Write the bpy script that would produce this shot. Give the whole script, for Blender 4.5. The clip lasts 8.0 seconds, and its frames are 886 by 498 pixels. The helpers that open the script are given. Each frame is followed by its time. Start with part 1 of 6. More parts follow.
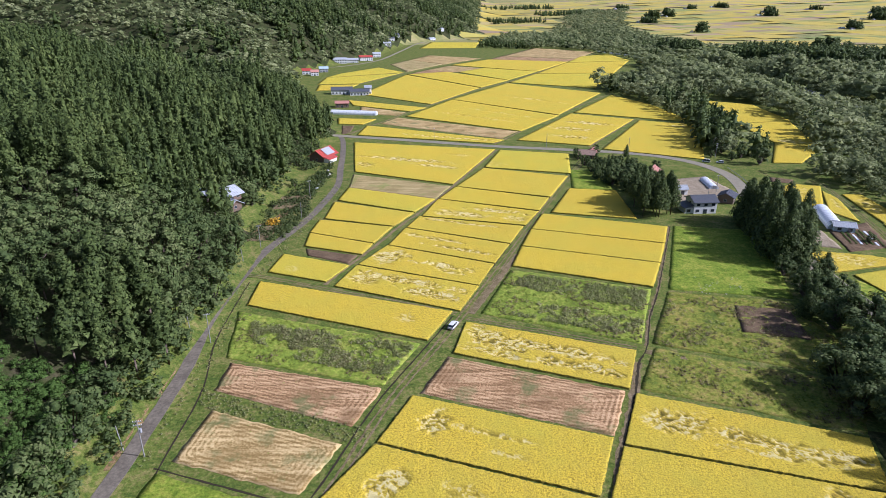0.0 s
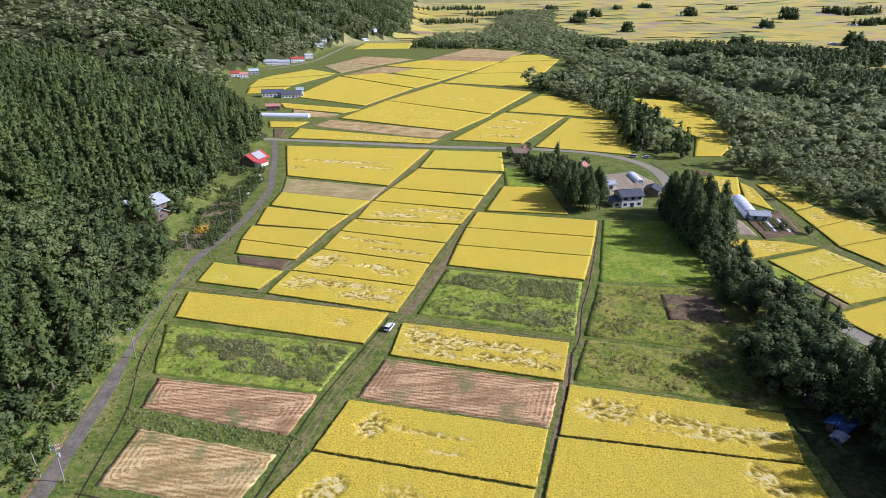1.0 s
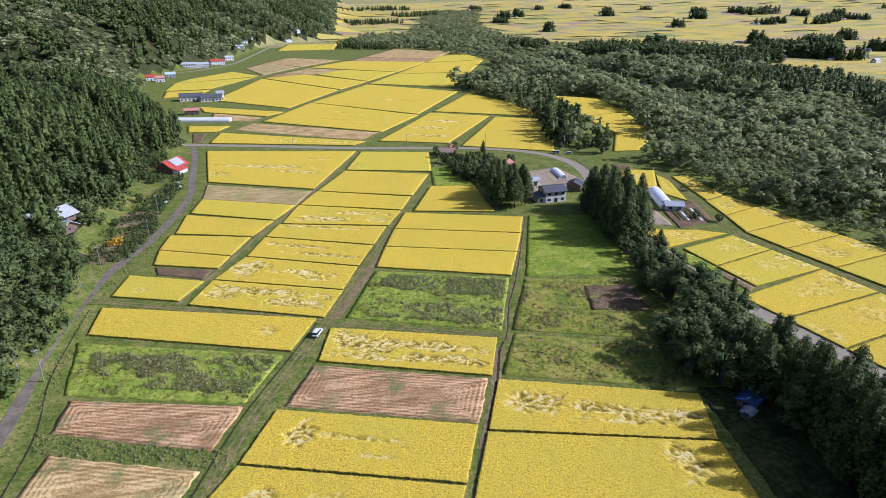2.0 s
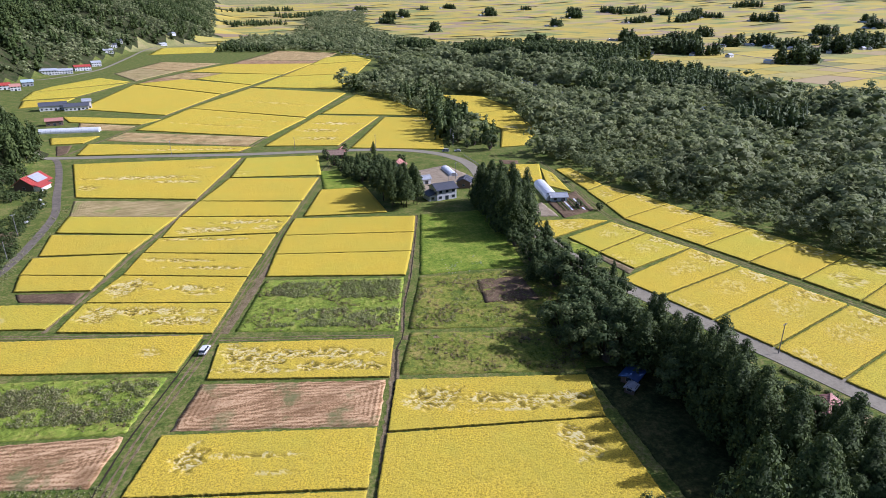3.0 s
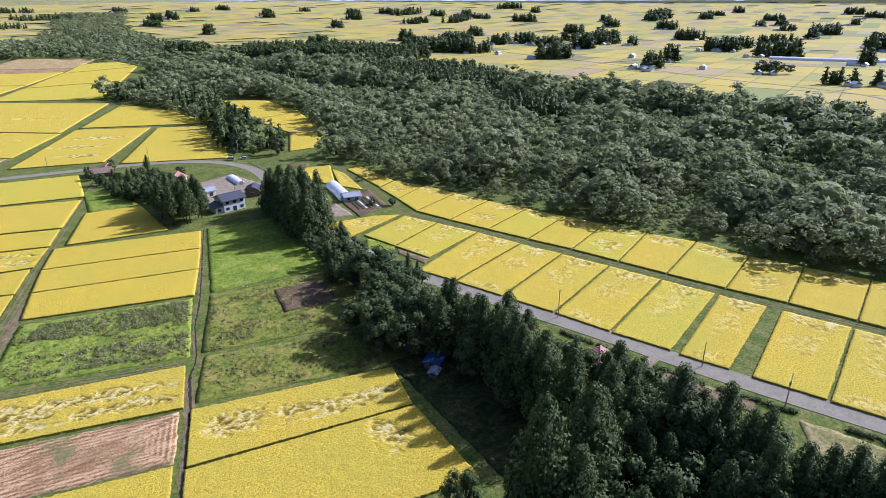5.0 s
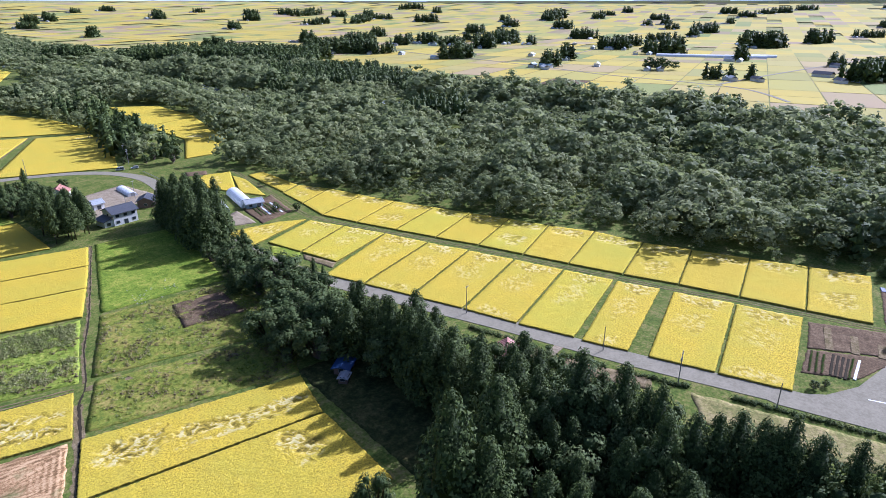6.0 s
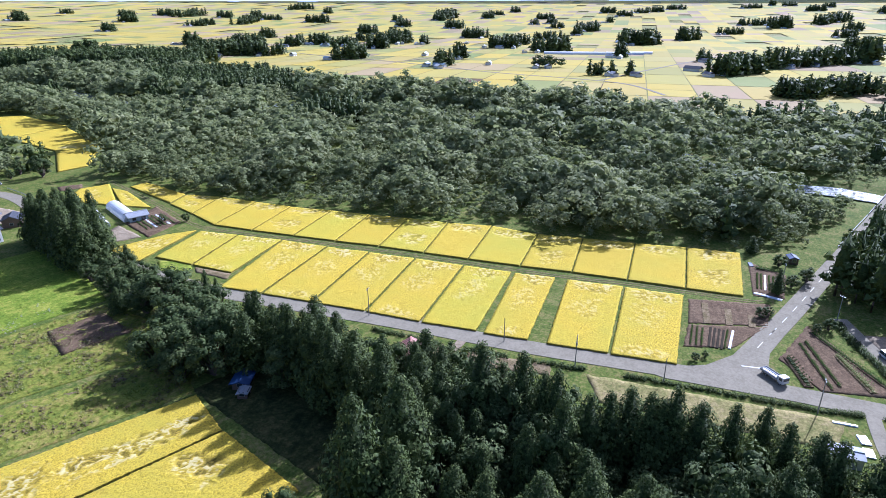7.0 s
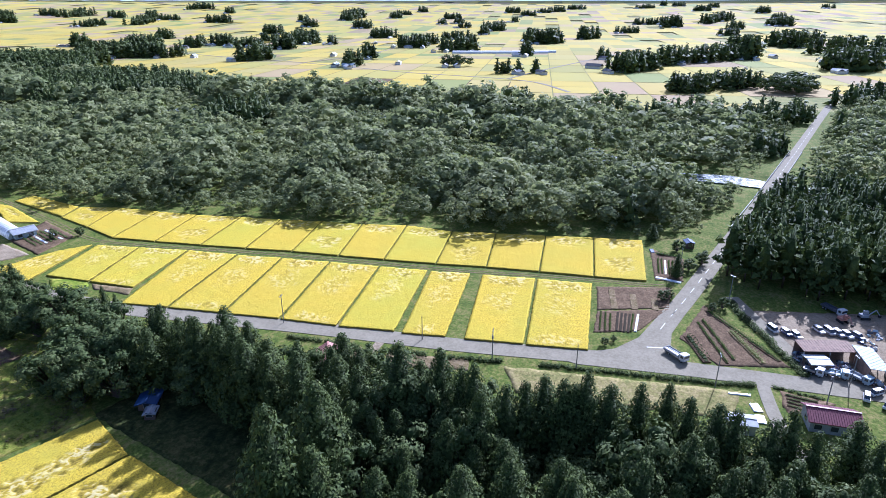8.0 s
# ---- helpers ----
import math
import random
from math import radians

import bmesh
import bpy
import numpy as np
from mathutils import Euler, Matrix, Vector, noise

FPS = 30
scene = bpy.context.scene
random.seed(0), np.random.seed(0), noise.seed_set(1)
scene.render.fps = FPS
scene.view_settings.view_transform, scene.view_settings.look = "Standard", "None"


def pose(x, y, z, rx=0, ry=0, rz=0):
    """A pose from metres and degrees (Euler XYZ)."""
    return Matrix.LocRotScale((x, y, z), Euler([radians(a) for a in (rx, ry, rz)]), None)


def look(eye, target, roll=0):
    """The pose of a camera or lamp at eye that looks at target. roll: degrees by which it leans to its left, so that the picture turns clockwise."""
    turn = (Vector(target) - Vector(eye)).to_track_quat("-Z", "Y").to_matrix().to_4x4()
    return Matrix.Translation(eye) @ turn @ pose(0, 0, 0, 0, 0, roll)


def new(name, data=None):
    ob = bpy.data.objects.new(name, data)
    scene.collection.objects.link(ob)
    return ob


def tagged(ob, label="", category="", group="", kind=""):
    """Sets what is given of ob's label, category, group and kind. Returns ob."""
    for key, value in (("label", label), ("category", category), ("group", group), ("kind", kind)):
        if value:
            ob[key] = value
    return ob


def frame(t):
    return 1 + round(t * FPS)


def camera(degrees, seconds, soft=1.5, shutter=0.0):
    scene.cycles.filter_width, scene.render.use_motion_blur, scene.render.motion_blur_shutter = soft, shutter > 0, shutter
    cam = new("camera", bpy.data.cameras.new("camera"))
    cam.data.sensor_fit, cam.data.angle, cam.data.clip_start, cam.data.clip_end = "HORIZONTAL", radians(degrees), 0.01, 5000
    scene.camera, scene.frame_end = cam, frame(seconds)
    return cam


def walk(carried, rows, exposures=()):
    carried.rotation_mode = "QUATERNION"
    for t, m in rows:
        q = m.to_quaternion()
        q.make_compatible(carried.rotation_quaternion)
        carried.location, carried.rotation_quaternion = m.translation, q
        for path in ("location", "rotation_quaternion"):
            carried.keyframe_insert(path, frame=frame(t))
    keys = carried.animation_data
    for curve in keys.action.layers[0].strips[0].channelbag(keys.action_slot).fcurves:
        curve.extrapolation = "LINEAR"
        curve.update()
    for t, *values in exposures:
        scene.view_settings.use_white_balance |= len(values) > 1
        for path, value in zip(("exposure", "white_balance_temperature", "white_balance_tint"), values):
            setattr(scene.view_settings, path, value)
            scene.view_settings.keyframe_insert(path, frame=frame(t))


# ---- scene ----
# ---------------------------------------------------------------- camera
cam = camera(72.1, 8.0, soft=0.75)
# seconds, x, y, z, heading to the right of +y, pitch, lean
ROWS = [
    (0.0, 0.00, 0.00, 90.00, 0.00, -21.96, 0.17),
    (0.5, 1.72, -0.03, 90.06, 3.23, -21.91, 0.13),
    (1.0, 2.66, -0.11, 90.07, 5.85, -21.89, 0.17),
    (1.5, 3.96, -0.29, 90.05, 8.63, -21.86, 0.16),
    (3.0, 8.90, -1.15, 89.94, 22.33, -21.78, -0.01),
    (3.5, 10.42, -1.77, 89.77, 27.91, -21.73, -0.06),
    (4.0, 11.89, -2.44, 89.59, 33.20, -21.69, -0.09),
    (4.5, 12.67, -2.59, 89.41, 37.51, -21.67, -0.02),
    (6.0, 16.04, -5.02, 89.13, 49.92, -21.61, -0.04),
    (6.5, 17.10, -6.32, 89.15, 54.98, -21.61, -0.15),
    (7.0, 17.79, -7.04, 89.11, 59.33, -21.62, -0.15),
    (7.5, 18.26, -7.87, 89.11, 63.36, -21.64, -0.12),
    (8.0, 18.59, -8.73, 89.10, 67.38, -21.65, -0.10),
]
EXPOSURES = [(0.0, 0.34, 5250, 24), (3.5, 0.32, 5150, 27), (8.0, 0.82, 4800, 25)]
walk(cam, [(t, pose(x, y, z, 90 + pitch, -lean, -yaw)) for t, x, y, z, yaw, pitch, lean in ROWS], EXPOSURES)

# ---------------------------------------------------------------- daylight
SUN_ELEVATION, SUN_BEARING = 35.0, 100.0      # bearing to the right of +y
world = bpy.data.worlds.new("daylight")
scene.world = world
world.use_nodes = True
sky = world.node_tree.nodes.new("ShaderNodeTexSky")
sky.sky_type = "NISHITA"
sky.sun_disc = False
sky.sun_elevation = radians(SUN_ELEVATION)
sky.sun_rotation = radians(SUN_BEARING)
sky.dust_density = 3.0
background = world.node_tree.nodes["Background"]
background.inputs["Strength"].default_value = 0.08
world.node_tree.links.new(sky.outputs["Color"], background.inputs["Color"])
sun_data = bpy.data.lights.new("sun", "SUN")
sun_data.energy, sun_data.angle, sun_data.color = 4.6, radians(0.5), (1.0, 0.95, 0.87)
sun = new("sun", sun_data)
e, b = radians(SUN_ELEVATION), radians(SUN_BEARING)
SUN_WAY = Vector((math.sin(b) * math.cos(e), math.cos(b) * math.cos(e), math.sin(e)))
sun.matrix_world = look(SUN_WAY * 400, (0, 0, 0))


# ---------------------------------------------------------------- materials
class Nodes:
    """A small node builder for one material."""

    def __init__(self, name):
        self.mat = bpy.data.materials.new(name)
        self.mat.use_nodes = True
        self.tree = self.mat.node_tree
        self.shader = self.tree.nodes["Principled BSDF"]
        self.place = self.add("ShaderNodeNewGeometry").outputs["Position"]

    def add(self, kind, **inputs):
        node = self.tree.nodes.new(kind)
        for key, value in inputs.items():
            self.put(node.inputs[key.replace("_", " ")], value)
        return node

    def put(self, socket, value):
        if isinstance(value, bpy.types.NodeSocket):
            self.tree.links.new(value, socket)
        else:
            socket.default_value = value

    def noise(self, scale, detail=3.0, rough=0.6, stretch=None, turn=0.0, twist=0.0):
        where = self.place
        if stretch:
            m = self.add("ShaderNodeMapping", Vector=where, Scale=stretch, Rotation=(0, 0, turn))
            where = m.outputs["Vector"]
        n = self.add("ShaderNodeTexNoise", Vector=where, Scale=scale, Detail=detail, Roughness=rough, Distortion=twist)
        return n.outputs["Fac"]

    def ramp(self, fac, *stops):
        r = self.add("ShaderNodeValToRGB", Fac=fac)
        el = r.color_ramp.elements
        while len(el) < len(stops):
            el.new(0.5)
        for k, (at, c) in enumerate(stops):
            el[k].position = at
            el[k].color = (*c, 1) if len(c) == 3 else c
        return r.outputs["Color"]

    def mix(self, fac, a, b, how="MIX"):
        m = self.add("ShaderNodeMix")
        m.data_type, m.blend_type = "RGBA", how
        self.put(m.inputs[0], fac)
        for socket, value in ((m.inputs[6], a), (m.inputs[7], b)):
            self.put(socket, (*value, 1) if isinstance(value, tuple) and len(value) == 3 else value)
        return m.outputs[2]

    def math(self, how, a, b=0.0):
        m = self.add("ShaderNodeMath")
        m.operation = how
        self.put(m.inputs[0], a)
        self.put(m.inputs[1], b)
        return m.outputs[0]

    def span(self, value, a, b, c=0.0, d=1.0):
        m = self.add("ShaderNodeMapRange", Value=value)
        for key, v in zip(("From Min", "From Max", "To Min", "To Max"), (a, b, c, d)):
            m.inputs[key].default_value = v
        return m.outputs[0]

    def attribute(self, name):
        a = self.add("ShaderNodeAttribute")
        a.attribute_name = name
        return a.outputs["Fac"]

    def random(self):
        return self.add("ShaderNodeObjectInfo").outputs["Random"]

    def island(self):
        return self.tree.nodes["Geometry"].outputs["Random Per Island"]

    def finish(self, color, rough=0.85, bump=None, strength=0.4, distance=0.1, spec=0.3, metal=0.0):
        self.put(self.shader.inputs["Base Color"], (*color, 1) if isinstance(color, tuple) else color)
        self.put(self.shader.inputs["Roughness"], rough)
        self.shader.inputs["Specular IOR Level"].default_value = spec
        self.shader.inputs["Metallic"].default_value = metal
        if bump is not None:
            n = self.add("ShaderNodeBump", Height=bump, Strength=strength, Distance=distance)
            self.put(self.shader.inputs["Normal"], n.outputs["Normal"])
        return self.mat


def plain(name, color, rough=0.6, vary=0.12, scale=0.8, spec=0.4, metal=0.0, bump=0.15):
    """Paint, metal, plaster and the like: one colour with stains at two scales."""
    n = Nodes(name)
    dark = tuple(c * (1 - vary * 2) for c in color)
    light = tuple(min(1, c * (1 + vary)) for c in color)
    big, small = n.noise(scale, 4), n.noise(scale * 9, 2)
    c = n.ramp(big, (0.3, dark), (0.55, color), (0.8, light))
    c = n.mix(0.35, c, n.ramp(small, (0.35, dark), (0.7, light)))
    return n.finish(c, rough, small, bump, 0.02, spec, metal)


def rice_material(name, ripe, dull, green):
    n = Nodes(name)
    lod = n.attribute("lodged")
    field = n.random()
    fine = n.noise(1.9, 5, 0.8)
    rows = n.noise(0.9, 3, 0.6, (1.0, 0.16, 1.0), radians(-22))
    patch = n.noise(0.05, 3)
    c = n.ramp(fine, (0.39, tuple(v * 0.50 for v in dull)), (0.5, ripe), (0.61, tuple(min(1, v * 1.22) for v in ripe)))
    c = n.mix(n.span(rows, 0.45, 0.75, 0.0, 0.5), c, dull)
    c = n.mix(n.span(patch, 0.42, 0.7, 0.0, 0.55), c, green)
    c = n.mix(n.span(field, 0.0, 1.0, 0.0, 0.35), c, n.mix(0.5, c, dull))
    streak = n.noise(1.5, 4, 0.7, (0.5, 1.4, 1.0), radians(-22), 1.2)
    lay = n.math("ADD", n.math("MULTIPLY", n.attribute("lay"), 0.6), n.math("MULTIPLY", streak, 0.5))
    # straw pale on the ridges; hollows coloured dark as the shadow between them
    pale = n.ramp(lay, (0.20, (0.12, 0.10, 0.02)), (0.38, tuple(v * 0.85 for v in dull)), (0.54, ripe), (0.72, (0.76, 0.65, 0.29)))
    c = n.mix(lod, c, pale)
    bump = n.math("ADD", fine, n.math("MULTIPLY", n.math("MULTIPLY", streak, lod), 2.0))
    return n.finish(c, 0.8, bump, 0.9, 0.35, 0.05)


def ground_material(name, a, b, c, scale=0.12, rough=0.9, tufts=1.5, bump=0.6):
    """Grass, weeds and soil: three tones in big patches, broken by tufts."""
    n = Nodes(name)
    big, mid, small = n.noise(scale, 4, 0.65), n.noise(scale * 5, 4, 0.7), n.noise(tufts, 4, 0.75)
    v = n.math("ADD", n.math("MULTIPLY", big, 0.45), n.math("MULTIPLY", mid, 0.55))
    col = n.ramp(v, (0.40, a), (0.5, b), (0.60, c))
    col = n.mix(n.span(small, 0.36, 0.64, 0.0, 0.75 if bump > 0.3 else 0.22), n.mix(1.0, col, (1.2, 1.2, 1.15) if bump > 0.3 else (1.03, 1.03, 1.03), "MULTIPLY"), n.mix(1.0, col, (0.42, 0.42, 0.40), "MULTIPLY"))
    return n.finish(col, rough, small, bump, 0.3, 0.06)


def stubble_material(name, a, b, c, turn, wave=1.0, green=(0.12, 0.15, 0.05)):
    """A cut field: straw in the machine's rounds and rows on soil, with green regrowth."""
    n = Nodes(name)
    big, patch = n.noise(0.07, 4, 0.6), n.noise(0.11, 4, 0.65)
    fine = n.noise(2.2, 4, 0.7)
    rows = n.noise(0.9 * wave, 3, 0.55, (0.06, 1.0, 1.0), turn)
    edge = n.attribute("edge")
    rounds = n.math("SINE", n.math("ADD", n.math("MULTIPLY", edge, 5.2), n.math("MULTIPLY", n.noise(0.2, 2), 2.5)))
    rounds = n.math("MULTIPLY", n.span(rounds, -1, 1, -0.06, 0.06), n.span(edge, 2.0, 9.0, 1.0, 0.25))
    v = n.math("ADD", n.math("MULTIPLY", rows, 0.45), n.math("ADD", n.math("MULTIPLY", fine, 0.55), rounds))
    col = n.ramp(v, (0.41, a), (0.5, b), (0.59, c))
    col = n.mix(n.span(big, 0.48, 0.62, 0.0, 0.6), col, a)
    col = n.mix(n.span(patch, 0.54, 0.66, 0.0, 0.7), col, green)
    return n.finish(col, 0.95, v, 0.6, 0.15, 0.1)


def leaf_material(name, dark, mid, light, thinness=0.4):
    n = Nodes(name)
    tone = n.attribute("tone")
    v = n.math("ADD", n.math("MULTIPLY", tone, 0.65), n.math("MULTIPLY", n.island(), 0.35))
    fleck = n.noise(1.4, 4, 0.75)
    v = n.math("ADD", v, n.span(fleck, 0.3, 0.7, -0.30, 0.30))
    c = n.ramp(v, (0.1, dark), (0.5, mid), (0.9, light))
    n.finish(c, 0.65, fleck, 0.35, 0.6, spec=0.15)
    thin = n.add("ShaderNodeBsdfTranslucent", Color=c)
    both = n.add("ShaderNodeMixShader", Fac=thinness)
    n.tree.links.new(n.shader.outputs[0], both.inputs[1])
    n.tree.links.new(thin.outputs[0], both.inputs[2])
    n.tree.links.new(both.outputs[0], n.tree.nodes["Material Output"].inputs["Surface"])
    return n.mat


STEM = ground_material("rice_stems", (0.24, 0.21, 0.045), (0.34, 0.28, 0.055), (0.42, 0.33, 0.07), 0.6, tufts=4.0)
RICE = rice_material("ripe_rice", (0.60, 0.44, 0.038), (0.50, 0.37, 0.058), (0.46, 0.41, 0.048))
RICE_GREEN = rice_material("greener_rice", (0.575, 0.45, 0.040), (0.485, 0.385, 0.057), (0.43, 0.415, 0.052))
GRASS = ground_material("verge_grass", (0.075, 0.115, 0.022), (0.135, 0.165, 0.032), (0.24, 0.21, 0.075), 0.16)
MEADOW = ground_material("meadow_grass", (0.13, 0.195, 0.022), (0.205, 0.27, 0.03), (0.33, 0.34, 0.055), 0.10)
MOWN = ground_material("dry_mown_grass", (0.17, 0.17, 0.055), (0.27, 0.235, 0.09), (0.36, 0.29, 0.14), 0.12)
WEEDS = ground_material("rank_weeds", (0.16, 0.22, 0.032), (0.24, 0.305, 0.04), (0.34, 0.35, 0.07), 0.13, tufts=1.0, bump=1.0)
DRY_WEEDS = ground_material("mixed_weeds", (0.11, 0.15, 0.026), (0.22, 0.24, 0.036), (0.33, 0.27, 0.075), 0.10)
PLAIN_GRASS = ground_material("plain_grass", (0.20, 0.22, 0.08), (0.28, 0.27, 0.10), (0.36, 0.31, 0.14), 0.01)
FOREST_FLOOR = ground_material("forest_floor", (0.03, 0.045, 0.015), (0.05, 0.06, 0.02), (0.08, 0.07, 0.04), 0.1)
SOIL = ground_material("bare_soil", (0.12, 0.082, 0.05), (0.165, 0.112, 0.068), (0.22, 0.155, 0.095), 0.2, tufts=2.5)
# grass tones darkened to carry the shade of the cedar belt
SHADE_GRASS = ground_material("shade_darkened_grass", (0.025, 0.034, 0.012), (0.05, 0.06, 0.018), (0.11, 0.10, 0.035), 0.12)
EARTH = ground_material("red_earth", (0.13, 0.15, 0.04), (0.27, 0.17, 0.085), (0.36, 0.25, 0.14), 0.3, tufts=2.5)
DIRT = ground_material("track_dirt", (0.14, 0.115, 0.05), (0.22, 0.165, 0.09), (0.31, 0.24, 0.145), 0.4, tufts=3.0)
STRAW = stubble_material("straw_stubble", (0.23, 0.15, 0.05), (0.44, 0.31, 0.125), (0.63, 0.47, 0.22), radians(22))
STRAW_GREEN = stubble_material("overgrown_stubble", (0.22, 0.17, 0.06), (0.38, 0.29, 0.12), (0.50, 0.39, 0.19), radians(22), green=(0.20, 0.24, 0.05))
STRAW_RED = stubble_material("reddish_stubble", (0.18, 0.105, 0.045), (0.39, 0.235, 0.11), (0.57, 0.385, 0.20), radians(22))
ASPHALT = ground_material("asphalt", (0.13, 0.11, 0.083), (0.17, 0.146, 0.11), (0.225, 0.193, 0.145), 0.25, 0.85, 4.0, 0.2)
ASPHALT_PALE = ground_material("pale_asphalt", (0.228, 0.202, 0.142), (0.268, 0.239, 0.170), (0.305, 0.272, 0.197), 0.25, 0.85, 4.0, 0.2)
GRAVEL = ground_material("gravel", (0.25, 0.195, 0.13), (0.33, 0.265, 0.185), (0.40, 0.33, 0.24), 0.3, tufts=3.0)
CONCRETE = plain("concrete", (0.42, 0.41, 0.38), 0.85)
CHANNEL = plain("ditch_bed", (0.045, 0.036, 0.022), 0.95, spec=0.1)
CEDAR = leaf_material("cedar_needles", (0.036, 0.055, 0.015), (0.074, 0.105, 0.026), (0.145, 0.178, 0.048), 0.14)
LEAF = leaf_material("broad_leaves", (0.045, 0.07, 0.022), (0.09, 0.125, 0.035), (0.17, 0.195, 0.07), 0.20)
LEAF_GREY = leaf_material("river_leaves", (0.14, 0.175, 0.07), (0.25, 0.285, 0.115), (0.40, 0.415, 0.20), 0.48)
KUDZU = leaf_material("creeper_leaves", (0.06, 0.11, 0.022), (0.10, 0.17, 0.035), (0.15, 0.22, 0.05))
WEED_LEAF = leaf_material("weed_leaves", (0.21, 0.24, 0.08), (0.35, 0.365, 0.14), (0.49, 0.44, 0.23))
WEED_BROWN = leaf_material("dry_weed_heads", (0.16, 0.13, 0.06), (0.26, 0.21, 0.10), (0.36, 0.28, 0.16))
WEED_LIME = leaf_material("fresh_weed_leaves", (0.17, 0.24, 0.035), (0.28, 0.34, 0.05), (0.42, 0.42, 0.10))
BARK = plain("bark", (0.16, 0.12, 0.09), 0.9, 0.25)
WHITE_WALL = plain("white_plaster", (0.72, 0.72, 0.70), 0.7)
GREY_WALL = plain("grey_siding", (0.35, 0.36, 0.37), 0.7)
BROWN_WALL = plain("brown_boards", (0.16, 0.11, 0.08), 0.8)
ROOF_DARK = plain("dark_roof", (0.10, 0.105, 0.12), 0.5)
ROOF_GREY = plain("grey_roof", (0.40, 0.42, 0.44), 0.7)
ROOF_RED = plain("red_roof", (0.42, 0.07, 0.05), 0.5)
ROOF_PINK = plain("faded_red_roof", (0.50, 0.24, 0.18), 0.6)
ROOF_WINE = plain("wine_roof", (0.20, 0.05, 0.07), 0.5)
ROOF_RUST = plain("rusty_roof", (0.30, 0.20, 0.14), 0.8, 0.25)
ROOF_BLUE = plain("pale_blue_roof", (0.42, 0.52, 0.55), 0.5)
TARP = plain("blue_tarp", (0.02, 0.055, 0.15), 0.6)
FILM = plain("greenhouse_film", (0.75, 0.77, 0.78), 0.35)
GLASS = plain("window_glass", (0.04, 0.05, 0.06), 0.12, 0.05, spec=0.8)
CAR_WHITE = plain("white_car_paint", (0.66, 0.66, 0.65), 0.25, 0.03)
CAR_SILVER = plain("silver_car_paint", (0.45, 0.47, 0.50), 0.3, 0.03)
CAR_BLUE = plain("dark_blue_car_paint", (0.06, 0.07, 0.16), 0.3, 0.03)
RUBBER = plain("rubber", (0.02, 0.02, 0.02), 0.8)
STEEL = plain("galvanised_steel", (0.45, 0.46, 0.47), 0.45, 0.1, metal=0.7)
POLE = plain("pole_concrete", (0.27, 0.26, 0.24), 0.8)
PALE_BLOOM = leaf_material("pale_grass_heads", (0.35, 0.36, 0.27), (0.50, 0.50, 0.40), (0.65, 0.65, 0.55))
PAINT_WHITE = plain("road_paint", (0.75, 0.75, 0.72), 0.7)
YELLOW_LEAF = plain("yellow_flowers", (0.70, 0.42, 0.02), 0.7)
water = Nodes("river_water")
WATER = water.finish(water.ramp(water.noise(0.35, 4), (0.45, (0.10, 0.13, 0.13)), (0.62, (0.65, 0.68, 0.68))), 0.15, water.noise(1.2, 3), 0.5, 0.3, 0.6)
far = Nodes("far_fields")
cell = far.island()
FAR_FIELD = far.finish(far.mix(far.span(far.noise(0.006, 5, 0.65), 0.4, 0.65, 0.0, 0.38),
    far.ramp(cell, (0.0, (0.48, 0.36, 0.055)), (0.22, (0.52, 0.40, 0.075)), (0.42, (0.37, 0.34, 0.08)), (0.58, (0.46, 0.35, 0.09)), (0.70, (0.20, 0.25, 0.07)), (0.80, (0.44, 0.36, 0.11)), (0.90, (0.40, 0.29, 0.16)), (1.0, (0.26, 0.19, 0.12))),
    (0.33, 0.31, 0.11)), 0.9, far.noise(0.8, 3), 0.4, 0.3, 0.1)


# ---------------------------------------------------------------- mesh helpers
def mesh_of(name, verts, faces, mats, index=None, tone=None, smooth=False, normals=None):
    """A mesh from arrays; all faces have the same number of corners. normals: one to a corner point, for foliage."""
    verts, faces = np.asarray(verts, np.float32), np.asarray(faces, np.int32)
    k = faces.shape[1]
    me = bpy.data.meshes.new(name)
    me.vertices.add(len(verts))
    me.vertices.foreach_set("co", verts.ravel())
    me.loops.add(faces.size)
    me.loops.foreach_set("vertex_index", faces.ravel())
    me.polygons.add(len(faces))
    me.polygons.foreach_set("loop_start", np.arange(0, faces.size, k, dtype=np.int32))
    if index is not None:
        me.polygons.foreach_set("material_index", np.asarray(index, np.int32))
    flags = np.full(len(faces), bool(smooth)) if isinstance(smooth, bool) else np.asarray(smooth, bool)
    me.polygons.foreach_set("use_smooth", flags)
    if tone is not None:
        for key, values in tone.items():
            me.attributes.new(key, "FLOAT", "POINT").data.foreach_set("value", np.asarray(values, np.float32))
    for m in mats:
        me.materials.append(m)
    me.update(calc_edges=True)
    if normals is not None:
        me.normals_split_custom_set_from_vertices(np.asarray(normals, np.float32))
    return me


def unit(v):
    """Vectors of length one."""
    return v / (np.linalg.norm(v, axis=-1, keepdims=True) + 1e-9)


def wound(tris, lean):
    """Triangles turned so that their faces look along lean."""
    way = np.cross(tris[:, 1] - tris[:, 0], tris[:, 2] - tris[:, 0])
    back = np.sum(way * lean, 1) < 0
    tris[back] = tris[back][:, (0, 2, 1)]
    return tris


def part(name, bm, material, parent=None, label=""):
    """One bmesh becomes one mesh object, under a thing or a part."""
    me = bpy.data.meshes.new(name)
    bm.normal_update()
    bm.to_mesh(me)
    bm.free()
    me.materials.append(material)
    ob = new(name, me)
    ob.parent = parent
    return tagged(ob, label) if label else ob


def thing(name, m, label, category, group="", kind=""):
    """An Empty at a thing's base, which carries its parts."""
    ob = new(name)
    ob.empty_display_size = 0.3
    ob.matrix_world = m
    return tagged(ob, label, category, group, kind)


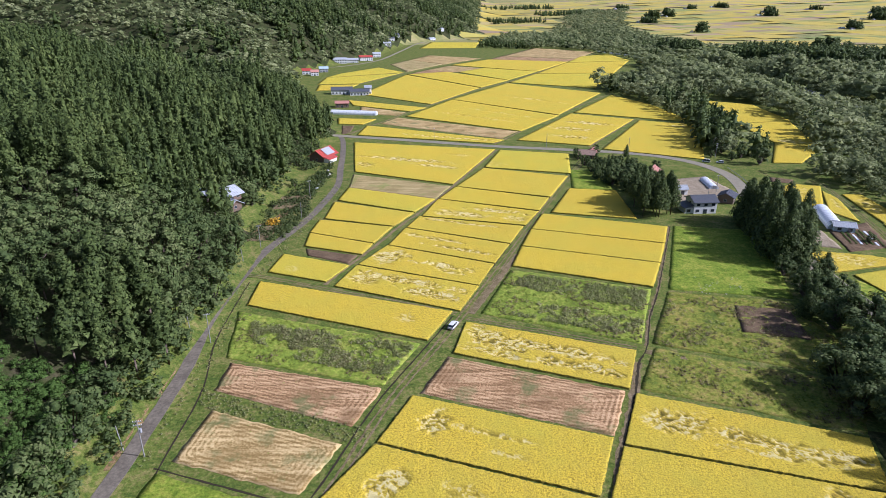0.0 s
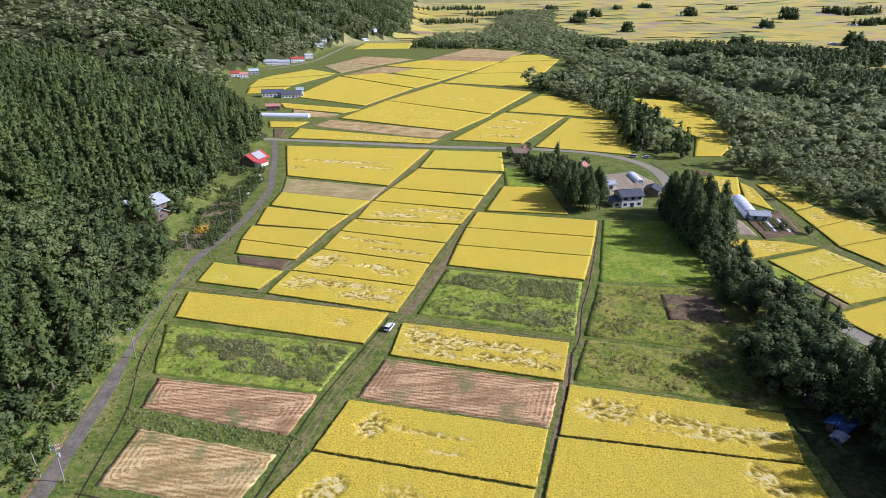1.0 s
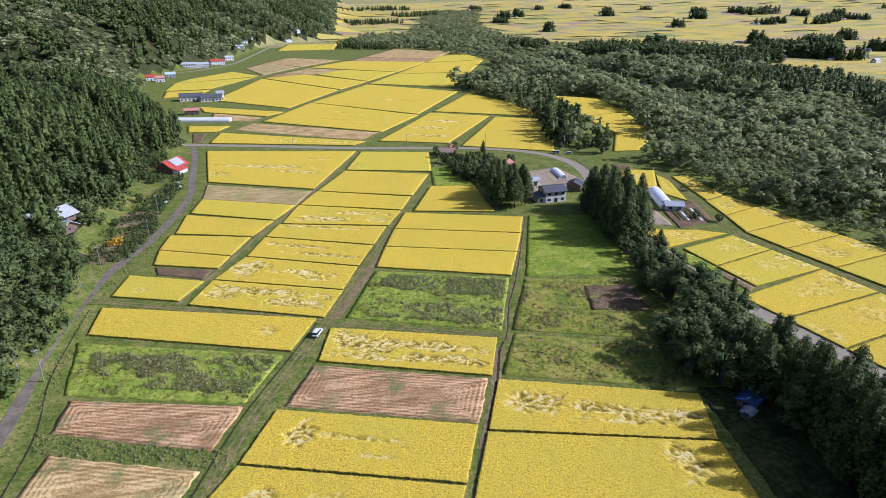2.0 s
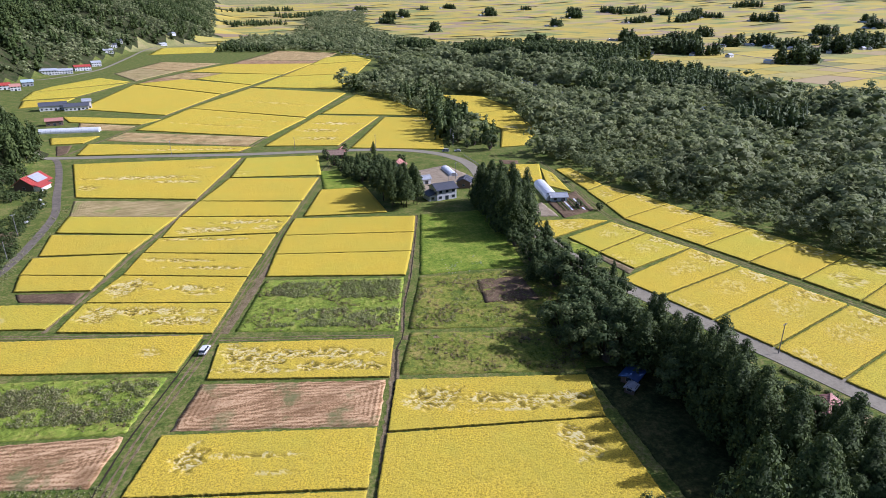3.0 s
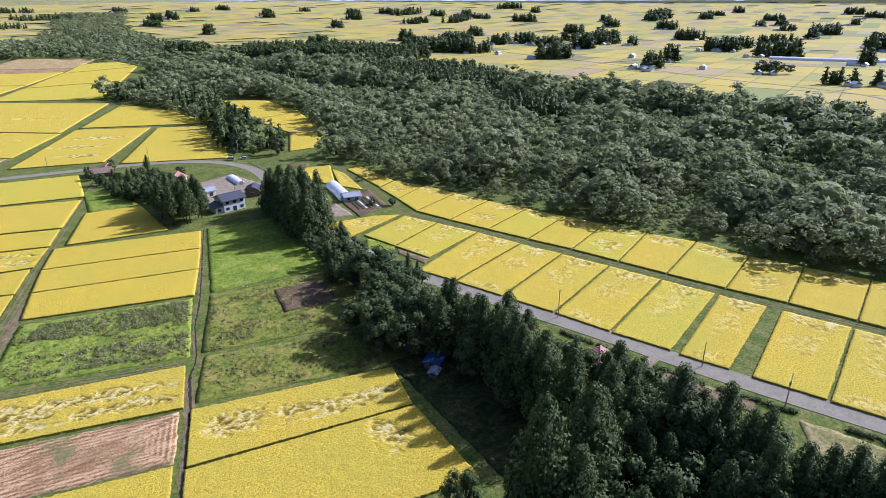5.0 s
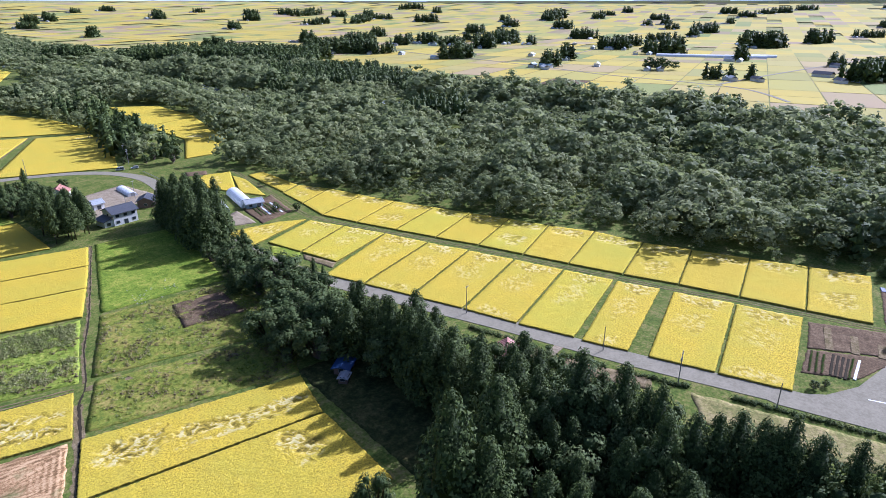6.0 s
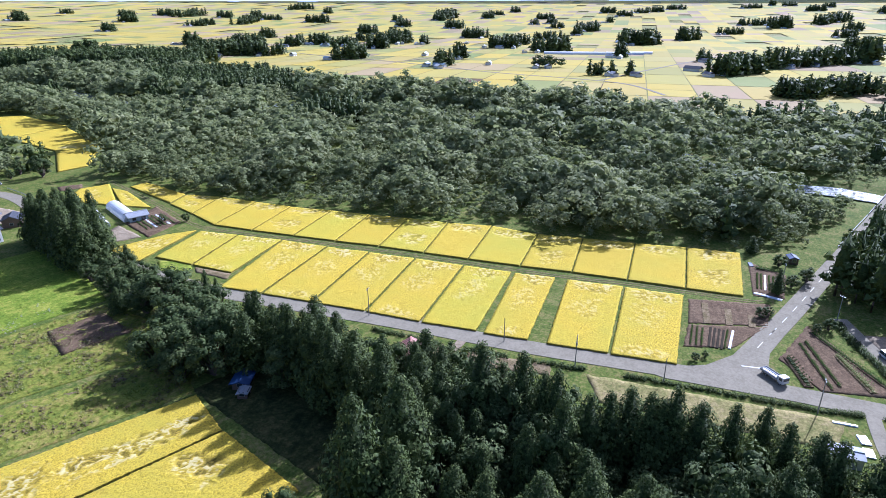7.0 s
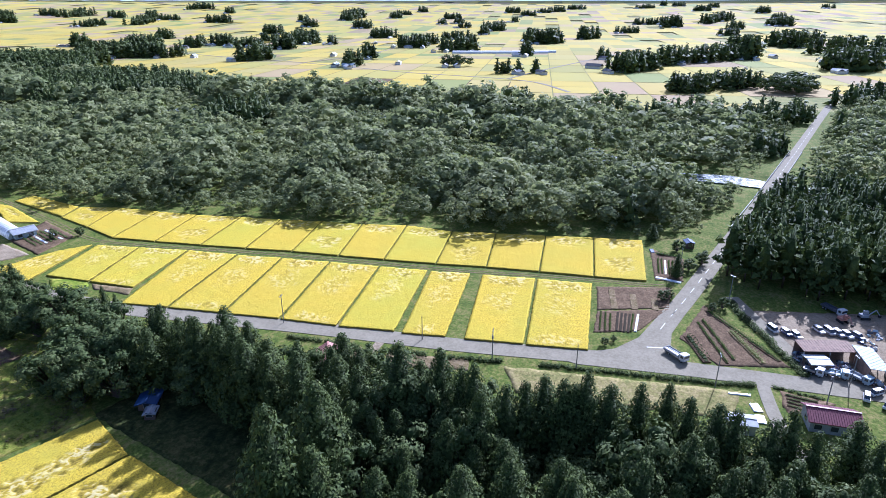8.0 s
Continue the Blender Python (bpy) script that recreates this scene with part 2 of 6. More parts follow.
def box(bm, x0, x1, y0, y1, z0, z1, bevel=0.0):
    r = bmesh.ops.create_cube(bm, size=1.0, matrix=Matrix.LocRotScale(((x0 + x1) / 2, (y0 + y1) / 2, (z0 + z1) / 2), None, (x1 - x0, y1 - y0, z1 - z0)))
    if bevel:
        edges = list({e for v in r["verts"] for e in v.link_edges})
        bmesh.ops.bevel(bm, geom=edges, offset=bevel, segments=2, affect="EDGES", profile=0.5)
    return bm


def boxed(*args, bevel=0.0):
    return box(bmesh.new(), *args, bevel=bevel)


def rod(bm, a, b, r0, r1=None, sides=8):
    a, b = Vector(a), Vector(b)
    m = Matrix.Translation((a + b) / 2) @ (b - a).to_track_quat("Z", "Y").to_matrix().to_4x4()
    bmesh.ops.create_cone(bm, cap_ends=True, segments=sides, radius1=r0, radius2=r0 if r1 is None else r1, depth=(b - a).length, matrix=m)
    return bm


def prism(bm, profile, y0, y1):
    """A profile of (x, z) pulled from y0 to y1."""
    a = [bm.verts.new((x, y0, z)) for x, z in profile]
    c = [bm.verts.new((x, y1, z)) for x, z in profile]
    n = len(profile)
    bm.faces.new(a)
    bm.faces.new(c[::-1])
    for k in range(n):
        bm.faces.new((a[k], c[k], c[(k + 1) % n], a[(k + 1) % n]))
    bmesh.ops.recalc_face_normals(bm, faces=bm.faces)
    return bm


RNG = np.random.default_rng(7)


def waves(x, y, scale, seed=0.0):
    """Smooth noise of about -1 to 1 on arrays."""
    x, y = np.asarray(x, float) / scale + seed * 17.3, np.asarray(y, float) / scale - seed * 9.1
    v = np.sin(x * 1.7 + 1.3 * np.sin(y * 1.1 + seed)) + np.sin(y * 2.1 - 1.1 * np.sin(x * 1.5))
    v += 0.6 * np.sin(x * 3.9 + y * 2.7 + seed) + 0.5 * np.sin(y * 5.3 - x * 3.1)
    return v / 2.6


def inside(px, py, poly):
    px, py = np.asarray(px, float), np.asarray(py, float)
    hit = np.zeros(px.shape, bool)
    for (x0, y0), (x1, y1) in zip(poly, poly[1:] + poly[:1]):
        if y0 != y1:
            hit ^= ((y0 > py) != (y1 > py)) & (px < (x1 - x0) * (py - y0) / (y1 - y0) + x0)
    return hit


def away(px, py, line):
    """Distance of points from a line of corners."""
    best = np.full(np.shape(px), 1e9)
    for (x0, y0), (x1, y1) in zip(line, line[1:]):
        dx, dy = x1 - x0, y1 - y0
        s = np.clip(((px - x0) * dx + (py - y0) * dy) / (dx * dx + dy * dy), 0, 1)
        best = np.minimum(best, np.hypot(px - x0 - s * dx, py - y0 - s * dy))
    return best


# ---------------------------------------------------------------- terrain
FOOT_Y = [-600, 60, 90, 120, 165, 200, 240, 312, 340, 400, 430, 455, 480, 560, 640, 805, 900, 1000, 1107, 1612, 1749, 2000, 2600, 5000]
FOOT_X = [-88, -76, -73, -72, -72.5, -74, -84, -84, -88, -90, -82, -80, -92, -125, -140, -195, -205, -172, -135, -80, 30, 110, 150, 300]
RIVER = [(360, -400), (376, -110), (388, -30), (389, 12), (425, 50), (480, 105), (500, 183), (510, 303), (478, 439), (423, 487), (405, 618), (420, 900), (330, 1350), (420, 2000), (500, 3000)]


def land(x, y):
    """The height of the ground."""
    x, y = np.asarray(x, float), np.asarray(y, float)
    d = np.maximum(np.interp(y, FOOT_Y, FOOT_X) - x, 0)
    far_side = np.clip((y - 600) / 350, 0, 1)
    top = 78 + 100 * far_side
    dip = 1 - 0.72 * np.exp(-(((y - 680 - 0.2 * d) / 130) ** 2))
    h = top * dip * d / (d + 100 + 120 * far_side)
    h = h + np.minimum(d / 60, 1) * (9 * waves(x, y, 55, 1) + 4 * waves(x, y, 21, 2)) * dip
    h = h + 130 * np.clip((np.hypot(x, y) - 2000) / 2400, 0, 1) ** 1.25
    r = away(x, y, RIVER)
    return h - 2.6 * np.clip(1 - (r - 8) / 14, 0, 1)


def axis(*steps):
    """Grid lines: start, then (end, step) pairs."""
    out = [float(steps[0])]
    for end, step in steps[1:]:
        n = max(1, round((end - out[-1]) / step))
        out += list(np.linspace(out[-1], end, n + 1)[1:])
    return np.array(out)


gx = axis(-2400, (-700, 100), (-60, 10), (340, 40), (540, 5), (800, 40), (1800, 100), (4350, 50))
gy = axis(-1500, (-120, 60), (1100, 10), (2200, 40), (4450, 50))
X, Y = np.meshgrid(gx, gy)
nx, ny = len(gx), len(gy)
i = np.arange(nx * ny).reshape(ny, nx)
quads = np.stack([i[:-1, :-1], i[:-1, 1:], i[1:, 1:], i[1:, :-1]], -1).reshape(-1, 4)
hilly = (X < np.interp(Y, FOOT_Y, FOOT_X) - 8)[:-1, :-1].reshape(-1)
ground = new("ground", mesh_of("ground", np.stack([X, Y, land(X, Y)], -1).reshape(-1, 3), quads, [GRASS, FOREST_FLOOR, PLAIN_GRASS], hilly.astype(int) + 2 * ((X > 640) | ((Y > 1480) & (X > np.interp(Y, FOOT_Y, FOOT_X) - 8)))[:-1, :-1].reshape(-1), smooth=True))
tagged(ground, "green grassy valley floor rising to a wooded hill", "ground", kind="structure")


# ---------------------------------------------------------------- ribbons: roads, tracks, ditches
def smooth_line(points, step=4.0):
    p = [Vector((*q, 0)) for q in points]
    out = []
    for k in range(len(p) - 1):
        a, b2, c, d = p[max(k - 1, 0)], p[k], p[k + 1], p[min(k + 2, len(p) - 1)]
        n = max(1, int((c - b2).length / step))
        for j in range(n):
            s = j / n
            out.append(0.5 * (2 * b2 + (c - a) * s + (2 * a - 5 * b2 + 4 * c - d) * s * s + (3 * b2 - a - 3 * c + d) * s ** 3))
    return out + [p[-1]]


def ribbon(name, points, width, z, material, thick=0.25, ragged=0.0, step=4.0, label="", category="", parent=None, shift=0.0, kind="structure"):
    """A band with thickness along a line; shift: metres to the right of it."""
    line = smooth_line(points, step)
    verts, faces = [], []
    n = len(line)
    for k in range(n):
        t = (line[min(k + 1, n - 1)] - line[max(k - 1, 0)]).normalized()
        side = Vector((t.y, -t.x, 0))
        for s in (-1, 1):
            w = width / 2 + ragged * random.uniform(-1, 1)
            q = line[k] + side * (shift + s * w)
            g = float(land(q.x, q.y))
            g = g if name == "water" else max(g, 0.0)
            verts += [(q.x, q.y, g + z), (q.x, q.y, g + z - thick)]
    for k in range(n - 1):
        a, c = 4 * k, 4 * k + 4
        faces += [(a, a + 2, c + 2, c), (a + 1, c + 1, c + 3, a + 3), (a, c, c + 1, a + 1), (a + 2, a + 3, c + 3, c + 2)]
    faces += [(0, 1, 3, 2), (4 * n - 4, 4 * n - 2, 4 * n - 1, 4 * n - 3)]
    ob = new(name, mesh_of(name, verts, faces, [material]))
    ob.parent = parent
    return tagged(ob, label, category, kind=kind) if label else ob


LANE = [(-69, 40), (-67, 92), (-67, 110), (-68, 139), (-71, 163), (-71, 192), (-69, 220), (-61, 256), (-57, 290), (-56, 317), (-60, 350), (-64, 385), (-70, 425), (-75, 444)]
ribbon("road", LANE, 3.6, 0.10, ASPHALT, ragged=0.1, label="narrow worn asphalt lane along the foot of the hill", category="road")
VALLEY_ROAD = [(-140, 470), (-100, 452), (-72, 443), (-18, 427), (33, 411), (85, 400), (120, 391), (142, 379), (156, 362), (162, 340), (160, 318), (153, 290), (146, 260), (141, 225), (137, 190), (138.6, 156), (145.5, 119), (152, 87), (158, 51), (164.5, 21), (168, 5), (172, -24), (177, -61), (185, -120), (200, -300)]
ribbon("road", VALLEY_ROAD, 7.0, 0.12, ASPHALT_PALE, label="pale asphalt country road curving past the farms", category="road")
CROSS_ROAD = [(172, -3), (195, -8), (219, -14), (276, -27), (346, -43), (470, -70), (640, -107), (830, -150), (1400, -280)]
CROSS = ribbon("road", CROSS_ROAD, 6.4, 0.13, ASPHALT_PALE, label="straight pale asphalt road with a dashed centre line", category="road")
apron = bmesh.new()
corners = [(163.5, 24), (167, 15), (170.5, 9), (174, 4), (183, -1.5), (195, -4.6), (207, -7.6), (207, -14.2), (189, -10.2), (182, -10.4), (177, -11.8), (174.5, -15), (173.5, -19), (174, -27), (170, -30), (162, 12)]
top = [apron.verts.new((x, y, 0.127)) for x, y in corners]
low = [apron.verts.new((x, y, -0.1)) for x, y in corners]
apron.faces.new(top)
for j in range(len(corners)):
    apron.faces.new((top[j], low[j], low[(j + 1) % len(corners)], top[(j + 1) % len(corners)]))
bmesh.ops.recalc_face_normals(apron, faces=apron.faces)
tagged(part("road", apron, ASPHALT_PALE), "wide pale asphalt apron at the road junction", "road", kind="structure")
ribbon("road", [(222, -27), (212, -31.5), (192, -40.5), (177, -47)], 4.2, 0.115, ASPHALT_PALE, label="short asphalt drive to the yard", category="road")
ribbon("road", [(172, -33), (163, -34), (152, -36), (140, -40)], 3.2, 0.115, ASPHALT_PALE, label="side lane down to the houses", category="road")
ribbon("road", [(152, 66.5), (144, 66), (137, 65), (132, 64)], 2.6, 0.115, GRAVEL, label="gravel drive to a small hut", category="road")
ribbon("road", [(-175, 960), (-160, 965), (-130, 1020), (-105, 1107), (-85, 1300), (-52, 1600), (20, 1720), (80, 1780)], 5.0, 0.12, ASPHALT_PALE, label="far valley road past white houses", category="road")
k = 0
dash_line = smooth_line(CROSS_ROAD, 2.0)
run = 0.0
for p0, p1 in zip(dash_line, dash_line[1:]):
    run += (p1 - p0).length
    if 15 < run < 420 and run % 10 < 2.2:
        way2 = (p1 - p0).normalized()
        ribbon("centre_dash", [tuple(p0.xy), tuple((p0 + way2 * 4.5).xy)], 0.2, 0.14, PAINT_WHITE, 0.02, parent=CROSS)
ribbon("bank", [(-66.5, 100), (-67, 112), (-68, 139), (-72, 160)], 3.0, 0.12, EARTH, ragged=0.7, step=2, shift=-3.9, label="bare reddish earth bank beside the lane", category="bank")
TRACK = [(-37, 60), (-23, 92), (-13, 123), (3, 160), (20, 202), (43, 262), (73, 336), (100, 398)]
TRACK_WEST = [(-40.6, 189.6), (-34.5, 206.5), (-25.7, 229), (-17.8, 252), (-11.6, 266), (-2.8, 289), (5.9, 313.5), (36, 400)]
SPINE = [(206, 320), (199.4, 291.7), (188.8, 248.5), (180.4, 216), (183.4, 190.9), (188, 171), (192.9, 149.8), (197.2, 127.6), (203.2, 93.7), (209.7, 57), (216, 32), (220.4, 4.7), (223, -6)]
for line, w in ((TRACK, 1.0), (SPINE, 0.9)):
    for side in (-0.8, 0.8):
        ribbon("farm_track", line, w * 0.5, 0.07, DIRT, ragged=0.16, step=1.5, shift=side, label="worn dirt wheel track in the grass", category="farm track")
ribbon("farm_track", TRACK_WEST, 1.2, 0.07, DIRT, ragged=0.3, step=1.5, label="narrow dirt path between rice paddies", category="farm track")
ribbon("farm_track", [(9.2, 169), (14.1, 181.2), (19.2, 193.2), (24.2, 206), (29, 218)], 2.3, 0.085, DIRT, ragged=0.25, step=1.5, label="bare pale dirt stretch of the farm track", category="farm track")
ribbon("bank", [(-68.9, 197.4), (-60.3, 195.1), (-34.7, 184.6), (-15.1, 177), (4.5, 169)], 3.4, 0.09, GRASS, ragged=0.3, step=2, label="grassy cross path between paddies", category="bank")
for side in (-0.7, 0.7):
    ribbon("farm_track", [(-68.9, 197.4), (-60.3, 195.1), (-34.7, 184.6), (-15.1, 177), (4.5, 169)], 0.6, 0.11, DIRT, ragged=0.2, step=1.5, shift=side, label="worn dirt wheel track in the grass", category="farm track")
    ribbon("farm_track", [(7.6, 166.2), (19.9, 161.6), (35.9, 156), (54.9, 148.6)], 0.45, 0.07, DIRT, ragged=0.2, step=1.5, shift=side, label="faint wheel track on a grassy levee", category="farm track")
ribbon("farm_track", [(57, 147), (70, 142), (95, 131), (112, 124)], 2.0, 0.07, DIRT, ragged=0.3, step=1.5, label="faint dirt track through weeds", category="farm track")
DITCH = [(31, 85), (34.6, 92.6), (39.2, 106), (46.4, 123), (53.1, 141.5), (58, 150), (64.6, 167.8), (74.6, 190), (96.6, 243.9), (99, 250)]
ribbon("bank", DITCH[:5], 2.3, 0.05, DIRT, ragged=0.4, step=1.5, label="bare muddy bank along a ditch", category="bank")
ribbon("bank", DITCH[5:], 1.0, 0.05, DIRT, ragged=0.35, step=1.5, label="bare earth edge along a ditch", category="bank")
ribbon("ditch", DITCH[:5], 0.7, 0.08, CHANNEL, ragged=0.2, step=1.2, shift=0.3, label="narrow muddy ditch between paddies", category="ditch")
ribbon("ditch", DITCH[4:], 0.4, 0.08, CHANNEL, ragged=0.15, step=1.2, shift=0.2, label="narrow muddy ditch between paddies", category="ditch")
ribbon("ditch", [(-58, 90), (-59, 101), (-60, 128), (-65, 153), (-67, 192)], 0.36, 0.05, CHANNEL, ragged=0.08, step=2, label="narrow concrete-lined ditch beside the lane", category="ditch")
ribbon("ditch", [(-60, 100.5), (-46, 96), (-30, 91)], 0.42, 0.05, CHANNEL, ragged=0.08, step=2, label="narrow water channel round the cut field", category="ditch")
ribbon("ditch", TRACK, 0.4, 0.06, CHANNEL, ragged=0.1, step=2, shift=-2.6, label="shallow ditch along the farm track", category="ditch")


# ---------------------------------------------------------------- fields
def bilinear(c, u, v):
    a, b2, d, e2 = [np.array(q, float) for q in c]
    u, v = u[..., None], v[..., None]
    return (a * (1 - u) + b2 * u) * (1 - v) + (e2 * (1 - u) + d * u) * v


def grown(c, by):
    """Four corners moved outwards."""
    mx, my = sum(q[0] for q in c) / 4, sum(q[1] for q in c) / 4
    out = []
    for x, y in c:
        far_off = math.hypot(x - mx, y - my)
        out.append((x + (x - mx) / far_off * by, y + (y - my) / far_off * by))
    return out


def rice(c, lodged=(), step=1.2, material=None, height=0.52, label="ripe golden rice paddy ready for harvest"):
    """A stand of rice on a four-cornered field, corners in turn. lodged: (u, v, half width, half depth, how much) patches blown flat."""
    c = grown(c, 0.3 if step < 1.8 else 2.0)
    a, b2, d, e2 = [Vector(q) for q in c]
    nu = max(3, int(((b2 - a).length + (d - e2).length) / 2 / step))
    nv = max(3, int(((e2 - a).length + (d - b2).length) / 2 / step))
    U, V = np.meshgrid(np.linspace(0, 1, nu + 1), np.linspace(0, 1, nv + 1))
    P = bilinear(c, U, V)
    x, y = P[..., 0], P[..., 1]
    low = np.zeros_like(U)
    wx, wy = x + 1.6 * waves(x, y, 3.1, 2), y + 1.3 * waves(x, y, 2.7, 6)
    for u0, v0, ru, rv, much in lodged:
        q = np.hypot((U - u0) / ru, (V - v0) / rv) + 0.38 * waves(wx, wy, 3.4, u0) + 0.2 * waves(wx, wy, 1.3, v0)
        low = np.maximum(low, much * np.clip(2.2 * (1.05 - q), 0, 1))
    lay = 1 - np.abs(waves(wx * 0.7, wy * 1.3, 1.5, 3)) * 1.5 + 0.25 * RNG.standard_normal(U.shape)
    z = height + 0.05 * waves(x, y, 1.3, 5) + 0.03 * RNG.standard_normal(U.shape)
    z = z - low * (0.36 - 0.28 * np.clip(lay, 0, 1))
    edge = (U == 0) | (U == 1) | (V == 0) | (V == 1)
    jit = RNG.uniform(-0.14, 0.14, P.shape) * edge[..., None]
    x, y = x + jit[..., 0], y + jit[..., 1]
    top = np.stack([x, y, z], -1).reshape(-1, 3)
    k = np.arange((nu + 1) * (nv + 1)).reshape(nv + 1, nu + 1)
    faces = [np.stack([k[:-1, :-1], k[:-1, 1:], k[1:, 1:], k[1:, :-1]], -1).reshape(-1, 4)]
    rim = np.concatenate([k[0, :], k[1:, -1], k[-1, -2::-1], k[-2:0:-1, 0]])
    base = top[rim].copy()
    base[:, 2] = 0.0
    n = len(top)
    r = np.arange(len(rim))
    r2 = np.roll(r, -1)
    faces.append(np.stack([rim[r2], rim[r], n + r, n + r2], -1))
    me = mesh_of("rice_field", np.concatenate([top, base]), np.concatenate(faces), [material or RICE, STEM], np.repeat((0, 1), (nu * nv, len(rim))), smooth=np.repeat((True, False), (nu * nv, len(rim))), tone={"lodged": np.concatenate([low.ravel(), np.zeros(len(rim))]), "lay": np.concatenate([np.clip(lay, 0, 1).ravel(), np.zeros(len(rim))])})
    return tagged(new("rice_field", me), label, "rice field", "rice paddies of the valley")


def plot(name, c, material, label, category, step=1.5, rough=0.12, z=0.10, rows=0.0, turn=0.0, group=""):
    """A low uneven bed of soil, stubble or weeds on a four-cornered field."""
    c = grown(c, 0.0 if step < 2.5 else 2.0)
    a, b2, d, e2 = [Vector(q) for q in c]
    nu, nv = max(3, int((b2 - a).length / step)), max(3, int((e2 - a).length / step))
    U, V = np.meshgrid(np.linspace(0, 1, nu + 1), np.linspace(0, 1, nv + 1))
    P = bilinear(c, U, V)
    x, y = P[..., 0], P[..., 1]
    rim_fade = np.clip(np.minimum(np.minimum(U, 1 - U) * nu, np.minimum(V, 1 - V) * nv) / 2, 0, 1)
    h = z + rough * rim_fade * (waves(x, y, 2.2, 4) + 0.5 * RNG.standard_normal(U.shape))
    if rows:
        s = x * math.cos(turn) + y * math.sin(turn)
        h = h + rim_fade * 0.12 * np.sin(s * 2 * math.pi / rows)
    wide2 = ((b2 - a).length + (d - e2).length) / 2
    deep2 = ((e2 - a).length + (d - b2).length) / 2
    edge = np.minimum(np.minimum(U, 1 - U) * wide2, np.minimum(V, 1 - V) * deep2)
    jit = RNG.uniform(-0.28, 0.28, P.shape) * (rim_fade < 0.01)[..., None]
    top = np.stack([x + jit[..., 0], y + jit[..., 1], np.maximum(h, 0.06)], -1).reshape(-1, 3)
    k = np.arange((nu + 1) * (nv + 1)).reshape(nv + 1, nu + 1)
    faces = [np.stack([k[:-1, :-1], k[:-1, 1:], k[1:, 1:], k[1:, :-1]], -1).reshape(-1, 4)]
    rim = np.concatenate([k[0, :], k[1:, -1], k[-1, -2::-1], k[-2:0:-1, 0]])
    base = top[rim].copy()
    base[:, 2] = -0.05
    r = np.arange(len(rim))
    r2 = np.roll(r, -1)
    faces.append(np.stack([rim[r2], rim[r], len(top) + r, len(top) + r2], -1))
    ob = new(name, mesh_of(name, np.concatenate([top, base]), np.concatenate(faces), [material], smooth=True, tone={"edge": np.concatenate([edge.ravel(), np.zeros(len(rim))])}))
    return tagged(ob, label, category, group)


LODGED = "ripe golden rice paddy with wind-flattened streaks"
# west of the farm track
rice([(-63, 191.5), (3, 170), (-4.5, 152.5), (-62, 174)], [(0.83, 0.45, 0.05, 0.2, 0.6)], 0.6)
plot("weedy_field", [(-64, 170), (-6, 151), (-15, 130), (-59, 143)], WEEDS, "fallow paddy overgrown with tall green weeds", "fallow field", rough=0.3)
plot("cut_field", [(-57, 140.5), (-15, 129), (-20.5, 114), (-57, 128)], STRAW_RED, "harvested rice paddy with reddish straw stubble", "stubble field", group="harvested paddies")
plot("cut_field", [(-55, 120), (-22, 108), (-28, 93), (-57, 102.5)], STRAW, "harvested rice paddy with pale straw and tyre marks", "stubble field", group="harvested paddies")
plot("meadow", [(-59, 99), (-32, 90), (-40, 70), (-62, 75)], MEADOW, "low green grass plot beside the lane", "meadow")
rice([(-61, 216.5), (-34.5, 205.8), (-40.5, 191.8), (-62.3, 200)], [(0.3, 0.6, 0.12, 0.2, 0.35)], 0.8, material=RICE_GREEN)
plot("wet_field", [(-54, 223), (-32.5, 216), (-34.8, 208), (-52, 216)], SOIL, "bare dark muddy strip between paddies", "muddy plot")
rice([(-55.5, 239.6), (-28, 227.6), (-31.2, 216.8), (-54.5, 225.2)], step=0.9)
rice([(-54.6, 256.5), (-21.7, 247.5), (-27.8, 228.6), (-55.6, 240.6)], step=0.9)
rice([(-52.4, 283), (-13.3, 266.7), (-21.3, 248.9), (-52.6, 258.6)], step=1.0)
rice([(-49.1, 307.8), (-3.7, 288.2), (-12.9, 268.2), (-51, 286)], material=RICE_GREEN, step=1.3, label="greenish yellow rice paddy not yet ripe")
plot("cut_field", [(-50.6, 335.7), (4.4, 312.4), (-3.4, 289.7), (-49.4, 309.3)], STRAW_GREEN, "harvested rice paddy with pale straw and green regrowth", "stubble field", group="harvested paddies")
rice([(-61.2, 419.5), (34.5, 399), (5.5, 315.3), (-50.2, 341)], [(0.45, 0.50, 0.40, 0.055, 1), (0.72, 0.62, 0.22, 0.04, 0.9), (0.1, 0.75, 0.09, 0.08, 0.8), (0.8, 0.25, 0.1, 0.03, 0.6)], 1.0, label=LODGED)
# between the two farm paths
rice([(-31.4, 205.9), (12.2, 188.3), (5.4, 170.6), (-36.6, 188.3)], [(0.42, 0.28, 0.42, 0.16, 1), (0.72, 0.62, 0.27, 0.17, 1), (0.16, 0.5, 0.13, 0.3, 0.9), (0.9, 0.3, 0.1, 0.12, 0.8)], 0.45, label=LODGED)
rice([(-21.8, 225.7), (18.9, 207.4), (12.4, 189.4), (-30.8, 206.8)], [(0.15, 0.45, 0.14, 0.38, 1), (0.62, 0.48, 0.24, 0.13, 1), (0.75, 0.68, 0.13, 0.08, 0.8)], 0.45, label=LODGED)
rice([(-15.8, 246.2), (26.7, 227.5), (19.4, 208.6), (-21.2, 226.6)], [(0.42, 0.32, 0.22, 0.09, 1), (0.62, 0.66, 0.34, 0.08, 1), (0.14, 0.3, 0.10, 0.1, 0.7)], 0.5, label=LODGED)
